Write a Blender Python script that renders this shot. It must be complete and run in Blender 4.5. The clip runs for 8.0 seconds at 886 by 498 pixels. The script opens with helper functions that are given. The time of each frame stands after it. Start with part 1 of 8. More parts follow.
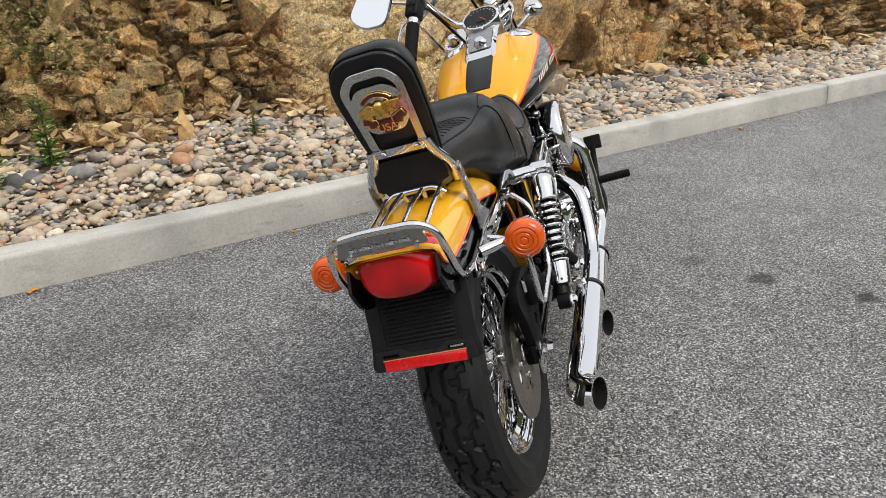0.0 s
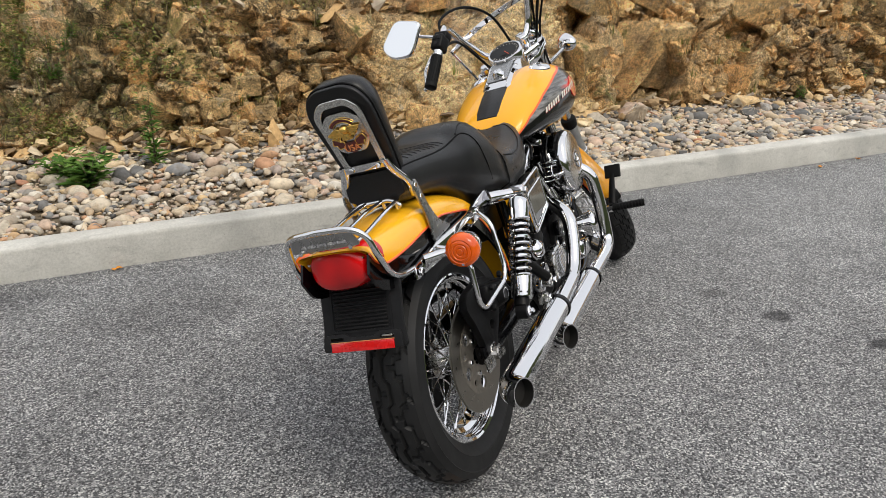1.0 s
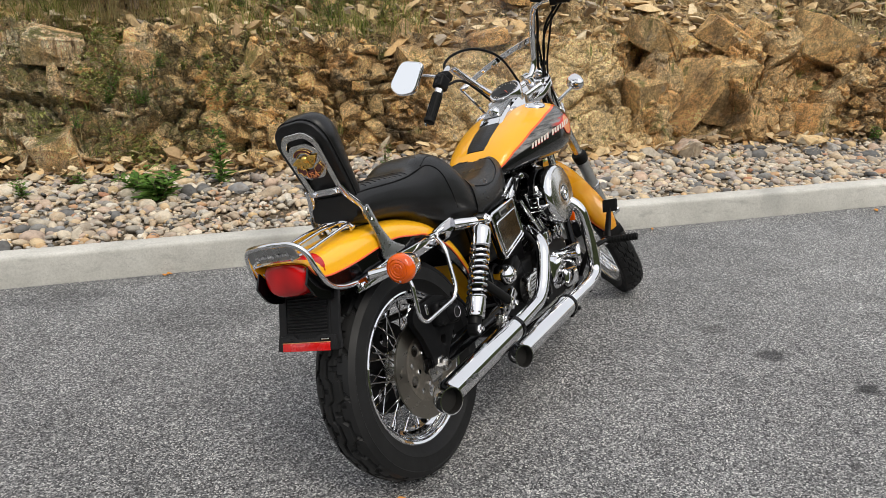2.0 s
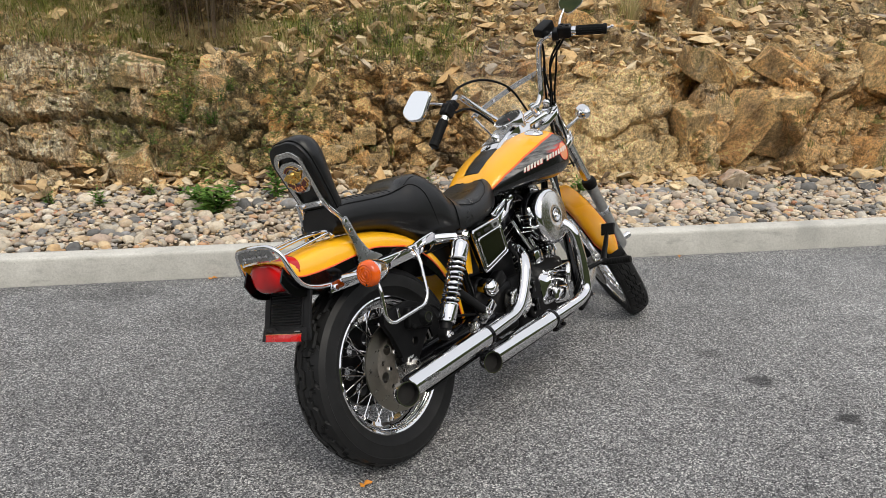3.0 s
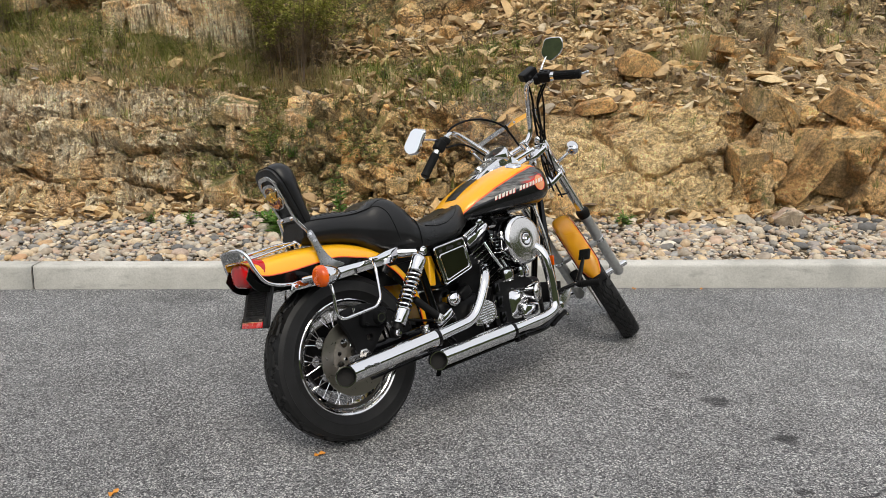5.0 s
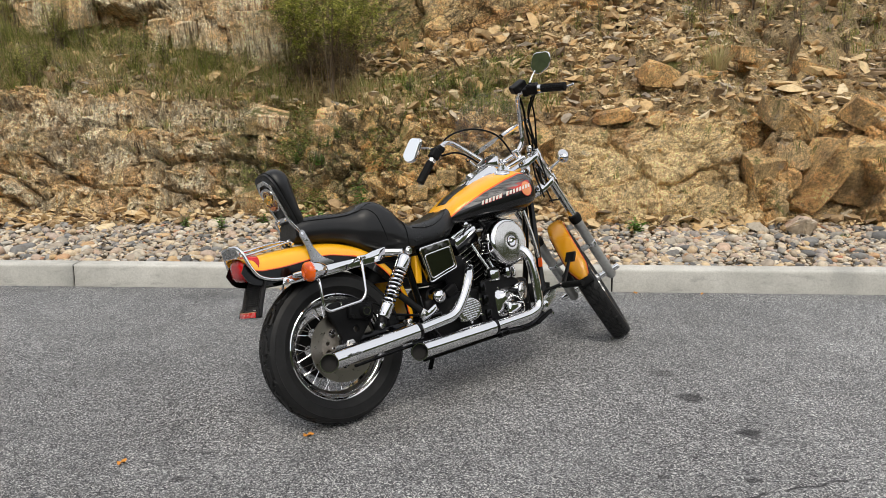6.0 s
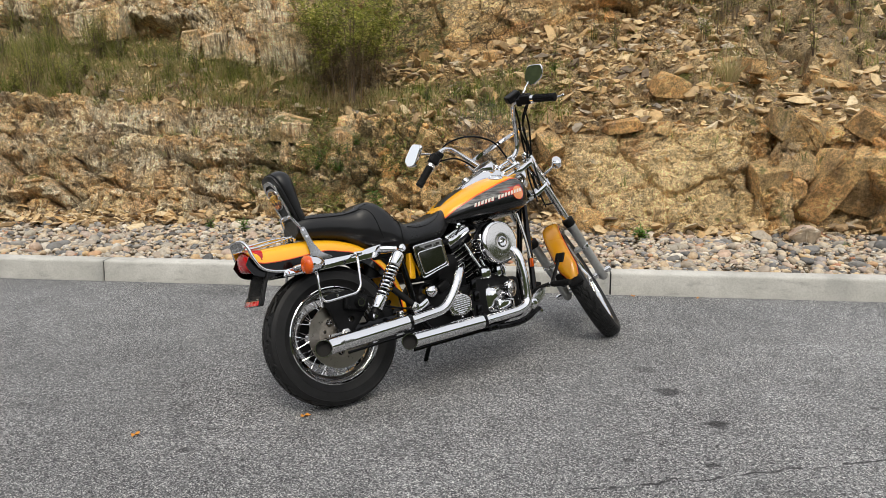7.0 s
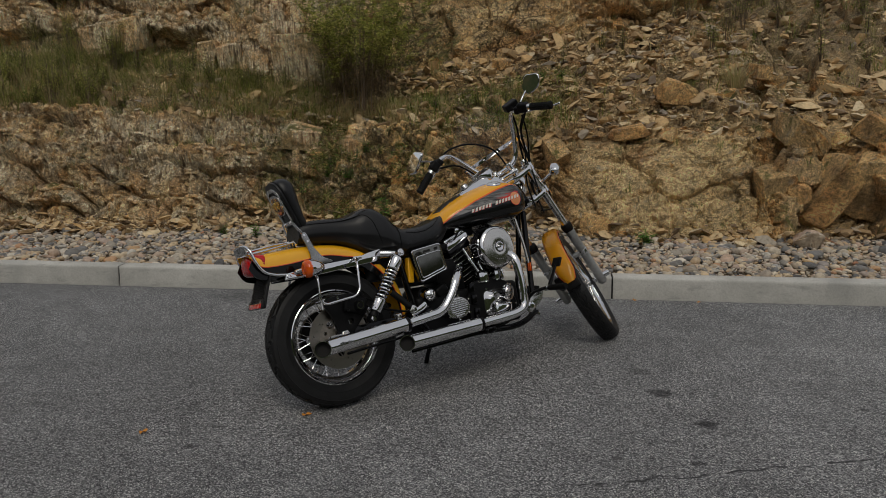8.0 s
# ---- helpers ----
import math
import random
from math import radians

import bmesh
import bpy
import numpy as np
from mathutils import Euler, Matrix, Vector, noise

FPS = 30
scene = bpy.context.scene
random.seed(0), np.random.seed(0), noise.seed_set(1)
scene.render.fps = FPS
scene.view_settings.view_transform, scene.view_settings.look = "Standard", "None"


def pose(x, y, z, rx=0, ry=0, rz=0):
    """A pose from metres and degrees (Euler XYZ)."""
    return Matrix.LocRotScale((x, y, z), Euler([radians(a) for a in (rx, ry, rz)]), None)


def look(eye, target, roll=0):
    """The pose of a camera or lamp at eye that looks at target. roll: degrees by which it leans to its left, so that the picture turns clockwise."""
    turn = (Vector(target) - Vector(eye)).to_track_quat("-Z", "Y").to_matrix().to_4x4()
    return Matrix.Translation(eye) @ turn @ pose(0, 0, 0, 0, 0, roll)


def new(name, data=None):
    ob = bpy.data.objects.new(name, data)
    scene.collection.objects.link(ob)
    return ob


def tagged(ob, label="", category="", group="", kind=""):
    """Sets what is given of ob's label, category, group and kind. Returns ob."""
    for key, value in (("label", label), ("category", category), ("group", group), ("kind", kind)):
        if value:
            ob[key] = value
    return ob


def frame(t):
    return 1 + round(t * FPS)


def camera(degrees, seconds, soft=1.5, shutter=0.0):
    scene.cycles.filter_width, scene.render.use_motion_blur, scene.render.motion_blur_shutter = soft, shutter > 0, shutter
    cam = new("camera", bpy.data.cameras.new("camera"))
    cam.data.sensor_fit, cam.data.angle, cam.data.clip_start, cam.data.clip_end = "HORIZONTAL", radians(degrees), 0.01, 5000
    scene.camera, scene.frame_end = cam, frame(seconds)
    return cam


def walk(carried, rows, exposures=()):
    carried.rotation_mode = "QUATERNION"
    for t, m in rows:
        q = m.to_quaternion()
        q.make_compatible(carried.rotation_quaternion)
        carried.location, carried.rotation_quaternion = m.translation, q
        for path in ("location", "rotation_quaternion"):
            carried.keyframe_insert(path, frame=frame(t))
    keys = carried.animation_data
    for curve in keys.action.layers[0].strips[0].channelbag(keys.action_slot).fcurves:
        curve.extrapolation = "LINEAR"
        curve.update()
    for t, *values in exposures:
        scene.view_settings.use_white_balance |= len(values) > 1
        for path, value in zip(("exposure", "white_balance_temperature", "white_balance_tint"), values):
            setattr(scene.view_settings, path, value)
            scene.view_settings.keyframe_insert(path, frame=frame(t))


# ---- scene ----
cam = camera(62.9, 8.0, soft=0.55)
PATH = [
    (0, (1.379, -3.071, 1.197), (2.435, -1.548, 0.445), -1.2),
    (0.5, (1.474, -3.253, 1.213), (2.391, -1.63, 0.488), -0.7),
    (1, (1.575, -3.445, 1.262), (2.369, -1.75, 0.554), -0.1),
    (1.5, (1.707, -3.611, 1.301), (2.383, -1.855, 0.625), 0.1),
    (2.8, (2.083, -4.011, 1.341), (2.457, -2.135, 0.756), 0.3),
    (3, (2.129, -4.068, 1.353), (2.464, -2.183, 0.777), 0.4),
    (3.5, (2.286, -4.175, 1.364), (2.521, -2.268, 0.81), 0.4),
    (4, (2.432, -4.285, 1.375), (2.576, -2.36, 0.852), 0.3),
    (4.5, (2.565, -4.413, 1.378), (2.629, -2.476, 0.881), 0.1),
    (6, (2.991, -4.759, 1.4), (2.845, -2.816, 0.947), -0.6),
    (6.5, (3.097, -4.867, 1.399), (2.897, -2.926, 0.96), -0.4),
    (7, (3.199, -4.983, 1.403), (2.964, -3.044, 0.975), -0.3),
    (7.5, (3.271, -5.048, 1.413), (3.009, -3.109, 0.995), -0.4),
    (8, (3.311, -5.072, 1.415), (3.026, -3.136, 1.005), -0.7),
]
EXPOSURES = [(0.0, -0.04), (7.1, -0.06), (7.3, -0.18), (7.5, -0.41), (7.75, -0.82), (8.0, -1.35)]
walk(cam, [(t, look(eye, target, roll)) for t, eye, target, roll in PATH], EXPOSURES)

# ---- daylight: a bright overcast sky and a wide, soft sun ----
SUN_EL, SUN_AZ = radians(56), radians(284)
world = bpy.data.worlds.new("sky")
scene.world = world
world.use_nodes = True
_n = world.node_tree.nodes
_sky = _n.new("ShaderNodeTexSky")
_sky.sky_type, _sky.sun_disc = "NISHITA", False
_sky.sun_elevation, _sky.sun_rotation = SUN_EL, radians(90) - SUN_AZ
_sky.air_density, _sky.dust_density, _sky.ozone_density = 1.0, 4.0, 1.0
_mix = _n.new("ShaderNodeMixRGB")
_mix.inputs[0].default_value = 0.72
_mix.inputs[2].default_value = (9.2, 9.3, 9.5, 1)
world.node_tree.links.new(_sky.outputs[0], _mix.inputs[1])
world.node_tree.links.new(_mix.outputs[0], _n["Background"].inputs[0])
_n["Background"].inputs[1].default_value = 0.141
sun = new("sun", bpy.data.lights.new("sun", "SUN"))
sun.data.energy, sun.data.angle, sun.data.color = 1.75, radians(28), (1.0, 0.945, 0.82)
sun.matrix_world = look((0, 0, 30), (-math.cos(SUN_AZ) * math.cos(SUN_EL), -math.sin(SUN_AZ) * math.cos(SUN_EL), 30 - math.sin(SUN_EL)))

# ---- material helpers ----
def rgba(c):
    return (c, c, c, 1) if isinstance(c, (int, float)) else (*c[:3], 1)


class Mat:
    """A node material with short names for the nodes that it is made of."""

    def __init__(self, name, rough=0.5, metal=0.0, color=0.5):
        self.m = bpy.data.materials.new(name)
        self.m.use_nodes = True
        self.t = self.m.node_tree
        self.b = self.t.nodes["Principled BSDF"]
        self.set("Base Color", rgba(color)).set("Roughness", rough).set("Metallic", metal)

    def set(self, socket, value):
        if isinstance(value, bpy.types.NodeSocket):
            self.t.links.new(value, self.b.inputs[socket])
        else:
            self.b.inputs[socket].default_value = value
        return self

    def node(self, kind, out=0, **inputs):
        n = self.t.nodes.new("ShaderNode" + kind)
        for key, value in inputs.items():
            if key in ("operation", "blend_type", "data_type", "feature", "noise_dimensions", "distance", "clamp"):
                if key == "operation":
                    n.operation = value
                elif key == "blend_type":
                    n.blend_type = value
                elif key == "feature":
                    n.feature = value
                continue
            key = int(key[1:]) if key[0] == "i" and key[1:].isdigit() else key.replace("_", " ")
            if isinstance(value, bpy.types.NodeSocket):
                self.t.links.new(value, n.inputs[key])
            else:
                n.inputs[key].default_value = value
        return n.outputs[out]

    def place(self, scale=(1, 1, 1), world=False):
        src = self.node("NewGeometry", 0) if world else self.node("TexCoord", 3)
        return self.node("Mapping", 0, Vector=src, Scale=scale)

    def noise(self, scale, detail=4, rough=0.55, at=None, world=False, warp=0.0):
        return self.node("TexNoise", 0, Vector=at or self.place(world=world), Scale=scale, Detail=detail, Roughness=rough, Distortion=warp)

    def ramp(self, fac, *stops):
        n = self.t.nodes.new("ShaderNodeValToRGB")
        e = n.color_ramp.elements
        while len(e) < len(stops):
            e.new(0.5)
        for k, (p, c) in zip(e, stops):
            k.position, k.color = p, rgba(c)
        self.t.links.new(fac, n.inputs[0])
        return n.outputs[0]

    def math(self, op, a, b=0.0):
        return self.node("Math", 0, operation=op, i0=a, i1=b)

    def mix(self, fac, a, b, blend="MIX"):
        return self.node("MixRGB", 0, blend_type=blend, i0=fac, i1=a if isinstance(a, bpy.types.NodeSocket) else rgba(a),
                         i2=b if isinstance(b, bpy.types.NodeSocket) else rgba(b))

    def bump(self, height, strength=0.4, dist=0.01):
        self.set("Normal", self.node("Bump", 0, Strength=strength, Distance=dist, Height=height))
        return self

    def chance(self):
        a, b = self.node("ObjectInfo", 5), self.node("NewGeometry", 8)
        return self.math("FRACT", self.math("ADD", a, b))


CRACK = (-0.2850, 0.9585, -3.425)   # unit normal and offset of the crack line


def mat_asphalt():
    k = Mat("asphalt", 0.85)
    at = k.place(world=True)
    grain = k.node("TexVoronoi", 1, Vector=at, Scale=225.0)
    lum = k.node("SeparateColor", 0, Color=grain)
    base = k.ramp(lum, (0.0, (0.020, 0.020, 0.022)), (0.28, (0.072, 0.073, 0.077)), (0.56, (0.172, 0.173, 0.176)), (0.82, (0.31, 0.309, 0.306)), (1.0, (0.66, 0.65, 0.63)))
    fine = k.noise(330.0, 3, 0.65, at)
    base = k.mix(k.ramp(fine, (0.34, 0.75), (0.44, 0.0)), base, (0.022, 0.022, 0.024))
    # larger pale stones and dark pits scattered through the mix
    coarse = k.node("SeparateColor", 0, Color=k.node("TexVoronoi", 1, Vector=at, Scale=135.0))
    inside = k.ramp(k.node("TexVoronoi", 0, Vector=at, Scale=135.0), (0.36, 1.0), (0.46, 0.0))
    base = k.mix(k.math("MULTIPLY", inside, k.ramp(coarse, (0.92, 0.0), (0.95, 0.7))), base, (0.46, 0.455, 0.44))
    base = k.mix(k.math("MULTIPLY", inside, k.ramp(coarse, (0.08, 0.7), (0.12, 0.0))), base, (0.036, 0.036, 0.038))
    big = k.ramp(k.noise(0.55, 5, 0.6, at), (0.32, 0.80), (0.68, 1.16))
    base = k.mix(1.0, base, big, "MULTIPLY")
    wide = k.math("ADD", k.math("MULTIPLY", k.node("SeparateXYZ", 0, Vector=at), 0.1), k.math("MULTIPLY", k.noise(0.8, 3, 0.5, at), 0.2))
    base = k.mix(1.0, base, k.ramp(wide, (0.22, 0.92), (0.50, 1.06)), "MULTIPLY")
    mid = k.ramp(k.noise(4.5, 4, 0.65, at), (0.3, 0.85), (0.7, 1.12))
    base = k.mix(1.0, base, mid, "MULTIPLY")
    warped = k.node("MixRGB", 0, blend_type="ADD", i0=0.09, i1=at, i2=k.node("TexNoise", 1, Vector=at, Scale=9.0, Detail=4.0))
    for x, y, rx, ry, dark in ((3.87, -1.66, 0.085, 0.055, 0.85), (4.01, -2.0, 0.06, 0.045, 0.95), (3.80, -1.39, 0.09, 0.05, 0.5),
                               (4.75, -1.75, 0.03, 0.02, 0.7), (1.72, -0.62, 0.33, 0.2, 0.3), (1.85, -2.45, 0.035, 0.025, 0.8),
                               (1.08, -0.22, 0.3, 0.13, 0.32), (3.6, -2.35, 0.03, 0.02, 0.7), (3.91, -2.35, 0.032, 0.02, 0.85), (1.86, -2.27, 0.03, 0.02, 0.7), (3.85, -0.55, 0.2, 0.08, 0.25)):
        off = k.node("Mapping", 0, Vector=warped, Location=(-(x + 0.045) / rx, -(y + 0.045) / ry, -0.045), Scale=(1 / rx, 1 / ry, 0.0))
        far = k.node("VectorMath", 1, operation="LENGTH", i0=off)
        base = k.mix(k.math("MULTIPLY", k.ramp(far, (0.55, 1.0), (1.0, 0.0)), dark), base, k.mix(1.0, base, (0.18, 0.18, 0.19), "MULTIPLY"))
    # a thin crack across the far corner of the lot
    line = k.node("VectorMath", 1, operation="DOT_PRODUCT", i0=warped, i1=(CRACK[0], CRACK[1], 0.0))
    gap = k.math("ABSOLUTE", k.math("SUBTRACT", line, CRACK[2]))
    part_of = k.ramp(k.node("SeparateXYZ", 0, Vector=k.node("Mapping", 0, Vector=at, Scale=(0.1, 0.1, 0.1))), (0.31, 0.0), (0.34, 1.0))
    crack = k.math("MULTIPLY", k.ramp(gap, (0.003, 1.0), (0.008, 0.0)), part_of)
    base = k.mix(k.math("MULTIPLY", crack, k.ramp(k.noise(14.0, 2, 0.5, at), (0.42, 0.05), (0.50, 1.0))), base, (0.02, 0.02, 0.022))
    k.set("Base Color", base)
    k.set("Roughness", k.ramp(fine, (0.3, 0.72), (0.7, 0.92)))
    dist = k.node("TexVoronoi", 0, Vector=at, Scale=225.0)
    return k.bump(k.math("ADD", k.math("MULTIPLY", dist, -1.0), fine), 0.55, 0.004).m


def mat_concrete():
    k = Mat("kerb_concrete", 0.88)
    at = k.place(world=True)
    base = k.ramp(k.noise(3.0, 6, 0.65, at), (0.3, (0.42, 0.41, 0.375)), (0.7, (0.60, 0.585, 0.54)))
    base = k.mix(1.0, base, k.ramp(k.noise(90.0, 3, 0.6, at), (0.3, 0.86), (0.6, 1.04)), "MULTIPLY")
    runs = k.noise(6.0, 5, 0.7, k.place((0.9, 2.5, 3.4), True))
    base = k.mix(k.ramp(runs, (0.55, 0.0), (0.72, 0.55)), base, (0.23, 0.225, 0.21))
    pits = k.node("TexVoronoi", 0, Vector=at, Scale=38.0)
    base = k.mix(k.ramp(pits, (0.03, 0.7), (0.09, 0.0)), base, (0.2, 0.195, 0.18))
    # a grey scuff where something was dragged over the kerb
    rough_at = k.node("MixRGB", 0, blend_type="ADD", i0=0.12, i1=at, i2=k.node("TexNoise", 1, Vector=at, Scale=7.0, Detail=5.0))
    for x, r in ((2.06, 0.24), (3.1, 0.10), (5.3, 0.14), (6.6, 0.12), (-0.9, 0.16)):
        off = k.node("Mapping", 0, Vector=rough_at, Location=(-(x + 0.06) / r, -1.05, -0.7), Scale=(1 / r, 9.0, 4.0))
        far = k.node("VectorMath", 1, operation="LENGTH", i0=off)
        base = k.mix(k.ramp(far, (0.35, 0.38), (1.1, 0.0)), base, (0.22, 0.22, 0.21))
    k.set("Base Color", base)
    return k.bump(k.noise(140.0, 5, 0.7, at), 0.35, 0.004).m


def mat_rock(name="fractured_rock", loose=False):
    k = Mat(name, 0.9)
    at = k.place(world=True)
    a = k.noise(1.6, 7, 0.62, at, warp=0.8)
    tan = k.ramp(a, (0.30, (0.20, 0.15, 0.09)), (0.41, (0.40, 0.30, 0.175)), (0.52, (0.56, 0.42, 0.225)), (0.62, (0.66, 0.52, 0.31)), (0.75, (0.44, 0.37, 0.26)))
    tone = k.t.nodes.new("ShaderNodeAttribute")
    tone.attribute_name = "tone"
    tone = k.chance() if loose else tone.outputs["Fac"]
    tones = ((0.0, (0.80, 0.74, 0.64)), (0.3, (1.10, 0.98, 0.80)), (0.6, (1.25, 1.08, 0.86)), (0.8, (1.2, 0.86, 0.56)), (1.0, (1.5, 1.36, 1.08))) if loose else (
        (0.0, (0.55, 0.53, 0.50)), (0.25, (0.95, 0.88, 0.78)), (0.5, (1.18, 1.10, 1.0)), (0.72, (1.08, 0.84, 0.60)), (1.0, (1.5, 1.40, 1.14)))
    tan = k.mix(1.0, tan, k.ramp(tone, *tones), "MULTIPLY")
    if not loose:
        tan = k.mix(k.ramp(tone, (0.74, 0.0), (0.92, 0.55)), tan, (0.74, 0.57, 0.32))
    rust = k.ramp(k.noise(2.3, 6, 0.68, k.place((1, 1.3, 1.1), True), warp=0.5), (0.54, 0.0), (0.66, 0.65))
    col = k.mix(rust, tan, (0.42, 0.21, 0.08))
    grain = k.noise(38.0, 6, 0.75, at)
    # upright foliation of the schist at the low-x end
    band = k.noise(5.0, 5, 0.62, k.place((6.5, 2.0, 0.6), True))
    gx, gz = k.node("SeparateXYZ", 0, Vector=at), k.node("SeparateXYZ", 2, Vector=at)
    left = k.math("MULTIPLY", k.ramp(k.math("ADD", k.math("MULTIPLY", gx, -0.35), k.math("MULTIPLY", k.noise(2.3, 4, 0.6, at), 1.2)), (0.02, 0.0), (0.3, 1.0)), k.ramp(k.noise(2.6, 4, 0.6, k.place((1, 1, 1.6), True)), (0.40, 0.12), (0.60, 0.9)))
    streak = k.ramp(band, (0.30, (0.05, 0.038, 0.025)), (0.39, (0.25, 0.19, 0.12)), (0.46, (0.62, 0.50, 0.32)), (0.55, (0.90, 0.81, 0.60)), (0.66, (0.58, 0.37, 0.16)))
    col = k.mix(left, col, streak)
    rusty = k.ramp(k.noise(1.7, 5, 0.6, k.place((1.0, 1.0, 0.6), True)), (0.56, 0.0), (0.66, 0.6))
    col = k.mix(k.math("MULTIPLY", rusty, left), col, k.mix(1.0, col, (1.0, 0.62, 0.30), "MULTIPLY"))
    col = k.mix(1.0, col, k.ramp(grain, (0.33, 0.25), (0.42, 0.85), (0.54, 1.18), (0.68, 1.65)), "MULTIPLY")
    col = k.mix(1.0, col, k.ramp(k.noise(125.0, 4, 0.75, at), (0.36, 0.42), (0.45, 0.98), (0.55, 1.24), (0.66, 1.9)), "MULTIPLY")
    col = k.mix(1.0, col, k.ramp(k.noise(9.5, 5, 0.7, at, warp=0.4), (0.36, 0.74), (0.47, 1.0), (0.54, 1.12), (0.64, 1.35)), "MULTIPLY")
    pale = k.ramp(k.noise(9.0, 6, 0.75, at), (0.57, 0.0), (0.68, 0.65))
    col = k.mix(pale, col, (0.56, 0.50, 0.40))
    lichen = k.ramp(k.noise(14.0, 5, 0.8, at), (0.61, 0.0), (0.66, 0.75))
    col = k.mix(lichen, col, (0.10, 0.085, 0.05))
    # moss grows in cushions, thickest on the middle of the bank
    up = k.node("SeparateXYZ", 2, Vector=k.node("NewGeometry", 1))
    belt = k.ramp(k.math("ABSOLUTE", k.math("SUBTRACT", gx, 1.30)), (0.85, 0.10 if loose else 0.145), (1.6, 0.012))
    spot = k.math("ADD", k.noise(3.2, 6, 0.7, at), belt)
    moss = k.math("MULTIPLY", k.ramp(spot, (0.595, 0.0), (0.645, 1.0)), k.ramp(up, (-0.2, 0.25), (0.35, 1.0)))
    col = k.mix(k.math("MULTIPLY", moss, 0.85), col, k.mix(k.ramp(k.noise(70.0, 3, 0.6, at), (0.35, 0.0), (0.65, 1.0)), (0.040, 0.046, 0.008), (0.22, 0.225, 0.032)))
    # cracks at three sizes; dirt and the shade of the crevices coloured in dark
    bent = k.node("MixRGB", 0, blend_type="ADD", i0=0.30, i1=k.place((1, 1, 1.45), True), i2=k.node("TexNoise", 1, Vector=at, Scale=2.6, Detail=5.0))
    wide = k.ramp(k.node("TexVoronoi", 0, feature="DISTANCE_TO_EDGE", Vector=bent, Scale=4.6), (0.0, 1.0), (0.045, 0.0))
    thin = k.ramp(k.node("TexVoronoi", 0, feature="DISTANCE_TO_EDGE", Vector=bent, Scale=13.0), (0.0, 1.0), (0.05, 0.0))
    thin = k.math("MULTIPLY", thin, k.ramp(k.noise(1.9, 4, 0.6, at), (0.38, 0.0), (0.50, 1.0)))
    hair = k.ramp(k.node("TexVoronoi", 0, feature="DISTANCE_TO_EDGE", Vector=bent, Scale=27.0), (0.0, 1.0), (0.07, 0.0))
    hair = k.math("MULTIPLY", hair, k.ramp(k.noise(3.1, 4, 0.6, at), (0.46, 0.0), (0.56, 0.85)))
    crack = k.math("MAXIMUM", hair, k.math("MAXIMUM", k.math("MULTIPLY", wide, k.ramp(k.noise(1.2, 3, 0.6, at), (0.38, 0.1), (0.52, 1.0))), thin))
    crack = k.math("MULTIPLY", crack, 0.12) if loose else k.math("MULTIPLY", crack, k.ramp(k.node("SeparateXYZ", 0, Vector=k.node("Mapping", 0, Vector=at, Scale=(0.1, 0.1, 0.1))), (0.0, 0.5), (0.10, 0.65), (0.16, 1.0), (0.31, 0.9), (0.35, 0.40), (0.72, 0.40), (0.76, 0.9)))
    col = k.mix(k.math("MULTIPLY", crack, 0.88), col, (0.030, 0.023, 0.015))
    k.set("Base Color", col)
    h = k.math("ADD", k.math("SUBTRACT", k.noise(22.0, 9, 0.78, at), k.math("MULTIPLY", crack, 0.5)), k.math("MULTIPLY", k.math("MULTIPLY", band, left), 0.6))
    return k.bump(h, 1.0, 0.065).m


def mat_stone(name, ramp_stops, rough=0.75, size=30.0):
    k = Mat(name, rough)
    tone = k.ramp(k.chance(), *ramp_stops)
    col = k.mix(1.0, tone, k.ramp(k.noise(size, 5, 0.65, world=True), (0.28, 0.72), (0.5, 1.12), (0.75, 1.42)), "MULTIPLY")
    col = k.mix(k.ramp(k.noise(size * 0.3, 4, 0.6, world=True), (0.56, 0.0), (0.7, 0.5)), col, k.mix(1.0, col, (0.75, 0.55, 0.36), "MULTIPLY"))
    k.set("Base Color", col)
    return k.bump(k.noise(size * 4, 4, 0.6, world=True), 0.35, 0.004).m


def mat_soil():
    k = Mat("stony_soil", 0.95)
    col = k.ramp(k.noise(30.0, 6, 0.7, world=True), (0.3, (0.04, 0.03, 0.02)), (0.5, (0.12, 0.09, 0.055)), (0.7, (0.26, 0.20, 0.13)))
    k.set("Base Color", col)
    return k.bump(k.noise(90.0, 5, 0.7, world=True), 0.9, 0.012).m


def mat_leaf(name, a, b, c):
    k = Mat(name, 0.6)
    tone = k.ramp(k.chance(), (0.0, a), (0.55, b), (1.0, c))
    k.set("Base Color", tone).set("Specular IOR Level", 0.2)
    thin = k.t.nodes.new("ShaderNodeBsdfTranslucent")
    both = k.t.nodes.new("ShaderNodeMixShader")
    both.inputs[0].default_value = 0.4
    k.t.links.new(tone, thin.inputs[0])
    k.t.links.new(k.b.outputs[0], both.inputs[1])
    k.t.links.new(thin.outputs[0], both.inputs[2])
    k.t.links.new(both.outputs[0], k.t.nodes["Material Output"].inputs[0])
    return k.m


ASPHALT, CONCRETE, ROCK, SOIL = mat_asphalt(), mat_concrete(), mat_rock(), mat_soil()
ROCK_BLOCK = mat_rock("rock_block", True)
PEBBLE = mat_stone("river_pebble", ((0.0, (0.085, 0.083, 0.082)), (0.10, (0.18, 0.175, 0.165)), (0.22, (0.34, 0.30, 0.24)), (0.34, (0.50, 0.43, 0.33)), (0.46, (0.44, 0.33, 0.21)),
                                    (0.56, (0.31, 0.265, 0.21)), (0.66, (0.47, 0.34, 0.25)), (0.76, (0.22, 0.22, 0.22)), (0.86, (0.62, 0.56, 0.46)), (0.95, (0.48, 0.34, 0.18)), (1.0, (0.36, 0.17, 0.10))))
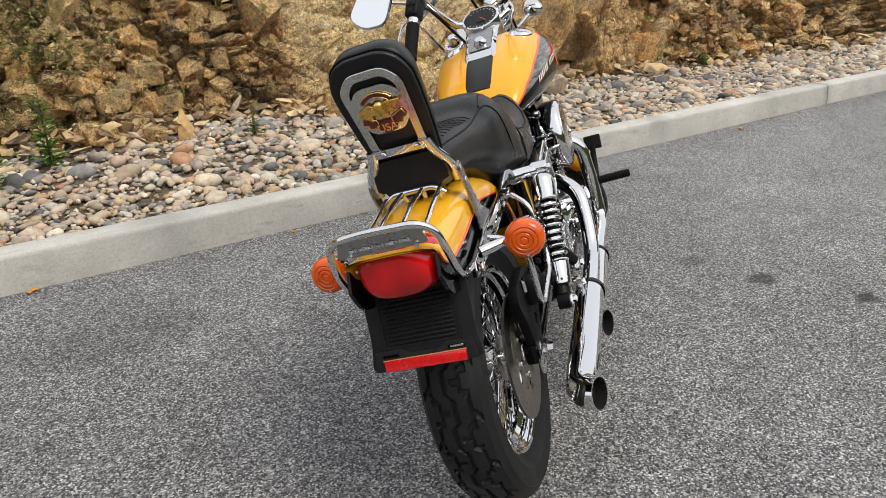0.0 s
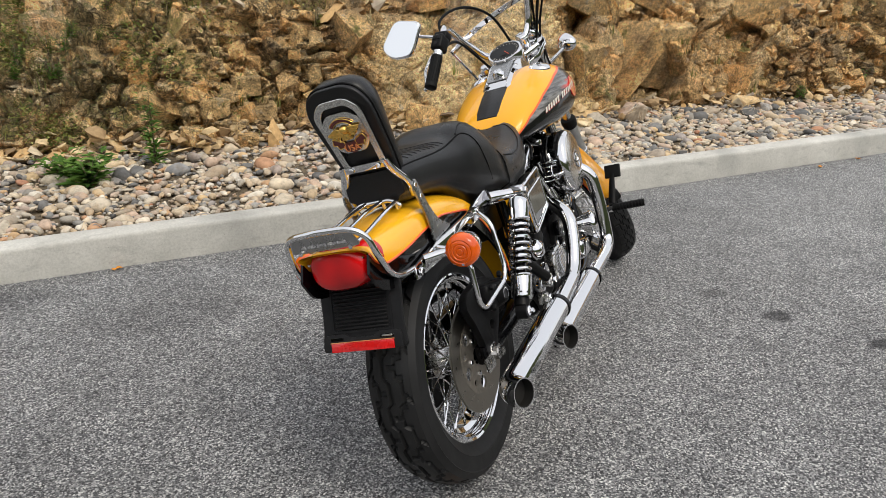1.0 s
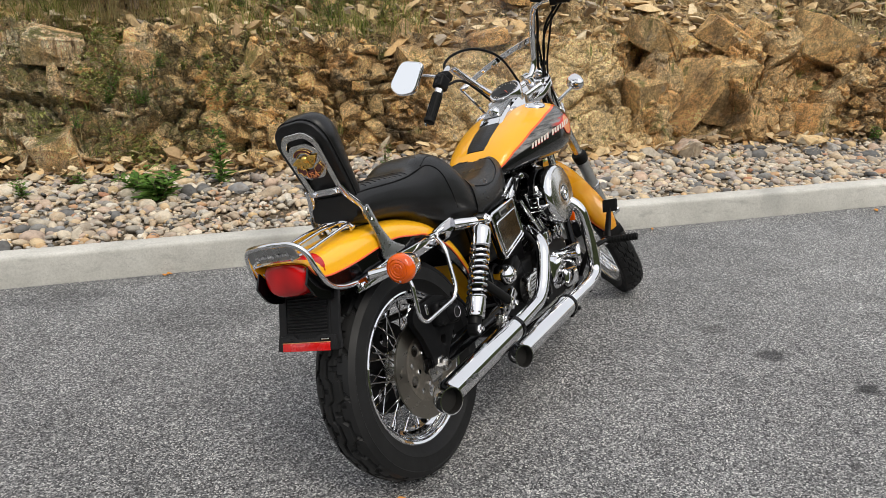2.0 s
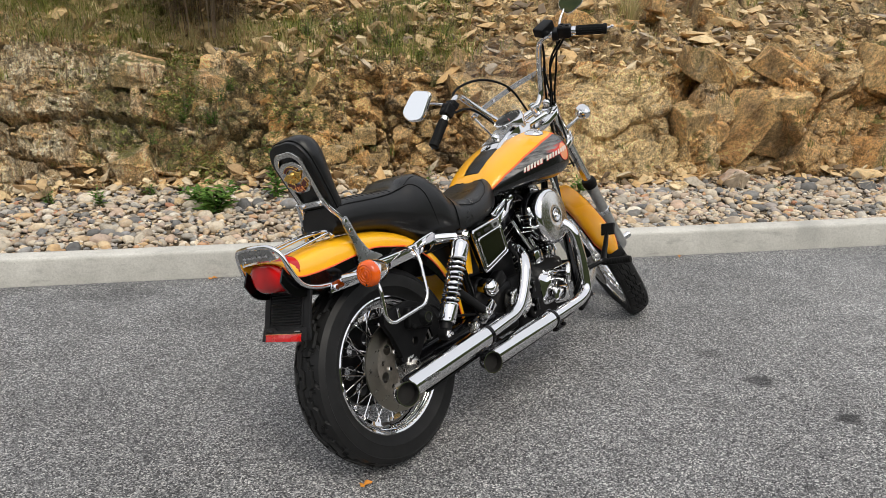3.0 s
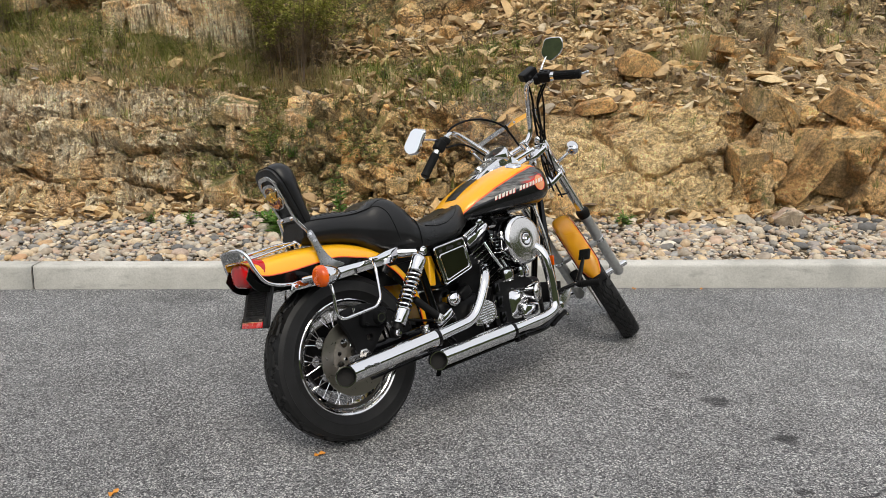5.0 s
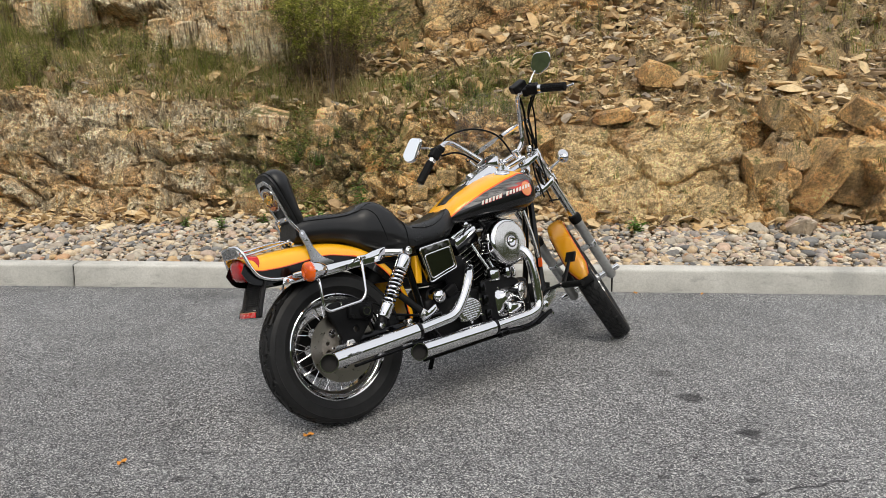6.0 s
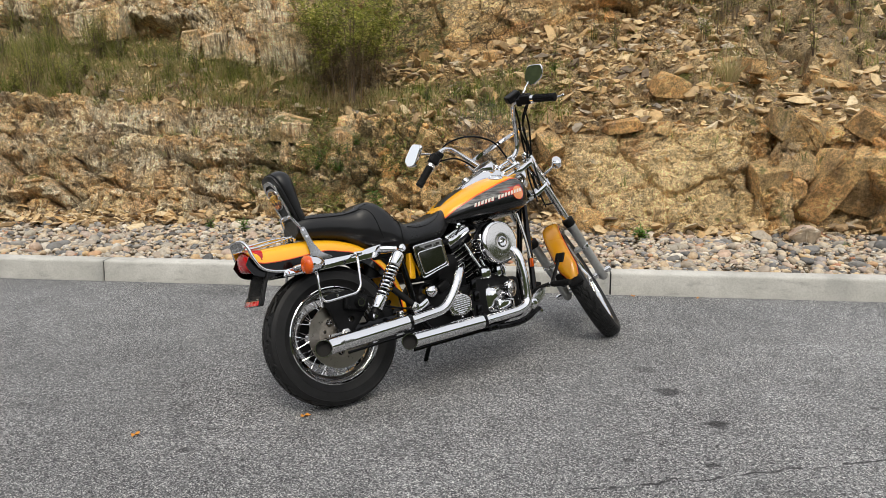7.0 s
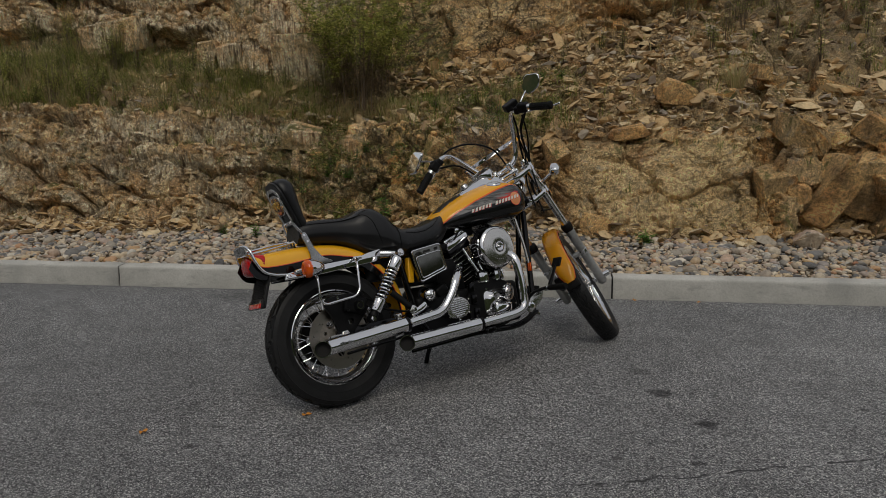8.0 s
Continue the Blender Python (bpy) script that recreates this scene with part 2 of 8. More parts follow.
CHIP = mat_stone("broken_rock", ((0.0, (0.14, 0.105, 0.07)), (0.25, (0.36, 0.24, 0.12)), (0.5, (0.58, 0.44, 0.245)), (0.7, (0.46, 0.29, 0.125)), (0.85, (0.64, 0.52, 0.33)), (1.0, (0.25, 0.21, 0.17))), 0.88, 22.0)
GREEN = mat_leaf("green_leaf", (0.07, 0.09, 0.02), (0.25, 0.29, 0.07), (0.50, 0.48, 0.17))
STRAW = mat_leaf("dry_grass", (0.38, 0.30, 0.15), (0.58, 0.48, 0.27), (0.36, 0.35, 0.13))
TWIG = mat_leaf("brown_twig", (0.11, 0.080, 0.06), (0.23, 0.175, 0.125), (0.34, 0.27, 0.19))
DARKGAP = Mat("joint_filler", 0.95, 0, (0.02, 0.02, 0.02)).m


# ---- mesh helpers ----
def mesh_np(name, verts, faces, material, smooth=False):
    me = bpy.data.meshes.new(name)
    verts, faces = np.asarray(verts, dtype=np.float32), np.asarray(faces, dtype=np.int32)
    n, k = faces.shape
    me.vertices.add(len(verts))
    me.vertices.foreach_set("co", verts.ravel())
    me.loops.add(n * k)
    me.loops.foreach_set("vertex_index", faces.ravel())
    me.polygons.add(n)
    me.polygons.foreach_set("loop_start", np.arange(0, n * k, k, dtype=np.int32))
    me.polygons.foreach_set("loop_total", np.full(n, k, dtype=np.int32))
    me.polygons.foreach_set("use_smooth", np.full(n, smooth))
    me.materials.append(material)
    me.update(calc_edges=True)
    return me


def hash2(i, j, seed):
    v = np.sin(i * 127.1 + j * 311.7 + seed * 74.7) * 43758.5453
    return v - np.floor(v)


def value_noise(x, y, seed=0.0):
    i, j = np.floor(x), np.floor(y)
    u, v = x - i, y - j
    u, v = u * u * (3 - 2 * u), v * v * (3 - 2 * v)
    return ((hash2(i, j, seed) * (1 - u) + hash2(i + 1, j, seed) * u) * (1 - v)
            + (hash2(i, j + 1, seed) * (1 - u) + hash2(i + 1, j + 1, seed) * u) * v) * 2 - 1


def blocks(x, y, seed, amp, tilt, gap, width):
    """Relief of broken blocks: each cell has a height and a tilt of its own, with a crack round it."""
    i0, j0 = np.floor(x), np.floor(y)
    best, second = np.full(x.shape, 9.0), np.full(x.shape, 9.0)
    out = np.zeros(x.shape)
    for di in (-1, 0, 1):
        for dj in (-1, 0, 1):
            i, j = i0 + di, j0 + dj
            px, py = i + 0.1 + 0.8 * hash2(i, j, seed), j + 0.1 + 0.8 * hash2(i, j, seed + 1.7)
            d = np.hypot(x - px, y - py)
            h = (hash2(i, j, seed + 3.1) - 0.5) * amp + ((hash2(i, j, seed + 5.3) - 0.5) * (x - px) + (hash2(i, j, seed + 7.9) - 0.5) * (y - py)) * tilt
            near = d < best
            second = np.where(near, best, np.minimum(second, d))
            out = np.where(near, h, out)
            best = np.where(near, d, best)
    return out - gap * np.exp(-((second - best) / width) ** 2)


# ---- ground, kerb ----
def plane(name, x0, x1, y0, y1, z, material):
    me = mesh_np(name, [(x0, y0, z), (x1, y0, z), (x1, y1, z), (x0, y1, z)], [(0, 1, 2, 3)], material)
    return new(name, me)


tagged(plane("ground", -300, 300, -300, 300, 0, ASPHALT), "grey weathered asphalt with pale aggregate and dark oil spots", "asphalt", kind="structure")

KERB_PROFILE = [(0.0, -0.05), (0.0, 0.02), (0.005, 0.06), (0.011, 0.136), (0.014, 0.148), (0.023, 0.155), (0.08, 0.157), (0.132, 0.157), (0.145, 0.150), (0.150, 0.13), (0.150, -0.05)]


def kerb_block(x0, x1):
    n = len(KERB_PROFILE)
    steps = 26
    verts, faces = [], []
    for s in range(steps + 1):
        x = x0 + (x1 - x0) * s / steps
        for y, z in KERB_PROFILE:
            w = 0.0025 * noise.noise((x * 2.2, y * 9, z * 9)) if z > 0 else 0
            verts.append((x, y + w, z + w * 0.6))
        if s:
            a, b = (s - 1) * n, s * n
            faces += [(a + i, b + i, b + i + 1, a + i + 1) for i in range(n - 1)]
    me = bpy.data.meshes.new("kerb_block")
    faces = [tuple(reversed(f)) for f in faces] + [tuple(range(n)), tuple(reversed(range(steps * n, steps * n + n)))]
    me.from_pydata(verts, [], faces)
    me.materials.append(CONCRETE)
    for p in me.polygons:
        p.use_smooth = len(p.vertices) == 4
    return new("kerb", me)


JOINTS = [-22.1, -18.4, -14.75, -11.06, -7.37, -3.69, 0.0, 3.77, 7.374, 11.06, 14.75, 18.4, 22.1, 25.8, 29.5, 33.2, 36.9, 40.6]
for x0, x1 in zip(JOINTS, JOINTS[1:]):
    tagged(kerb_block(x0 + 0.006, x1 - 0.006), "pale grey cast concrete kerb with grey stains", "kerb", "kerb blocks", "structure")
    filler = new("kerb_joint", mesh_np("kerb_joint", [(x0 - 0.007, 0.012, 0), (x0 + 0.007, 0.012, 0), (x0 + 0.007, 0.022, 0.143), (x0 - 0.007, 0.022, 0.143),
                                                     (x0 - 0.007, 0.145, 0.143), (x0 + 0.007, 0.145, 0.143)], [(0, 1, 2, 3), (3, 2, 5, 4)], DARKGAP))
    tagged(filler, "dark filler in the joint between kerb blocks", "joint", "kerb joints", "structure")

# ---- the bank: gravel bed, rock face, talus and upper cliff ----
FOOT = [(-9, 1.5), (-1, 1.45), (0, 1.6), (0.5, 1.72), (1.4, 1.72), (2.4, 1.85), (3.2, 1.86), (3.9, 1.42), (4.6, 1.3), (5.3, 1.56), (6, 1.45), (7.6, 1.3), (9, 1.4), (20, 1.5)]
LIP = [(-9, 2.5, 1.35), (-1, 2.5, 1.3), (0.4, 2.62, 1.2), (1.1, 2.7, 1.17), (2, 2.35, 1.02), (3, 2.15, 1.0), (3.85, 2.15, 1.04), (5, 1.96, 1.05), (5.6, 2.15, 1.12), (6.0, 1.92, 0.98), (7.2, 1.75, 1.0), (9, 1.8, 1.05), (20, 1.9, 1.1)]
CLIFF = [(-9, 3.9, 2.0), (-1.0, 3.8, 1.95), (-0.6, 3.55, 1.78), (0.0, 3.40, 1.66), (0.7, 3.40, 1.62), (1.1, 3.8, 1.64), (1.75, 3.9, 1.70), (2.2, 3.95, 1.80), (2.8, 4.0, 1.93), (3.2, 4.05, 2.08), (4.2, 4.5, 2.3), (6, 5.2, 2.6), (20, 5.2, 2.6)]


def along(table, x, k=1):
    t = np.array(table)
    return np.interp(x, t[:, 0], t[:, k])


xs = np.unique(np.concatenate([np.arange(-9, -3.6, 0.07), np.arange(-3.6, 9.4, 0.015), np.arange(9.4, 20, 0.07)]).round(4))
KNOTS = [0.0, 0.55, 1.1, 2.0, 3.05, 4.2, 5.2, 7.5]
ss = np.concatenate([np.arange(0, 1.3, 0.014), np.arange(1.3, 4.3, 0.03), np.arange(4.3, 7.5, 0.1)])
X, S = np.meshgrid(xs, ss, indexing="ij")
fy, ly, lz, cy, cz = along(FOOT, xs), along(LIP, xs, 1), along(LIP, xs, 2), along(CLIFF, xs, 1), along(CLIFF, xs, 2)
prof_y = np.stack([fy, fy + 0.42 * (ly - fy), ly, ly + 0.5 * (cy - ly), cy, cy + 0.38, cy + 1.3, cy + 6], 1)
prof_z = np.stack([0 * fy + 0.06, 0.08 + 0.6 * (lz - 0.08), lz, lz + 0.47 * (cz - lz), cz, cz + 0.95, cz + 1.5, cz + 4.6], 1)
Y, Z = np.empty_like(X), np.empty_like(X)
for q in range(len(xs)):
    Y[q], Z[q] = np.interp(ss, KNOTS, prof_y[q]), np.interp(ss, KNOTS, prof_z[q])
ty, tz = np.gradient(Y, axis=1), np.gradient(Z, axis=1)
ln = np.hypot(ty, tz) + 1e-9
ny, nz = -tz / ln, ty / ln
wx = X + 0.06 * value_noise(X * 3.1, S * 3.1, 1) + 0.012 * value_noise(X * 11, S * 11, 2)
ws = S + 0.06 * value_noise(X * 3.1, S * 3.1, 3) + 0.012 * value_noise(X * 11, S * 11, 4)
schist = np.clip((1.5 - X) / 0.7, 0, 1)
slab = np.exp(-((X - 4.36) / 0.96) ** 8) * np.clip((1.14 - S) / 0.06, 0, 1)
face = np.clip(1.25 - S, 0, 0.25) / 0.25 + np.clip((S - 2.95) / 0.3, 0, 1) * np.clip((4.4 - S) / 0.3, 0, 1)
talus = 1 - np.clip(face, 0, 1)
slant = wx + 0.45 * ws
right = np.clip((X - 5.1) / 0.25, 0, 1) * np.clip((7.4 - X) / 0.4, 0, 1)
plain = np.maximum(slab, right)
lean = wx - 0.50 * ws
# broad forms, then blocks of the middle, then crumbs; ledges and upright foliation at the low-x end
D = blocks(slant / 0.75, ws / 0.55, 11, 0.26, 0.38, 0.10, 0.05) * (1 - 0.6 * schist) * (1 - 0.75 * plain)
D = D + right * (blocks(lean / 0.46, ws / 0.75, 63, 0.36, 0.75, 0.15, 0.04) + blocks(lean / 0.15, ws / 0.22, 65, 0.035, 0.09, 0.02, 0.05))
D = D + blocks(slant / 0.24, ws / 0.17, 23, 0.115, 0.24, 0.08, 0.08) * (1 - 0.93 * plain) * (1 - 0.85 * schist)
D = D + blocks((wx - 0.3 * ws) / 0.105, ws / 0.075, 37, 0.050, 0.12, 0.035, 0.12) * (1 - 0.88 * plain) * (1 - 0.8 * schist)
D = D + slab * (blocks(slant / 0.62, ws / 0.42, 91, 0.09, 0.26, 0.03, 0.025) + blocks(lean / 0.17, ws / 0.11, 93, 0.030, 0.050, 0.008, 0.05) + 0.008 * value_noise(X * 24, S * 24, 32))
D = D + plain * 0.014 * value_noise(X * 13, S * 13, 33)
D = D + schist * blocks((wx + 0.32 * ws) / 1.2, (ws + 0.10 * wx) / 0.27, 71, 0.28, 0.32, 0.14, 0.07)
D = D + schist * blocks((wx + 0.2 * ws) / 0.115, (ws + 0.10 * wx) / 0.26, 77, 0.075, 0.12, 0.05, 0.10)
D = D + schist * blocks((wx + 0.25 * ws) / 0.042, ws / 0.16, 51, 0.030, 0.05, 0.014, 0.2)
D = D + 0.05 * value_noise(X * 1.3, S * 1.3, 8) + 0.010 * value_noise(X * 20, S * 20, 9) + 0.007 * value_noise(X * 45, S * 45, 10)
upper = np.clip((S - 2.9) / 0.2, 0, 1) * np.clip((4.6 - S) / 0.2, 0, 1) * np.clip((3.9 - X) / 0.3, 0, 1) * np.clip((X + 0.9) / 0.3, 0, 1)
D = D * (1 - 0.85 * upper) + upper * (blocks((wx + 0.22 * ws) / 0.42, (ws - 0.15 * wx) / 0.60, 83, 0.13, 0.24, 0.06, 0.03) + blocks((wx - 0.2 * ws) / 0.13, ws / 0.12, 85, 0.025, 0.06, 0.012, 0.05))
D = D * (1 - 0.55 * talus) + talus * (0.03 * value_noise(X * 9, S * 9, 12) + 0.02 * value_noise(X * 27, S * 27, 13))


def cell_tone(x, y, seed):
    i0, j0 = np.floor(x), np.floor(y)
    best, out = np.full(x.shape, 9.0), np.zeros(x.shape)
    for di in (-1, 0, 1):
        for dj in (-1, 0, 1):
            i, j = i0 + di, j0 + dj
            d = np.hypot(x - i - 0.1 - 0.8 * hash2(i, j, seed), y - j - 0.1 - 0.8 * hash2(i, j, seed + 1.7))
            out = np.where(d < best, hash2(i, j, seed + 9.7), out)
            best = np.minimum(best, d)
    return out


TONE = 0.6 * cell_tone(slant / 0.24, ws / 0.17, 23) + 0.4 * cell_tone((wx - 0.3 * ws) / 0.105, ws / 0.075, 37)
TONE = TONE * (1 - right) + right * (0.2 + 0.65 * cell_tone(lean / 0.46, ws / 0.75, 63))
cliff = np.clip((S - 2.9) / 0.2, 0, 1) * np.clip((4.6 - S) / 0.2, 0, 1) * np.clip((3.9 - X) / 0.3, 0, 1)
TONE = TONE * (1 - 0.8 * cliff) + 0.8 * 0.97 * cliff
# high-x talus: dark soil and the shadow among its plants, put into the tone
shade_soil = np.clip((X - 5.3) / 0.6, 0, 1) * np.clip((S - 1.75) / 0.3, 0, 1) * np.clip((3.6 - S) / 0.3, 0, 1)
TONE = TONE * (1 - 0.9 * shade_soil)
# brown soil and the shadowed gaps between chips are coloured into the talus
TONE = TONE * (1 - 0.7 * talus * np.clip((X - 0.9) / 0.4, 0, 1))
TONE = TONE * (1 - slab) + 0.97 * slab
TONE = TONE * (1 - schist) + schist * (0.38 + 0.62 * cell_tone((wx + 0.2 * ws) / 0.115, (ws + 0.10 * wx) / 0.26, 77))
RX, RY, RZ = X + 0.02 * value_noise(X * 17, S * 17, 14), Y + ny * D, Z + nz * D
nx_, ns_ = X.shape
idx = np.arange(nx_ * ns_).reshape(nx_, ns_)
quads = np.stack([idx[:-1, :-1], idx[1:, :-1], idx[1:, 1:], idx[:-1, 1:]], -1).reshape(-1, 4)
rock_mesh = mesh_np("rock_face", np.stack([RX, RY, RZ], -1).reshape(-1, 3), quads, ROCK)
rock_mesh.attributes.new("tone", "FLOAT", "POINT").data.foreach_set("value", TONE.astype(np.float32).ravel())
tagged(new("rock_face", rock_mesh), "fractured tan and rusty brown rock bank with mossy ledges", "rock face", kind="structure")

gx, gy = np.meshgrid(np.arange(-9, 20, 0.06), np.arange(0.16, 2.4, 0.06), indexing="ij")
gz = 0.118 + 0.035 * np.clip((gy - 0.2) / 1.2, 0, 1) + 0.012 * value_noise(gx * 5, gy * 5, 21)
gi = np.arange(gx.size).reshape(gx.shape)
gq = np.stack([gi[:-1, :-1], gi[1:, :-1], gi[1:, 1:], gi[:-1, 1:]], -1).reshape(-1, 4)
tagged(new("gravel_bed", mesh_np("gravel_bed", np.stack([gx, gy, gz], -1).reshape(-1, 3), gq, SOIL, True)), "brown stony soil under the river pebbles", "soil", kind="structure")


# ---- loose stones ----
def round_stone(seed, fine=2):
    bm = bmesh.new()
    bmesh.ops.create_icosphere(bm, subdivisions=fine, radius=1)
    for v in bm.verts:
        n = noise.noise(v.co * 0.9 + Vector((seed * 7.3, seed, 0)))
        v.co *= 1 + 0.34 * n + 0.10 * noise.noise(v.co * 2.6 + Vector((seed * 3.1, 0, seed)))
        if seed % 3 == 0:
            v.co.x = math.copysign(abs(v.co.x) ** 0.8, v.co.x)
    v, f = np.array([tuple(v.co) for v in bm.verts]), np.array([[w.index for w in q.verts] for q in bm.faces])
    bm.free()
    return v, f


def broken_stone(seed):
    rng = random.Random(seed)
    bm = bmesh.new()
    for _ in range(11):
        d = Vector((rng.uniform(-1, 1), rng.uniform(-1, 1), rng.uniform(-1, 1)))
        d = d.normalized() * rng.uniform(0.75, 1.1)
        bm.verts.new((d.x, d.y * 0.85, d.z * 0.8))
    res = bmesh.ops.convex_hull(bm, input=bm.verts[:])
    bmesh.ops.delete(bm, geom=[g for g in res["geom_interior"] if isinstance(g, bmesh.types.BMVert)], context="VERTS")
    bmesh.ops.triangulate(bm, faces=bm.faces[:])
    bm.verts.index_update()
    v, f = np.array([tuple(v.co) for v in bm.verts]), np.array([[w.index for w in q.verts] for q in bm.faces])
    bm.free()
    return v, f


def joined(name, shapes, places, material, smooth, label, category):
    """Many stones as one mesh. places: rows of shape, 4x4 matrix."""
    vs, fs, base = [], [], 0
    for k, m in places:
        v, f = shapes[k]
        a = np.array(m)
        vs.append(v @ a[:3, :3].T + a[:3, 3])
        fs.append(f + base)
        base += len(v)
    return tagged(new(name, mesh_np(name, np.concatenate(vs), np.concatenate(fs), material, smooth)), label, category, kind="stuff")


ROUND = [round_stone(s) for s in range(14)] + [round_stone(s, 1) for s in range(14)]
BROKEN = [broken_stone(s) for s in range(16)]


def block_stone(seed):
    """A cracked-off block: a skewed cuboid with chopped corners."""
    r = random.Random(seed * 7 + 1)
    bm = bmesh.new()
    for x in (-1, 1):
        for y in (-1, 1):
            for z in (-1, 1):
                p = Vector((x * r.uniform(0.72, 1.1), y * r.uniform(0.72, 1.1), z * r.uniform(0.72, 1.1)))
                if r.random() < 0.35:
                    for axis in range(3):
                        q = p.copy()
                        q[axis] *= r.uniform(0.35, 0.7)
                        bm.verts.new(q)
                else:
                    bm.verts.new(p)
    res = bmesh.ops.convex_hull(bm, input=bm.verts[:])
    bmesh.ops.delete(bm, geom=[g for g in res["geom_interior"] if isinstance(g, bmesh.types.BMVert)], context="VERTS")
    bmesh.ops.triangulate(bm, faces=bm.faces[:])
    bm.verts.index_update()
    v, f = np.array([tuple(v.co) for v in bm.verts]), np.array([[w.index for w in q.verts] for q in bm.faces])
    bm.free()
    return v, f


BLOCKS = [block_stone(s) for s in range(24)]
rng = random.Random(5)


def stone_pose(x, y, z, a, flat, tumble):
    m = Matrix.LocRotScale((x, y, z), Euler((rng.gauss(0, tumble), rng.gauss(0, tumble), rng.uniform(0, 6.3))), (a * rng.uniform(1.0, 1.5), a * rng.uniform(0.75, 1.05), a * flat))
    return m


pebbles, near_pebbles = [], []
for _ in range(25000):
    x = rng.uniform(-4.6, 13.0) if rng.random() < 0.86 else rng.uniform(-9, 19)
    foot = float(along(FOOT, x))
    y = 0.17 + (foot - 0.05) * rng.random() ** 1.1
    a = min(0.062, 0.0108 * math.exp(abs(rng.gauss(0, 0.56))) + 0.002)
    z = 0.122 + 0.035 * min(1, max(0, (y - 0.2) / 1.2)) + a * (0.32 - 2.2 * a) + rng.uniform(0, 0.010)
    row = (28 + rng.randrange(16) if rng.random() < 0.42 else rng.randrange(14) + (14 if a < 0.016 else 0), stone_pose(x, max(y, 0.150 + a * 1.1), z, a, rng.uniform(0.5, 0.85), 0.25))
    (near_pebbles if a > 0.036 and -1.5 < x < 6.6 and len(near_pebbles) < 290 else pebbles).append(row)
joined("pebbles", ROUND + BROKEN, pebbles, PEBBLE, True, "grey, tan and rusty river pebbles between kerb and rock", "pebbles")

chips, near_chips = [], []
flatV = np.stack([RX, RY, RZ], -1)
for _ in range(21000):
    x = rng.uniform(-4.5, 10.5)
    q = int(np.searchsorted(xs, x).clip(0, nx_ - 1))
    zone = rng.random()
    s = rng.uniform(1.08, 3.1) if zone < 0.66 else (rng.uniform(3.6, 5.0) if zone < 0.76 else abs(rng.gauss(0, 0.05)))
    if zone < 0.76 and x < 0.8 and rng.random() < 0.6:
        continue
    if x > 5.6 and 1.8 < s < 3.6 and rng.random() < 0.55:
        continue
    if 1.3 < x < 3.4 and 3.05 < s < 4.6:
        continue
    p = flatV[q, int(np.searchsorted(ss, s).clip(0, ns_ - 1))]
    a = min(0.125, 0.0190 * math.exp(abs(rng.gauss(0, 0.78))))
    y, z = p[1], p[2]
    if zone >= 0.76:
        if x > 3.6 and rng.random() < 0.75:
            continue
        a = min(a, 0.085)
        y, z = p[1] - abs(rng.gauss(0, 0.13)) + 0.08, 0.165 + abs(rng.gauss(0, 0.05))
    row = (rng.randrange(16), stone_pose(x, y, z + a * 0.10, a, rng.uniform(0.25, 0.62), 0.42))
    (near_chips if a > 0.055 and len(near_chips) < 290 and -2 < x < 7 else chips).append(row)
face_blocks, near_blocks = [], []
for _ in range(5200):
    x = rng.uniform(-4.0, 9.8)
    s = rng.uniform(0.02, 1.16) if rng.random() < 0.8 else rng.uniform(3.0, 4.4)
    if 3.45 < x < 7.1 and s < 1.1 and rng.random() < 0.96:
        continue
    if -1.0 < x < 3.4 and s > 2.9:
        continue
    if 1.1 < x < 3.45 and s < 1.2 and rng.random() < 0.45:
        continue
    p = flatV[int(np.searchsorted(xs, x).clip(0, nx_ - 1)), int(np.searchsorted(ss, s).clip(0, ns_ - 1))]
    a = min(0.105, 0.020 * math.exp(abs(rng.gauss(0, 0.72))))
    if x < 1.2 and s < 2:
        if a > 0.05 or rng.random() < 0.35:
            continue
        size, turn = (a * rng.uniform(1.2, 3.0), a * 0.9, a * rng.uniform(0.18, 0.4)), (rng.gauss(0.15, 0.2), rng.gauss(0.10, 0.15), rng.gauss(0, 0.4))
    else:
        size, turn = (a * rng.uniform(0.8, 1.4), a, a * rng.uniform(0.5, 1.25)), (rng.gauss(0.2, 0.35), rng.gauss(0.15, 0.4), rng.gauss(0, 0.7))
    row = (rng.randrange(40), Matrix.LocRotScale((p[0], p[1] + 0.60 * a, p[2] - 0.15 * a), Euler(turn), size))
    (near_blocks if a > 0.058 and len(near_blocks) < 290 and -2.5 < x < 7 else face_blocks).append(row)
joined("face_blocks", BLOCKS + BROKEN, face_blocks, ROCK_BLOCK, False, "small cracked blocks in the face of the rock bank", "rubble")
joined("rock_chips", BROKEN, chips, CHIP, False, "small angular tan rock chips lying on the bank", "rubble")


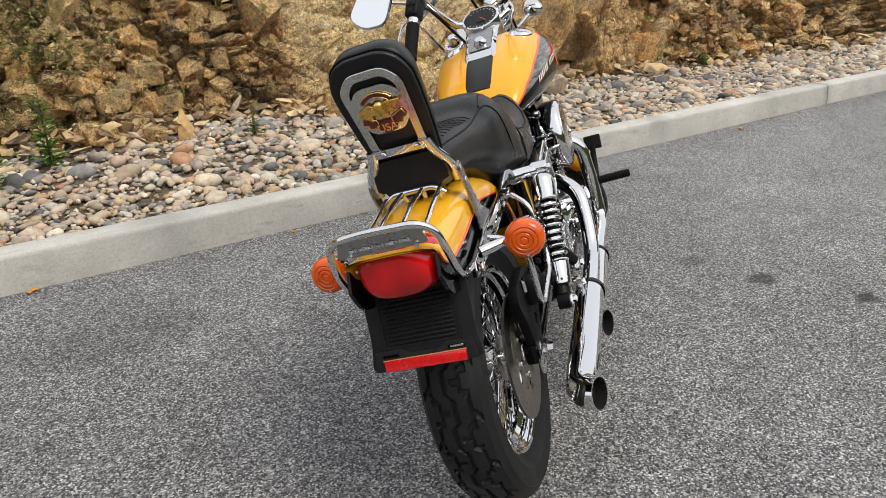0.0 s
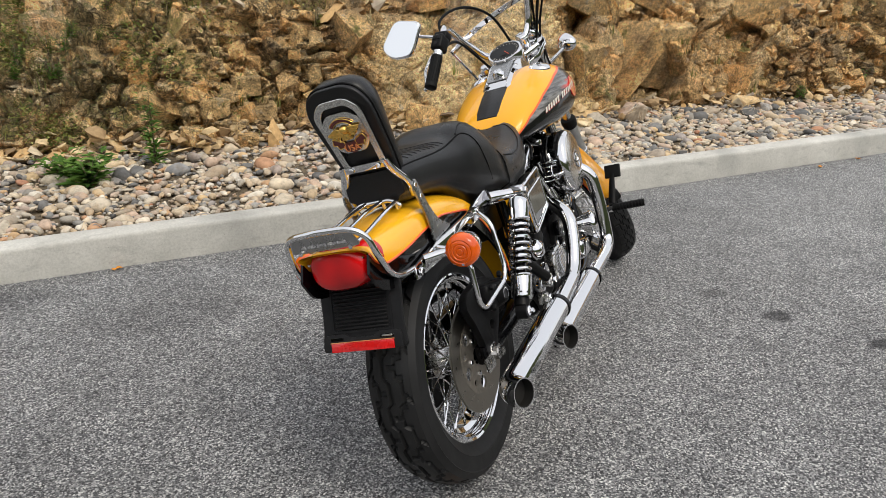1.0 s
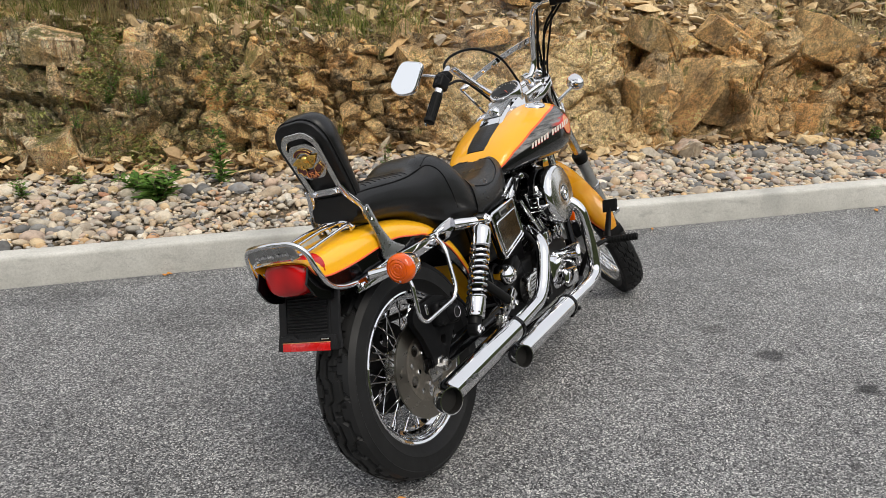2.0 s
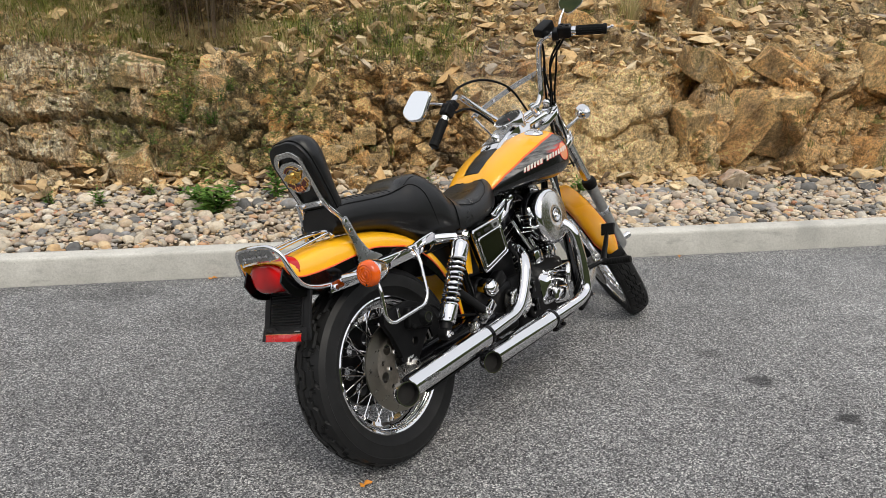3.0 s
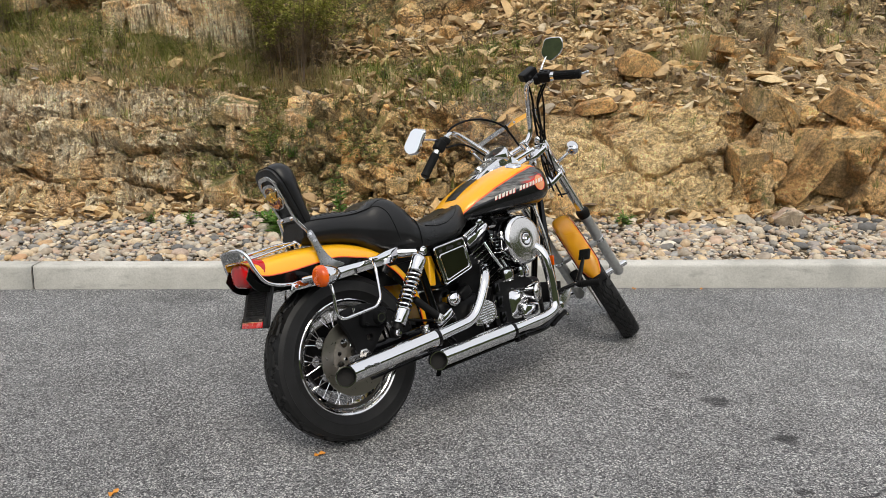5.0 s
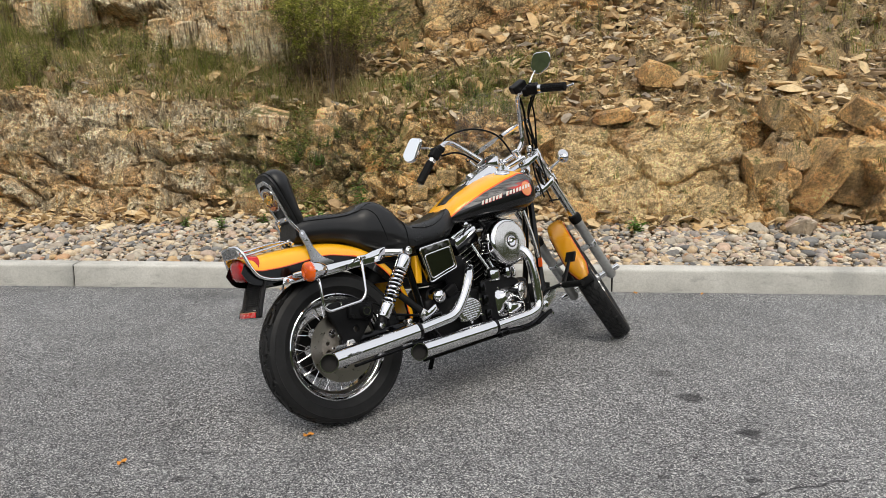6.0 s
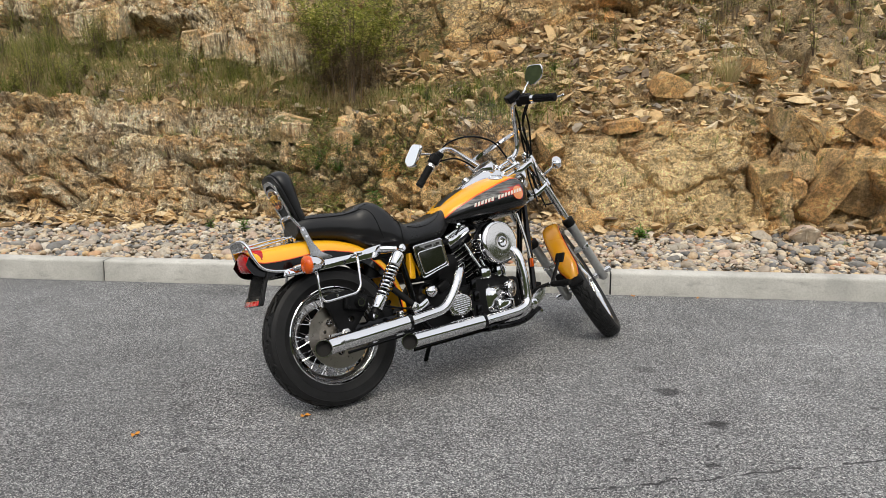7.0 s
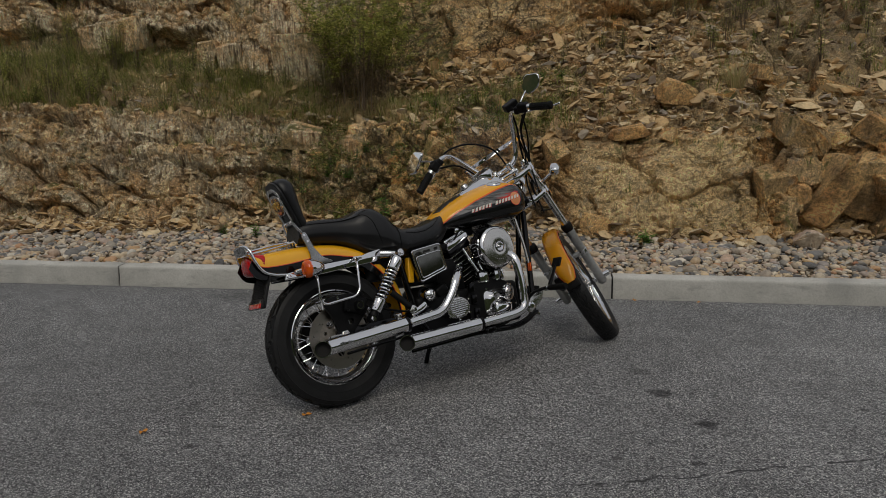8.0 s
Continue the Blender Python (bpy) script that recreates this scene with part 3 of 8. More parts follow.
# ---- large rocks at the foot and set into the face ----
def boulder(x, y, z, size, seed, tilt, material, label, name="boulder"):
    r = random.Random(seed)
    split = material is ROCK_BLOCK
    bm = bmesh.new()
    if split:
        for k in range(8):
            p = Vector((1 if k & 1 else -1, 1 if k & 2 else -1, 1 if k & 4 else -1))
            p = Vector([c * r.uniform(0.5, 0.95) for c in p])
            bm.verts.new([c * q for c, q in zip(p, size)])
            for _ in range(r.randrange(3)):
                o = Vector([c * r.uniform(0.55, 1.05) for c in p])
                o[r.randrange(3)] *= r.uniform(0.1, 0.6)
                bm.verts.new([c * q * 1.12 for c, q in zip(o, size)])
    else:
        for _ in range(16):
            d = Vector((r.uniform(-1, 1), r.uniform(-1, 1), r.uniform(-1, 1))).normalized() * r.uniform(0.85, 1.05)
            bm.verts.new((d.x * size[0], d.y * size[1], d.z * size[2]))
    res = bmesh.ops.convex_hull(bm, input=bm.verts[:])
    bmesh.ops.delete(bm, geom=[g for g in res["geom_interior"] if isinstance(g, bmesh.types.BMVert)], context="VERTS")
    bmesh.ops.bevel(bm, geom=bm.edges[:], offset=min(size) * (0.05 if split else 0.10), segments=2, affect="EDGES", profile=0.5)
    bmesh.ops.triangulate(bm, faces=bm.faces[:])
    bmesh.ops.subdivide_edges(bm, edges=bm.edges[:], cuts=3 if split else 2, use_grid_fill=True)
    for v in bm.verts:
        v.co += v.co.normalized() * min(size) * (0.085 if split else 0.10) * noise.fractal(v.co * ((3.0 if split else 2.2) / min(size)) + Vector((seed, 0, 0)), 0.8, 2.0, 5)
    me = bpy.data.meshes.new(name)
    bmesh.ops.recalc_face_normals(bm, faces=bm.faces[:])
    bm.to_mesh(me)
    bm.free()
    me.materials.append(material)
    me.polygons.foreach_set("use_smooth", [True] * len(me.polygons))
    me.set_sharp_from_angle(angle=radians(24))
    ob = new(name, me)
    ob.matrix_world = pose(x, y, z, *tilt)
    return tagged(ob, label, "boulder", "boulders of the bank")


for x, y, z, size, seed, tilt, dark, label in (
        (5.46, 1.22, 0.22, (0.17, 0.12, 0.12), 3, (8, 10, 20), 2, "dark grey boulder standing among river pebbles"),
        (6.62, 1.16, 0.24, (0.19, 0.11, 0.055), 4, (4, 5, 10), 1, "flat pale boulder lying on smaller stones"),
        (6.50, 1.00, 0.17, (0.09, 0.08, 0.07), 5, (0, 10, 50), 2, "rounded grey boulder on the gravel"),
        (6.78, 1.10, 0.17, (0.10, 0.08, 0.07), 6, (10, 0, 80), 2, "rounded grey boulder on the gravel"),
        (4.95, 1.16, 0.19, (0.12, 0.08, 0.06), 7, (5, 8, 30), 1, "tan block resting on the gravel"),
        (5.14, 1.24, 0.20, (0.11, 0.09, 0.055), 8, (0, 6, 10), 2, "flat grey stone on the gravel"),
        (5.75, 1.75, 0.55, (0.17, 0.22, 0.46), 9, (18, 24, 6), 0, "tall leaning slab of brown rock"),
        (6.12, 1.78, 0.62, (0.24, 0.24, 0.40), 10, (20, 20, -8), 0, "grey streaked rock slab in the face"),
        (5.28, 1.72, 0.52, (0.20, 0.20, 0.42), 11, (16, -14, 14), 0, "rusty brown block beside the tan slab"),
        (5.60, 2.10, 1.05, (0.28, 0.24, 0.17), 12, (12, 18, 20), 0, "angular tan block on the lip of the face"),
        (6.35, 1.98, 1.02, (0.34, 0.20, 0.13), 13, (14, 26, -12), 0, "tilted brown slab on the lip of the face"),
        (6.95, 1.58, 0.34, (0.25, 0.20, 0.19), 14, (10, 12, 24), 0, "brown block at the foot of the face"),
        (7.3, 1.85, 0.95, (0.42, 0.30, 0.22), 15, (8, 20, 8), 0, "broad brown block of the upper face"),
        (4.05, 2.10, 1.06, (0.22, 0.14, 0.07), 16, (6, -6, 6), 0, "flat tan block on the ledge"),
        (4.42, 2.02, 1.05, (0.11, 0.09, 0.08), 17, (6, 10, 60), 0, "small brown block on the ledge"),
        (5.42, 2.92, 1.62, (0.12, 0.11, 0.10), 18, (5, 8, 20), 0, "reddish block on the talus"),
        (4.62, 2.75, 1.42, (0.26, 0.17, 0.14), 19, (12, 10, 10), 0, "rounded ochre block in the talus"),
        (3.75, 1.52, 0.26, (0.15, 0.13, 0.13), 20, (0, 10, 40), 0, "orange-brown block on the gravel"),
        (2.22, 1.95, 0.36, (0.17, 0.15, 0.16), 23, (10, 0, 30), 0, "brown block with a split front"),
        (2.15, 1.62, 0.24, (0.12, 0.10, 0.09), 26, (0, 10, 30), 0, "orange block at the foot of the face"),
        (2.45, 1.58, 0.21, (0.10, 0.08, 0.06), 27, (5, 0, 80), 0, "tan block at the foot of the face"),
        (0.72, 1.86, 0.33, (0.24, 0.17, 0.19), 28, (10, -14, 10), 0, "mossy boulder at the foot of the face"),
        (0.48, 3.42, 1.86, (0.44, 0.30, 0.40), 29, (8, 4, 8), 0, "large pale block of the upper outcrop"),
        (-0.20, 3.42, 1.84, (0.18, 0.20, 0.16), 30, (5, 8, 20), 0, "broken block of the upper outcrop"),
        (-0.50, 3.46, 1.90, (0.17, 0.18, 0.20), 41, (5, -6, 10), 0, "upright pale block of the upper outcrop"),
        (-0.80, 3.50, 1.92, (0.15, 0.18, 0.24), 42, (6, 8, 12), 0, "upright cracked block of the upper outcrop"),
        (-0.02, 3.56, 2.12, (0.15, 0.18, 0.18), 43, (4, 14, 8), 0, "tilted tan block on the upper outcrop"),
        (0.24, 3.60, 2.24, (0.22, 0.20, 0.10), 44, (4, 4, 4), 0, "flat pale block on the upper outcrop"),
        (0.72, 3.62, 2.26, (0.20, 0.20, 0.17), 45, (6, -20, 14), 0, "orange-stained block beside the bush"),
        (-2.15, 3.66, 2.16, (0.50, 0.30, 0.26), 31, (5, -6, 6), 0, "pale striped outcrop above the grass"),
        (2.35, 3.66, 1.72, (0.16, 0.12, 0.07), 46, (10, 8, 30), 0, "pale slab fallen at the foot of the upper cliff"),
        (2.72, 3.72, 1.78, (0.13, 0.10, 0.08), 47, (4, -12, 60), 0, "pale slab fallen at the foot of the upper cliff"),
        (2.05, 3.55, 1.66, (0.12, 0.10, 0.06), 48, (8, 10, 10), 0, "pale slab fallen at the foot of the upper cliff"),
        (5.58, 3.05, 1.52, (0.14, 0.12, 0.10), 49, (4, 6, 20), 0, "brown block in the talus beside the grass clump"),
        (5.05, 2.72, 1.36, (0.16, 0.13, 0.11), 50, (8, -10, 40), 0, "brown block in the talus beside the grass clump"),
        (6.15, 2.85, 1.42, (0.26, 0.16, 0.09), 51, (8, 16, 10), 0, "flat tilted slab in the talus"),
        (3.62, 2.30, 1.10, (0.18, 0.13, 0.06), 52, (4, 6, 14), 0, "flat tan slab lying on the ledge"),
        (0.72, 2.46, 1.02, (0.26, 0.22, 0.15), 53, (14, 10, 12), 0, "rounded tan block on the lip of the face"),
        (1.30, 2.30, 0.88, (0.17, 0.16, 0.16), 54, (14, 14, -6), 0, "rusty tan block below the bush")):
    boulder(x, y, z, size, seed, tilt, (ROCK_BLOCK, CHIP, PEBBLE)[dark], label)

# ---- unseen dark ridge, added round the open side to darken reflections and skylight ----
ridge_v, ridge_f = [], []
for k in range(241):
    t = math.pi * (0.97 + 1.06 * k / 240)
    hgt = 16.5 + 3.0 * noise.noise((k * 0.13, 0, 3)) + 2.2 * noise.noise((k * 0.55, 5, 3)) + 1.2 * noise.noise((k * 1.7, 9, 3))
    ridge_v += [(3 + 46 * math.cos(t), 46 * math.sin(t), -1), (3 + 48 * math.cos(t), 48 * math.sin(t), hgt * 0.6), (3 + 52 * math.cos(t), 52 * math.sin(t), hgt)]
    if k:
        a = (k - 1) * 3
        ridge_f += [(a, a + 3, a + 4, a + 1), (a + 1, a + 4, a + 5, a + 2)]
_k = Mat("added_ridge", 0.95)
_k.set("Base Color", _k.ramp(_k.noise(0.5, 6, 0.7, world=True), (0.3, (0.02, 0.03, 0.01)), (0.55, (0.06, 0.075, 0.025)), (0.75, (0.12, 0.10, 0.04))))
tagged(new("backdrop", mesh_np("backdrop", ridge_v, ridge_f, _k.m, True)), "unseen dark green ridge added on the open side for dark chrome reflections", "woods", kind="structure")

# ---- motorcycle: materials ----
def mat_plain(name, color, rough, metal=0.0, coat=0.0, grain=0.0, size=60.0, bump=0.0, ior=1.5):
    k = Mat(name, rough, metal, color)
    if grain:
        n = k.noise(size, 5, 0.6)
        k.set("Base Color", k.mix(1.0, color, k.ramp(n, (0.3, 1 - grain), (0.7, 1 + grain)), "MULTIPLY"))
        k.set("Roughness", k.ramp(k.noise(size * 0.3, 4, 0.6), (0.3, max(0.02, rough * 0.75)), (0.7, min(1, rough * 1.3))))
    if bump:
        k.bump(k.noise(size * 4, 3, 0.6), bump, 0.002)
    if max(color) < 0.03 and not metal:
        k.set("Specular IOR Level", 0.13)
    if coat:
        k.set("Coat Weight", coat).set("Coat Roughness", 0.03)
    return k.m


def mat_chrome(name, color, rough, spots=0.04):
    k = Mat(name, rough, 1.0, color)
    k.set("Roughness", k.ramp(k.noise(35.0, 5, 0.65), (0.35, rough), (0.75, rough + spots)))
    return k.m


def mat_brushed(name):
    k = Mat(name, 0.3, 1.0, (0.62, 0.60, 0.57))
    rings = k.node("TexNoise", 0, Vector=k.place((2, 60, 2)), Scale=30.0, Detail=3.0)
    k.set("Roughness", k.ramp(rings, (0.3, 0.15), (0.7, 0.24)))
    return k.m


def mat_leather():
    k = Mat("black_leather", 0.36, 0, (0.0045, 0.0045, 0.005))
    k.set("Specular IOR Level", 0.42)
    k.set("Roughness", k.ramp(k.noise(9.0, 4, 0.6), (0.3, 0.26), (0.7, 0.38)))
    h = k.math("ADD", k.noise(260.0, 3, 0.6), k.math("MULTIPLY", k.noise(16.0, 3, 0.5), 1.2))
    return k.bump(h, 0.22, 0.003).m


def mat_lens(name, dark, color):
    k = Mat(name, 0.06, 0, color)
    k.set("Coat Weight", 0.6).set("Coat Roughness", 0.02).set("Specular IOR Level", 0.35)
    k.set("Base Color", k.mix(k.ramp(k.noise(13.0, 1, 0.4), (0.35, 0.25), (0.65, 1.0)), dark, color))
    grid = k.node("TexVoronoi", 0, Vector=k.place(), Scale=330.0)
    return k.bump(grid, 0.12, 0.002).m


CHROME = mat_chrome("chrome", (0.72, 0.72, 0.73), 0.03)
STEEL = mat_chrome("polished_steel", (0.62, 0.61, 0.59), 0.16, 0.12)
BRUSHED = mat_brushed("brushed_steel")
ALLOY = mat_plain("satin_alloy", (0.48, 0.48, 0.47), 0.36, 0.9, grain=0.12)
YELLOW = mat_plain("yellow_paint", (0.88, 0.44, 0.012), 0.24, coat=0.6, grain=0.03, size=3.0)
ORANGE = mat_plain("orange_pinstripe", (0.78, 0.085, 0.012), 0.35, coat=0.6)
GLOSS = mat_plain("gloss_black", (0.002, 0.002, 0.0025), 0.10, coat=0.28)
SATIN = mat_plain("satin_black", (0.0055, 0.0055, 0.006), 0.40, grain=0.25, size=40, bump=0.08)
PLASTIC = mat_plain("black_plastic", (0.014, 0.014, 0.015), 0.45, grain=0.2, size=50, bump=0.12)
RUBBER = mat_plain("tyre_rubber", (0.0095, 0.0095, 0.010), 0.55, grain=0.3, size=14, bump=0.2)
GRIP = mat_plain("rubber_grip", (0.006, 0.006, 0.006), 0.55, bump=0.1)
LEATHER = mat_leather()
RED_LENS, AMBER = mat_lens("red_lens", (0.20, 0.0005, 0.002), (0.66, 0.004, 0.006)), mat_lens("amber_lens", (0.46, 0.040, 0.001), (0.80, 0.12, 0.003))
CARRIER = mat_plain("cast_carrier", (0.30, 0.27, 0.23), 0.42, 0.9, grain=0.2)
# dimmed copy of the chrome: dark reflections of the ground put into its colour
DIMMED = mat_chrome("dimmed_chrome", (0.36, 0.36, 0.36), 0.24, 0.10)
RED_FILM = mat_plain("red_reflector", (0.62, 0.004, 0.006), 0.25, coat=0.8, grain=0.15, size=90)
DISC = mat_chrome("brake_steel", (0.27, 0.245, 0.21), 0.26, 0.14)
GOLD = mat_plain("gilt_metal", (0.80, 0.52, 0.14), 0.28, 1.0, grain=0.3, size=120)
MAROON = mat_plain("maroon_enamel", (0.10, 0.012, 0.010), 0.35, coat=0.5)
MIRROR = mat_plain("mirror_glass", (0.85, 0.86, 0.87), 0.01, 1.0)
CREAM = mat_plain("cream_print", (0.72, 0.68, 0.60), 0.35, coat=0.5)
PEACH = mat_plain("peach_print", (0.72, 0.27, 0.10), 0.35, coat=0.6)
SCARLET = mat_plain("scarlet_print", (0.62, 0.02, 0.012), 0.35, coat=0.6)
DIAL = mat_plain("dial_face", (0.012, 0.013, 0.014), 0.35)
# chrome whose dull olive reflections are put into the base colour
DARKENED = mat_chrome("darkened_chrome", (0.17, 0.168, 0.155), 0.05, 0.03)
RUBBER.node_tree.nodes["Principled BSDF"].inputs["Specular IOR Level"].default_value = 0.30
INNER = mat_plain("near_black_metal", (0.012, 0.011, 0.010), 0.7, 0.3)
_k = Mat("clear_sheet", 0.03, 0, (0.9, 0.9, 0.9))
_thin, _both = _k.t.nodes.new("ShaderNodeBsdfTransparent"), _k.t.nodes.new("ShaderNodeMixShader")
_both.inputs[0].default_value = 0.06
_k.t.links.new(_thin.outputs[0], _both.inputs[1])
_k.t.links.new(_k.b.outputs[0], _both.inputs[2])
_k.t.links.new(_both.outputs[0], _k.t.nodes["Material Output"].inputs[0])
CLEAR = _k.m


# ---- motorcycle: mesh helpers ----
def part(name, bm, material, parent, label="", m=None, angle=38):
    me = bpy.data.meshes.new(name)
    bmesh.ops.recalc_face_normals(bm, faces=bm.faces[:])
    bm.to_mesh(me)
    bm.free()
    me.materials.append(material)
    me.polygons.foreach_set("use_smooth", [True] * len(me.polygons))
    me.set_sharp_from_angle(angle=radians(angle))
    ob = new(name, me)
    ob.parent = parent
    if m is not None:
        ob.matrix_basis = m
    return tagged(ob, label)


def again(ob, m, parent=None):
    twin = ob.copy()
    scene.collection.objects.link(twin)
    twin.parent = parent or ob.parent
    twin.matrix_basis = m
    return twin


def aim(p, d, up=(0, 0, 1)):
    """A frame at p whose z axis runs along d."""
    z = Vector(d).normalized()
    u = Vector(up) if abs(z.dot(Vector(up))) < 0.98 else Vector((1, 0, 0))
    x = u.cross(z).normalized()
    return Matrix.Translation(p) @ Matrix((x, z.cross(x), z)).transposed().to_4x4()


def rounded(pts, r, n=5, closed=False):
    """A polyline with its corners rounded."""
    pts = [Vector(p) for p in pts]
    if not r:
        return pts
    out = []
    for i, p in enumerate(pts):
        if not closed and i in (0, len(pts) - 1):
            out.append(p)
            continue
        a, b = pts[i - 1], pts[(i + 1) % len(pts)]
        da, db = (a - p), (b - p)
        q = min(r, da.length * 0.48, db.length * 0.48)
        a, b = p + da.normalized() * q, p + db.normalized() * q
        for k in range(n + 1):
            t = k / n
            out.append(a * (1 - t) ** 2 + p * 2 * t * (1 - t) + b * t * t)
    return out


def loft(bm, rings, caps=True, closed=True):
    rows = [[bm.verts.new(p) for p in ring] for ring in rings]
    for a, b in zip(rows, rows[1:]):
        n = len(a)
        for i in range(n if closed else n - 1):
            bm.faces.new((a[i], a[(i + 1) % n], b[(i + 1) % n], b[i]))
    if caps:
        bm.faces.new(rows[0])
        bm.faces.new(rows[-1])
    return bm


def tube(pts, r, fillet=0.0, n=12, closed=False, bm=None, caps=True, flat=1.0):
    """A round bar along a line. r: one radius, or one for each end."""
    bm = bm or bmesh.new()
    pts = rounded(pts, fillet, 6, closed)
    m = len(pts)
    rings, side = [], None
    for i, p in enumerate(pts):
        a, b = (pts[i - 1], pts[(i + 1) % m]) if closed else (pts[max(0, i - 1)], pts[min(m - 1, i + 1)])
        d = (b - a).normalized()
        if side is None:
            side = d.cross(Vector((0, 0, 1)) if abs(d.z) < 0.9 else Vector((1, 0, 0))).normalized()
        side = (side - d * side.dot(d)).normalized()
        up = d.cross(side)
        q = r if isinstance(r, (int, float)) else r[0] + (r[1] - r[0]) * i / (m - 1)
        rings.append([p + (side * math.cos(t) + up * flat * math.sin(t)) * q for t in [2 * math.pi * k / n for k in range(n)]])
    if closed:
        rings.append(rings[0])
    loft(bm, rings, caps and not closed)
    if closed:
        bmesh.ops.remove_doubles(bm, verts=bm.verts[:], dist=1e-6)
    return bm


def spin(profile, m, n=48, bm=None, ring=False, arc=None):
    """A body of revolution round the z axis of m. profile: rows of radius, height."""
    bm = bm or bmesh.new()
    rings = []
    steps = n if arc is None else n + 1
    for k in range(steps):
        t = 2 * math.pi * k / n if arc is None else arc[0] + (arc[1] - arc[0]) * k / n
        rings.append([m @ Vector((r * math.cos(t), r * math.sin(t), h)) for r, h in profile])
    if arc is None:
        rings.append(rings[0])
    loft(bm, rings, arc is not None and ring, ring)
    bmesh.ops.remove_doubles(bm, verts=bm.verts[:], dist=1e-6)
    return bm


def box(size, m, bevel=0.0, seg=2, bm=None):
    bm = bm or bmesh.new()
    made = bmesh.ops.create_cube(bm, size=1.0, matrix=m @ Matrix.Diagonal((*size, 1)))["verts"]
    if bevel:
        edges = {e for v in made for e in v.link_edges}
        bmesh.ops.bevel(bm, geom=list(edges), offset=bevel, segments=seg, affect="EDGES", profile=0.6)
    return bm


def slab(outline, m, thick, holes=(), bevel=0.0, seg=2, bm=None):
    """A plate in the xy plane of m, cut through by holes, from z = 0 to thick."""
    own = bmesh.new()
    edges = []
    for loop in (outline, *holes):
        vs = [own.verts.new((p[0], p[1], 0)) for p in loop]
        edges += [own.edges.new((vs[i - 1], vs[i])) for i in range(len(vs))]
    if holes:
        bmesh.ops.triangle_fill(own, edges=edges, use_beauty=True)
    else:
        own.faces.new(own.verts[:])
    rims = [e for e in own.edges if e.is_boundary]
    made = bmesh.ops.extrude_face_region(own, geom=own.faces[:])["geom"]
    bmesh.ops.translate(own, verts=[g for g in made if isinstance(g, bmesh.types.BMVert)], vec=(0, 0, thick))
    bmesh.ops.recalc_face_normals(own, faces=own.faces[:])
    if bevel:
        sharp = [e for e in own.edges if len(e.link_faces) == 2 and e.calc_face_angle(0) > 0.9 and abs((e.verts[0].co - e.verts[1].co).z) < 1e-6]
        bmesh.ops.bevel(own, geom=sharp, offset=bevel, segments=seg, affect="EDGES", profile=0.6)
    own.transform(m)
    if bm is None:
        return own
    tmp = bpy.data.meshes.new("tmp")
    own.to_mesh(tmp)
    own.free()
    bm.from_mesh(tmp)
    bpy.data.meshes.remove(tmp)
    return bm


def circle(cx, cy, r, n=20):
    return [(cx + r * math.cos(2 * math.pi * k / n), cy + r * math.sin(2 * math.pi * k / n)) for k in range(n)]


def soft(outline, r, n=5):
    return [(p.x, p.y) for p in rounded([(x, y, 0) for x, y in outline], r, n, True)]


def spline(rows, n):
    """Rows of numbers, resampled smoothly to n rows."""
    a = np.array(rows, float)
    d = np.r_[0, np.cumsum(np.linalg.norm(np.diff(a, axis=0), axis=1))]
    tan = np.gradient(a, d, axis=0)
    out = []
    for s in np.linspace(0, d[-1], n):
        i = min(int(np.searchsorted(d, s, "right")) - 1, len(d) - 2)
        h = d[i + 1] - d[i]
        t = (s - d[i]) / h
        out.append(a[i] * (2 * t**3 - 3 * t**2 + 1) + tan[i] * h * (t**3 - 2 * t**2 + t) + a[i + 1] * (3 * t**2 - 2 * t**3) + tan[i + 1] * h * (t**3 - t**2))
    return np.array(out)


def bolt(p, d, r=0.008, h=0.008, parent=None, material=None, m=None):
    b = spin([(0, h), (r * 0.75, h), (r, h * 0.7), (r, 0), (0, 0)], aim(p, d), 6)
    return part("bolt", b, material or CHROME, parent, m=m)


# ---- motorcycle: x ahead, y to its left, z up from where the rear tyre stands; it leans on its side stand ----
bike = new("motorcycle")
BIKE = pose(2.3726, -1.977, 0.002, -16.7, 0, 41.8)
bike.matrix_world = BIKE
tagged(bike, "yellow and black cruiser motorcycle with chrome pipes leaning on asphalt", "motorcycle")
STEER = pose(1.273, 0, 0.881, 0, -30.5, 0) @ pose(0, 0, 0, 0, 0, 46.05)
REAR = aim((0, 0, 0.32), (0, -1, 0))


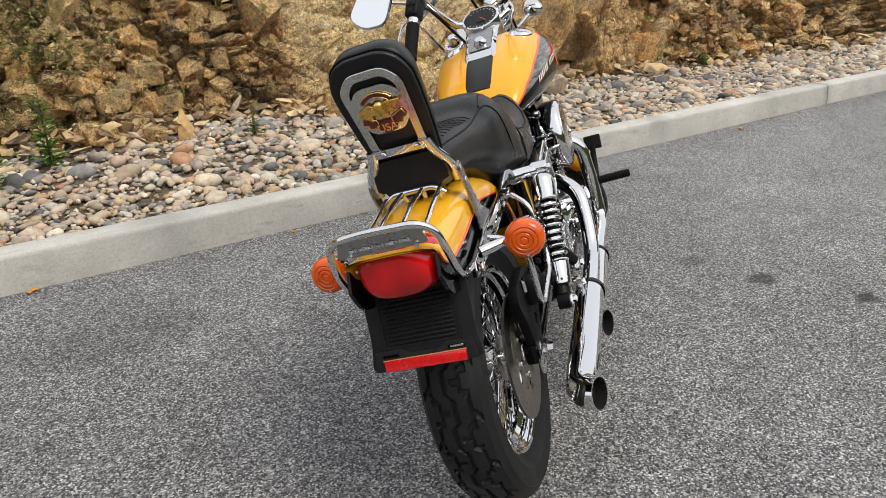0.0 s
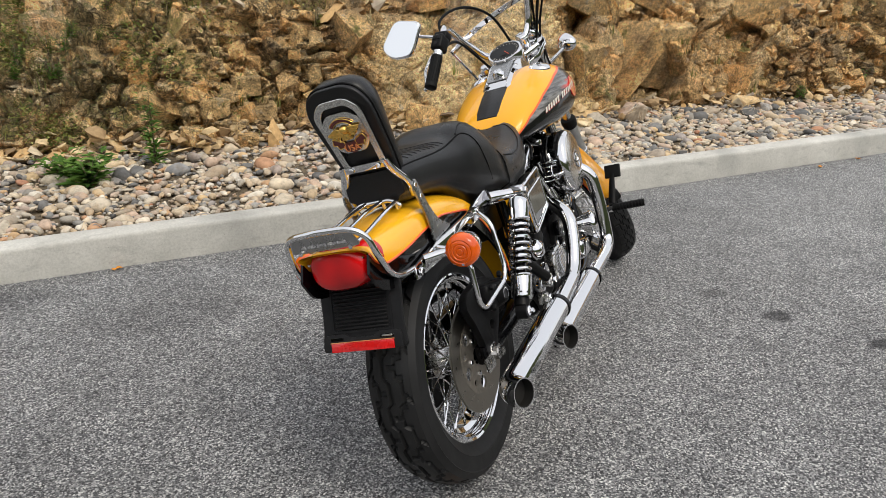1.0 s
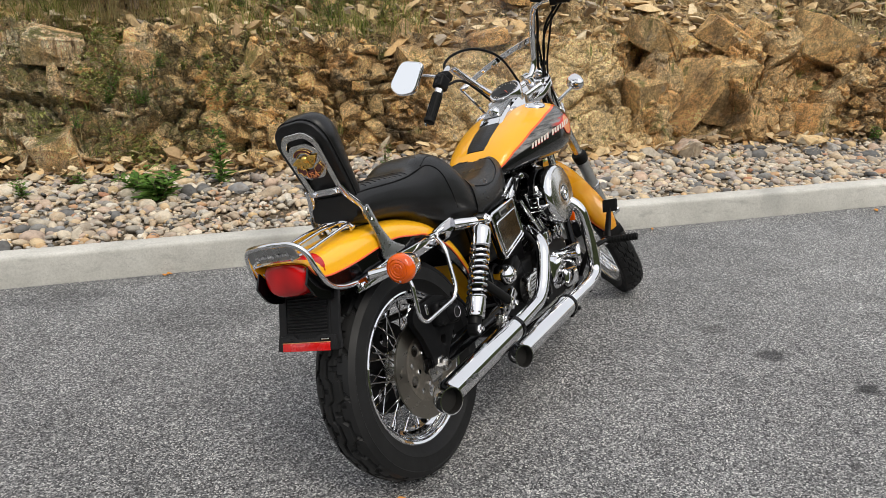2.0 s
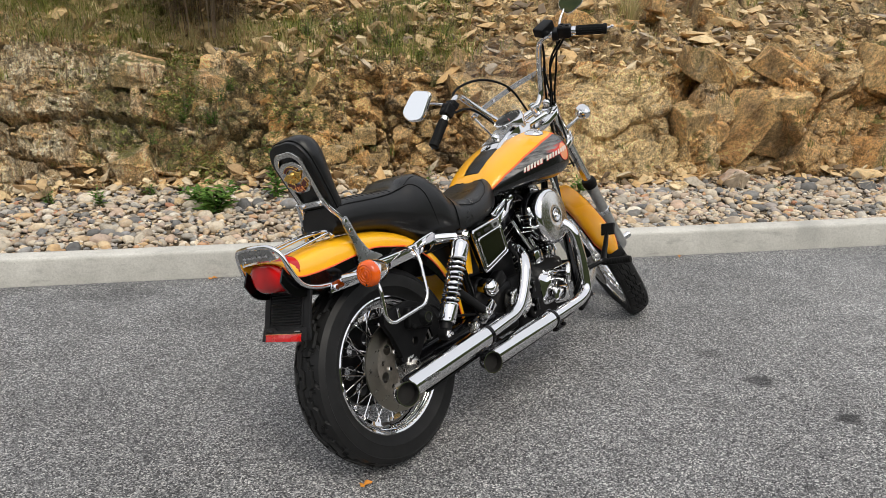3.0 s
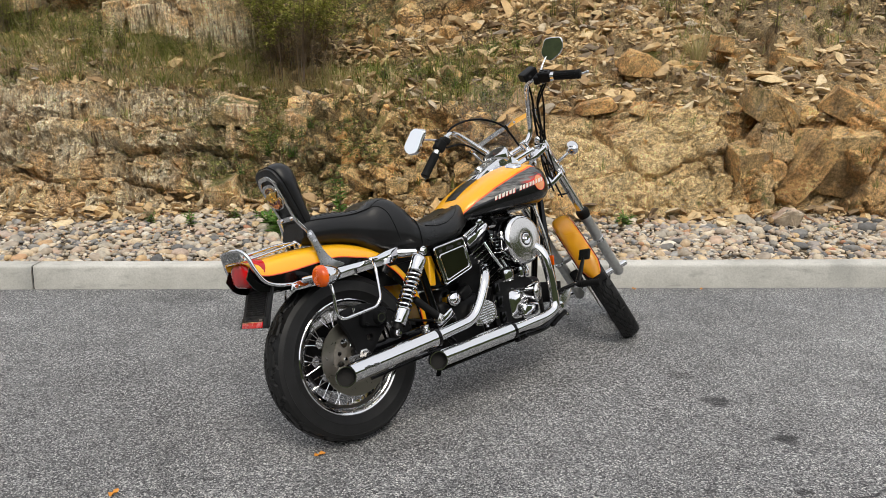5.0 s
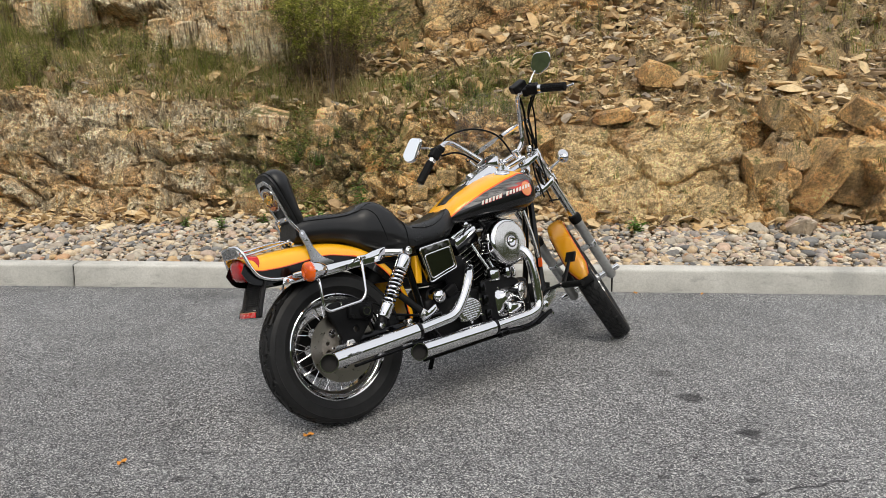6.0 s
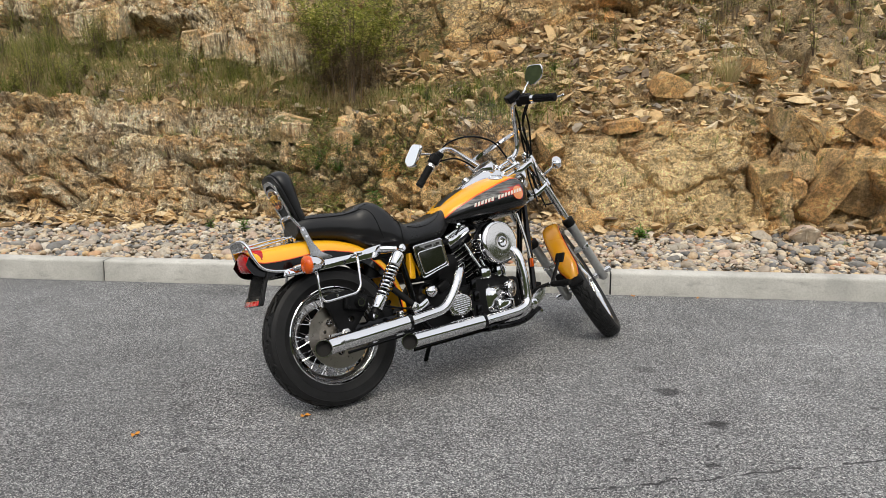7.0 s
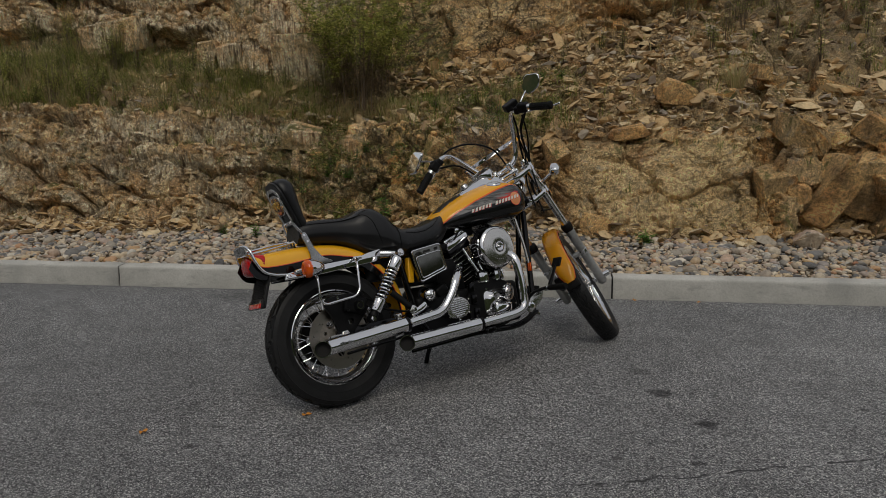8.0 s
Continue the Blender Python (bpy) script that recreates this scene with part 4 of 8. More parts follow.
def tyre(radius, width, rim, pattern, m, parent, label):
    """A treaded tyre round the z axis of m."""
    w = width / 2
    side = [(rim - 0.010, w * 0.64), (rim + 0.004, w * 0.72), (rim + (radius - rim) * 0.28, w * 0.945), (rim + (radius - rim) * 0.31, w * 0.985), (rim + (radius - rim) * 0.35, w * 0.970), (rim + (radius - rim) * 0.52, w), (rim + (radius - rim) * 0.69, w * 0.962), (rim + (radius - rim) * 0.71, w * 0.985), (rim + (radius - rim) * 0.75, w * 0.935), (rim + (radius - rim) * 0.87, w * 0.82)]
    across = 34
    crown = []
    for k in range(across + 1):
        a = (k / across * 2 - 1)
        y = a * w * 0.80
        crown.append((radius - (radius - rim) * 0.125 * abs(a) ** 2.3, -y))
    prof = side + crown + [(r, -h) for r, h in reversed(side)]
    n = 760
    t = np.arange(n) / n * 2 * np.pi
    r = np.array([p[0] for p in prof])
    h = np.array([p[1] for p in prof])
    T, R = np.meshgrid(t, r, indexing="ij")
    H = np.broadcast_to(h, R.shape)
    tread = np.zeros(len(prof), bool)
    tread[len(side):len(side) + len(crown)] = True
    R = R - np.where(tread, pattern(T * radius, H), 0)
    V = np.stack([R * np.cos(T), R * np.sin(T), H], -1).reshape(-1, 3)
    a = np.array(m)
    V = V @ a[:3, :3].T + a[:3, 3]
    k = len(prof)
    ids = np.arange(n * k).reshape(n, k)
    nxt = np.roll(ids, -1, 0)
    F = np.stack([ids[:, :-1], nxt[:, :-1], nxt[:, 1:], ids[:, 1:]], -1).reshape(-1, 4)
    me = mesh_np("tyre", V, F, RUBBER, True)
    me.set_sharp_from_angle(angle=radians(35))
    ob = new("tyre", me)
    ob.parent = parent
    return tagged(ob, label)


def staircase(s, p):
    u = (s / p) % 1.0
    return np.clip(np.abs(u * 2 - 1) * 5.0 - 2.0, 0, 1) * 2 - 1


def rear_tread(s, y):
    p = 2 * math.pi * 0.32 / 17
    d = np.zeros(s.shape)
    d = np.maximum(d, np.abs(y - 0.006 * staircase(s, p)) < 0.0038)
    for sgn, shift in ((1, 0.0), (-1, 0.5)):
        v = sgn * y
        q = staircase(s + p * shift, p)
        d = np.maximum(d, (np.abs(v - 0.031 - 0.007 * q) < 0.0038))
        u = (s / p + shift) % 1.0
        d = np.maximum(d, ((np.abs(u - 0.30) < 0.055) | (np.abs(u - 0.70) < 0.055)) & (v > 0.024) & (v < 0.040))
        d = np.maximum(d, ((np.abs(u - 0.5) < 0.055) & (v > 0.006) & (v < 0.026)))
        d = np.maximum(d, (np.abs((u - (v - 0.03) * 10) % 1.0 - 0.95) < 0.07) & (v > 0.036))
    return d * 0.0075


def front_tread(s, y):
    p = 2 * math.pi * 0.35 / 34
    d = np.zeros(s.shape)
    for c in (-0.018, 0.0, 0.018):
        d = np.maximum(d, np.abs(y - c - 0.0045 * staircase(s + c * 0.9, p)) < 0.0017)
    u = (s / p) % 1.0
    d = np.maximum(d, (np.abs(u - 0.4) < 0.06) & (np.abs(y) > 0.022))
    return d * 0.0045


def wheel(name, m, radius, width, rim_r, rim_w, pattern, spokes, hub_r, hub_w, label):
    hub = part(name, spin([(0, hub_w + 0.012), (0.018, hub_w + 0.012), (0.02, hub_w), (hub_r, hub_w), (hub_r, hub_w - 0.006), (hub_r * 0.62, hub_w - 0.014), (hub_r * 0.55, 0), (hub_r * 0.62, -hub_w + 0.014),
                           (hub_r, -hub_w + 0.006), (hub_r, -hub_w), (0.02, -hub_w), (0.018, -hub_w - 0.012), (0, -hub_w - 0.012)], m, 32), STEEL, bike, label)
    tyre(radius, width, rim_r, pattern, m, hub, "black rubber tyre with a zigzag tread")
    w, r = rim_w / 2, rim_r
    half = [(r, w), (r - 0.004, w + 0.002), (r - 0.010, w - 0.001), (r - 0.013, w - 0.008), (r - 0.018, w - 0.011), (r - 0.024, w - 0.016), (r - 0.026, w * 0.5), (r - 0.038, w * 0.34)]
    prof = half + [(a, -b) for a, b in reversed(half)] + [(r - 0.022, -w * 0.36), (r - 0.006, -w * 0.8), (r - 0.006, w * 0.8), (r - 0.022, w * 0.36)]
    part("rim", spin(prof, m, 96, ring=True), CHROME, hub, "chrome laced rim")
    for k in range(spokes):
        t = 2 * math.pi * k / spokes
        sgn = 1 if k % 2 else -1
        lean = 0.62 if (k // 2) % 2 else -0.62
        a = Vector((hub_r * 0.9 * math.cos(t + lean), hub_r * 0.9 * math.sin(t + lean), sgn * (hub_w - 0.003)))
        b = Vector((math.cos(t) * (r - 0.036), math.sin(t) * (r - 0.036), sgn * 0.006))
        bm = tube([m @ a, m @ b], 0.0021, n=6)
        tube([m @ (a + (b - a) * 0.90), m @ b], 0.0034, n=6, bm=bm)
        part("spoke", bm, CHROME, hub)
    return hub


rear = wheel("rear_wheel", REAR, 0.322, 0.138, 0.2225, 0.096, rear_tread, 40, 0.055, 0.034, "rear wheel with chrome rim and wire spokes")
disc_m = aim((0, -0.078, 0.32), (0, -1, 0))
holes = [circle(0.073 * math.cos(t), 0.073 * math.sin(t), r, 16) for t, r in [(math.pi * k / 5 + 0.25, 0.0175 if k % 2 else 0.0090) for k in range(10)]]
part("brake_disc", slab(circle(0, 0, 0.147, 72), disc_m, 0.006, [circle(0, 0, 0.098, 60)]), DISC, rear, "worn steel brake disc")
part("disc_carrier", slab(circle(0, 0, 0.0985, 60), disc_m @ pose(0, 0, 0.001), 0.0055, holes + [circle(0, 0, 0.024, 24)]), CARRIER, rear, "drilled alloy disc carrier")
for k in range(5):
    t = 2 * math.pi * k / 5 + 0.58
    bolt(disc_m @ Vector((0.047 * math.cos(t), 0.047 * math.sin(t), 0.006)), (0, -1, 0), 0.008, 0.006, rear)
pul = aim((0, 0.062, 0.32), (0, 1, 0))
part("pulley", slab(circle(0, 0, 0.135, 64), pul, 0.028, [circle(0.085 * math.cos(t), 0.085 * math.sin(t), 0.024, 20) for t in [2 * math.pi * k / 7 for k in range(7)]]), SATIN, rear, "black drive belt pulley with round holes")

# swing arm, axle, caliper and its bracket
for s in (-1, 1):
    part("swingarm", box((0.52, 0.034, 0.052), pose(0.235, s * 0.108, 0.335, 0, -2, 0), 0.009), GLOSS, bike, "black swing arm")
part("axle_nut", spin([(0, 0.03), (0.012, 0.03), (0.013, 0.018), (0.021, 0.018), (0.021, 0.004), (0.026, 0.003), (0.026, 0), (0, 0)], aim((0.012, -0.126, 0.322), (0, -1, 0)), 6), STEEL, bike)
part("axle_plate", slab(soft([(-0.026, -0.02), (0.026, -0.02), (0.03, 0.02), (-0.03, 0.02)], 0.008), aim((-0.035, -0.132, 0.314), (0, -1, 0.0)), 0.004, [circle(0, 0, 0.006, 12)]), STEEL, bike, "steel adjuster plate")
cal = slab(soft([(-0.07, 0.155), (-0.05, 0.185), (0.06, 0.195), (0.125, 0.165), (0.15, 0.11), (0.10, 0.055), (0.03, -0.02), (-0.02, -0.02), (-0.018, 0.03), (-0.04, 0.10)], 0.02), Matrix.Translation((0, -0.104, 0.32)) @ pose(0, 0, 0, 90, 0, 0), 0.022,
           [circle(0.052, 0.062, 0.014, 18)], 0.003)
part("caliper_bracket", cal, SATIN, bike, "black cast caliper bracket")
calm = pose(0.078, -0.123, 0.452, 0, 12, 0)
part("brake_caliper", box((0.115, 0.055, 0.07), calm, 0.014, 3), SATIN, bike, "black brake caliper")
part("caliper_piston", spin([(0, 0.016), (0.014, 0.016), (0.014, 0.013), (0.017, 0.013), (0.017, 0.019), (0.020, 0.019), (0.024, 0.010), (0.028, 0), (0, 0)], aim((0.092, -0.15, 0.448), (0, -1, 0)), 28), SATIN, bike)
part("piston_ring", spin([(0.0145, 0.0175), (0.0165, 0.0175), (0.0165, 0.016), (0.0145, 0.016)], aim((0.092, -0.151, 0.448), (0, -1, 0)), 28, ring=True), CHROME, bike)
for x, z in ((0.045, 0.487), (0.112, 0.497), (0.03, 0.436)):
    bolt((x, -0.15, z), (0, -1, 0), 0.009, 0.01, bike, SATIN)
part("bleed_nipple", tube([(0.0, -0.13, 0.475), (0.0, -0.13, 0.505)], 0.006), CHROME, bike)
part("brake_hose", tube([(0.11, -0.125, 0.48), (0.16, -0.135, 0.47), (0.22, -0.125, 0.41), (0.40, -0.115, 0.365), (0.62, -0.10, 0.30)], 0.005, 0.04), SATIN, bike)
part("belt", tube([(0.0, 0.076, 0.452), (0.55, 0.076, 0.40), (0.59, 0.076, 0.35), (0.55, 0.076, 0.30), (0.0, 0.076, 0.188), (-0.12, 0.076, 0.26), (-0.134, 0.076, 0.32), (-0.12, 0.076, 0.38)], 0.011, 0.05, 6, True), RUBBER, bike, "black drive belt")

# ---- rear fender: yellow skin, black skirt, orange line ----
FENDER = spline([(0.385, 0.36, 0.345, 0.37, 0.34, 0.37), (0.374, 0.46, 0.335, 0.46, 0.325, 0.455), (0.338, 0.56, 0.30, 0.54, 0.285, 0.525), (0.272, 0.645, 0.245, 0.612, 0.225, 0.585),
                 (0.18, 0.712, 0.168, 0.668, 0.16, 0.635), (0.08, 0.748, 0.08, 0.690, 0.08, 0.655), (0, 0.760, 0, 0.704, 0, 0.66), (-0.1, 0.764, -0.1, 0.697, -0.1, 0.65), (-0.19, 0.760, -0.192, 0.688, -0.2, 0.64),
                 (-0.26, 0.755, -0.256, 0.686, -0.26, 0.63), (-0.31, 0.752, -0.303, 0.689, -0.312, 0.632), (-0.35, 0.750, -0.336, 0.704, -0.35, 0.65), (-0.372, 0.748, -0.352, 0.728, -0.372, 0.69)], 64)
FW = 0.089


def arch(row, inset=0.0):
    cx, cz, sx, sz = row[:4]
    ring = []
    for k in range(25):
        u = k / 12 - 1
        f = abs(u) * math.pi / 2
        g, h = 1 - max(0.0, math.cos(f)) ** 0.55, math.sin(f) ** 0.80
        ring.append((cx + (sx - cx) * g, math.copysign(h * (FW - inset), u), cz + (sz - cz) * g - inset * 0.7))
    return ring


outer = [arch(r) for r in FENDER]
inner = [arch(r, 0.005) for r in FENDER]
bm = bmesh.new()
loft(bm, outer, False, False)
loft(bm, inner, False, False)
fender = part("rear_fender", bm, YELLOW, bike, "glossy yellow rear fender")
for s in (-1, 1):
    bm = loft(bmesh.new(), [[(r[2], s * FW, r[3]), (r[4], s * (FW + 0.001), r[5]), (r[4], s * (FW - 0.006), r[5]), (r[2], s * (FW - 0.006), r[3])] for r in FENDER], True)
    part("fender_skirt", bm, GLOSS, fender, "gloss black fender edge")
    part("pinstripe", tube([(r[2], s * (FW + 0.0006), r[3]) for r in FENDER], 0.0026, n=6), ORANGE, fender, "orange pinstripe")
end = FENDER[-1]
bm = loft(bmesh.new(), [[(end[0] + 0.045, y, end[1] - 0.010) for y in np.linspace(-0.07, 0.07, 9)], [(-0.295, y, 0.66) for y in np.linspace(-0.085, 0.085, 9)], [(-0.25, y, 0.622) for y in np.linspace(-0.088, 0.088, 9)], [(-0.10, y, 0.645) for y in np.linspace(-0.088, 0.088, 9)]], False, False)
part("fender_liner", bm, SATIN, fender)
# luggage bars on the fender
for y in (-0.058, -0.022, 0.022, 0.058):
    d = 0.018 * (y / 0.058) ** 2
    part("rack_bar", tube([(-0.125, y * 0.9, 0.772 - d * 0.3), (-0.132, y, 0.792 - d * 0.3), (-0.22, y, 0.790 - d), (-0.31, y * 1.08, 0.776 - d), (-0.372, y * 1.1, 0.772 - d)], 0.0048, 0.02, 10), CHROME, fender)
part("rack_crossbar", tube([(-0.13, -0.066, 0.772), (-0.13, -0.045, 0.790), (-0.13, 0.045, 0.790), (-0.13, 0.066, 0.772)], 0.0058, 0.02, 10), CHROME, fender, "chrome fender rack cross bar")

# tail rail, light, plate holder
part("tail_rail", tube([(-0.205, -0.098, 0.640), (-0.262, -0.100, 0.645), (-0.315, -0.104, 0.664), (-0.345, -0.106, 0.715), (-0.358, -0.100, 0.768), (-0.372, -0.075, 0.792), (-0.382, 0.0, 0.797), (-0.372, 0.075, 0.792), (-0.358, 0.104, 0.775),
                         (-0.350, 0.110, 0.720), (-0.318, 0.108, 0.664), (-0.262, 0.104, 0.645), (-0.205, 0.10, 0.640)], 0.0072, 0.035, 12), CHROME, bike, "bent chrome tail rail")
part("tail_panel", slab(soft([(-0.088, 0.0), (0.088, 0.0), (0.074, 0.038), (-0.074, 0.038)], 0.01), Matrix.Translation((-0.364, 0, 0.755)) @ pose(0, 0, 0, 0, -14, 0) @ pose(0, 0, 0, 90, 0, -90), 0.004, bevel=0.001), DIMMED, bike, "chrome panel with engraved marks")
for k in range(14):
    part("engraved_mark", box((0.0012, 0.006 if k % 3 else 0.010, 0.005 + 0.003 * (k % 2)), pose(-0.3725, 0.055 - k * 0.0085, 0.768, 0, -14, 0)), CHROME, bike)
lm = Matrix.Translation((-0.350, -0.003, 0.709))
bm = bmesh.new()
rings = []
for q, (dx, w, hh) in enumerate(((0.085, 0.080, 0.044), (0.05, 0.086, 0.050), (0.024, 0.083, 0.052), (0.004, 0.073, 0.049), (-0.006, 0.067, 0.046), (-0.012, 0.059, 0.040), (-0.015, 0.042, 0.028), (-0.016, 0.015, 0.010))):
    rings.append([lm @ Vector((dx, w * math.copysign(abs(math.cos(t)) ** 0.75, math.cos(t)), hh * math.copysign(abs(math.sin(t)) ** 0.8, math.sin(t)) - 0.004)) for t in [2 * math.pi * k / 36 for k in range(36)]])
lens = part("tail_light", loft(bm, rings), RED_LENS, bike, "red tail light lens")
part("reflector_bowl", spin([(0.002, -0.02), (0.03, 0.0), (0.034, 0.02)], aim((-0.325, 0.01, 0.70), (-1, 0, 0)), 24), CHROME, lens, "bright reflector inside the lens")
part("light_housing", box((0.070, 0.13, 0.085), pose(-0.262, 0, 0.680), 0.02), GLOSS, lens, "black light housing")
for y in (-0.064, 0.064):
    bolt((-0.348, y * 1.08, 0.722), (-1, 0, 0), 0.004, 0.004, lens)

# licence plate holder: slatted black plastic with a red reflector strip
PL = Matrix.Translation((-0.306, 0.004, 0.577)) @ Matrix.Rotation(radians(20), 4, "Y") @ pose(0, 0, 0, 90, 0, -90)
holder = part("plate_holder", slab(soft([(-0.107, 0.078), (0.107, 0.078), (0.105, -0.02), (0.113, -0.074), (-0.113, -0.074), (-0.105, -0.02)], 0.014), PL, 0.009, bevel=0.003), PLASTIC, bike, "black plastic plate holder without a plate")
for k in range(11):
    part("slat", box((0.138, 0.0042, 0.006), PL @ pose(0, 0.058 - k * 0.0082, 0.011, 20, 0, 0), 0.001, 1), PLASTIC, holder)
part("panel_frame", slab(soft([(-0.080, 0.068), (0.080, 0.068), (0.080, -0.034), (-0.080, -0.034)], 0.006), PL @ pose(0, 0, 0.008), 0.003, [soft([(-0.075, 0.063), (0.075, 0.063), (0.075, -0.029), (-0.075, -0.029)], 0.004)]), PLASTIC, holder)
part("lower_lip", slab(soft([(-0.098, -0.036), (-0.045, -0.034), (-0.032, -0.044), (0.032, -0.044), (0.045, -0.034), (0.098, -0.036), (0.104, -0.074), (-0.104, -0.074)], 0.006), PL @ pose(0, 0, 0.008), 0.008, bevel=0.002), PLASTIC, holder)
for x in (-0.066, 0.066):
    part("vent_slot", box((0.034, 0.0065, 0.003), PL @ pose(x, -0.046, 0.0165), 0.001, 1), GLOSS, holder)
part("slot_mark", box((0.026, 0.004, 0.003), PL @ pose(0.066, -0.046, 0.0172), 0.0008, 1), ALLOY, holder)
part("reflector_strip", box((0.164, 0.022, 0.006), PL @ pose(0.0, -0.064, 0.016), 0.0015, 2), RED_FILM, holder, "red reflector strip")
part("reflector_edge", box((0.166, 0.0016, 0.005), PL @ pose(0.0, -0.0535, 0.0175)), PEACH, holder)

# ---- fender struts, sissy bar, backrest ----
for s in (-1, 1):
    y = s * 0.104
    outline = soft([(-0.225, 0.615), (-0.215, 0.645), (-0.08, 0.662), (0.138, 0.671), (0.205, 0.688), (0.280, 0.700), (0.285, 0.664), (0.24, 0.640), (0.12, 0.632), (0.02, 0.624), (-0.09, 0.617)], 0.006, 3)
    m = Matrix.Translation((0, y + (0.009 if s < 0 else -0.002), 0)) @ pose(0, 0, 0, 90, 0, 0)
    strut = part("fender_strut", slab(outline, m, 0.012, bevel=0.004), CHROME, bike, "chrome fender strut")
    bolt((-0.205, y + s * 0.006, 0.630), (0, s, 0), 0.010, 0.008, strut)
    bolt((-0.145, y + s * 0.006, 0.638), (0, s, 0), 0.009, 0.007, strut)
    # flared upright of the sissy bar
    m2 = Matrix.Translation((0, s * 0.093 + (-0.003 if s < 0 else 0.009) * 0.7, 0)) @ pose(0, 0, 0, 90, 0, 0)
    up = part("sissy_bracket", slab(soft([(-0.085, 0.660), (-0.082, 0.715), (-0.094, 0.755), (-0.112, 0.800), (-0.107, 0.820), (-0.091, 0.824), (-0.083, 0.806), (-0.062, 0.750), (-0.030, 0.702), (0.03, 0.672)], 0.02), m2, 0.006, bevel=0.0015), DIMMED, bike, "flat steel sissy bar bracket")
    for px, pz in ((-0.098, 0.808), (-0.086, 0.778)):
        bolt((px, s * 0.096, pz), (0, s, 0), 0.008, 0.006, up)
    part("sissy_upright", tube([(-0.090, s * 0.088, 0.785), (-0.104, s * 0.088, 0.822), (-0.122, s * 0.064, 0.862), (-0.130, s * 0.058, 0.885)], 0.0115, 0.018, 10, flat=0.5), CHROME, bike, "bent chrome sissy bar upright")

BACK = Matrix.Translation((-0.119, -0.003, 0.883)) @ pose(0, 0, 0, 0, -22.5, 0) @ pose(0, 0, 0, 90, 0, -90)   # x to the right side, y up the bar, z to the rear
PAD = soft([(-0.066, -0.05), (0.066, -0.05), (0.075, 0.02), (0.081, 0.10), (0.082, 0.148), (0.066, 0.184), (0.036, 0.200), (-0.036, 0.200), (-0.066, 0.184), (-0.082, 0.148), (-0.081, 0.10), (-0.075, 0.02)], 0.022)
rings = []
for f, inset in ((0, 0.004), (0.03, 0.0), (0.25, -0.003), (0.50, -0.002), (0.72, 0.003), (0.86, 0.010), (0.95, 0.020), (0.99, 0.034), (1.0, 0.055)):
    q = 1 - inset / 0.085
    rings.append([BACK @ Vector((x * q, 0.08 + (y - 0.08) * q, -0.012 - f * (0.046 + 0.030 * min(1, max(0, y / 0.17))))) for x, y in PAD])
backrest = part("backrest", loft(bmesh.new(), rings), LEATHER, bike, "black padded leather backrest", angle=60)
part("backrest_edge", slab([(x * 1.02, 0.08 + (y - 0.08) * 1.015) for x, y in PAD], BACK @ pose(0, 0, -0.014), 0.014, bevel=0.005, seg=3), LEATHER, backrest, "black backing shell")
part("piping", tube([BACK @ Vector((x * 1.025, 0.08 + (y - 0.08) * 1.02, -0.014)) for x, y in PAD], 0.0028, n=6, closed=True), SATIN, backrest, "sewn piping round the backrest")
loopout = soft([(-0.058, -0.004), (0.058, -0.004), (0.062, 0.10), (0.064, 0.146), (0.036, 0.177), (-0.036, 0.177), (-0.064, 0.146), (-0.062, 0.10)], 0.016)
loopin = soft([(-0.042, 0.004), (0.042, 0.004), (0.046, 0.10), (0.048, 0.138), (0.029, 0.160), (-0.029, 0.160), (-0.048, 0.138), (-0.046, 0.10)], 0.012)
part("sissy_loop", slab(loopout, BACK @ pose(0, 0, 0.001), 0.008, [loopin], 0.001, 1), STEEL, bike, "flat steel sissy bar loop")
part("emblem_plate", slab(soft([(-0.052, 0.122), (-0.03, 0.146), (0.03, 0.146), (0.052, 0.122), (0.052, 0.07), (0.030, 0.043), (-0.030, 0.043), (-0.052, 0.07)], 0.014), BACK @ pose(0, 0, 0.0025), 0.009, bevel=0.001), STEEL, bike, "steel emblem plate")
EM = BACK @ pose(0, 0.010, 0.0125)
for q in (-1, 1):
    for k in range(4):
        droop = 0.016 if q < 0 else 0.004
        part("emblem_wing", slab(soft([(q * 0.005, 0.096 - 0.006 * k), (q * 0.018, 0.104 - 0.005 * k), (q * (0.046 - 0.005 * k), 0.106 - droop - 0.006 * k), (q * (0.040 - 0.006 * k), 0.099 - droop - 0.006 * k), (q * 0.018, 0.096 - 0.006 * k)][::q], 0.002, 3), EM @ pose(0, 0, 0.004 - 0.001 * k), 0.003, bevel=0.0008, seg=1), GOLD, bike, "gilt emblem feather")
    part("emblem_scroll", slab(soft([(q * 0.014, 0.066), (q * 0.040, 0.078), (q * 0.046, 0.062), (q * 0.036, 0.060), (q * 0.034, 0.050), (q * 0.016, 0.052)][::q], 0.003), EM, 0.003, bevel=0.0008), MAROON, bike, "maroon emblem scroll")
    part("scroll_edge", tube([EM @ Vector((q * x, y, 0.003)) for x, y in ((0.014, 0.066), (0.040, 0.078), (0.046, 0.062), (0.036, 0.060), (0.034, 0.050), (0.016, 0.052))], 0.0013, 0.003, 6, True), GOLD, bike)
part("emblem_body", spin([(0, 0.013), (0.006, 0.011), (0.010, 0.006), (0.011, 0)], EM @ pose(0, 0.095, 0), 16), GOLD, bike, "gilt emblem centre")
part("emblem_tail", slab(soft([(-0.009, 0.088), (0.009, 0.088), (0.015, 0.070), (-0.015, 0.070)], 0.003), EM, 0.006, bevel=0.001), GOLD, bike)
arc = [(0.040 * math.sin(radians(a)), 0.084 + 0.040 * math.cos(radians(a))) for a in range(-52, 53, 8)]
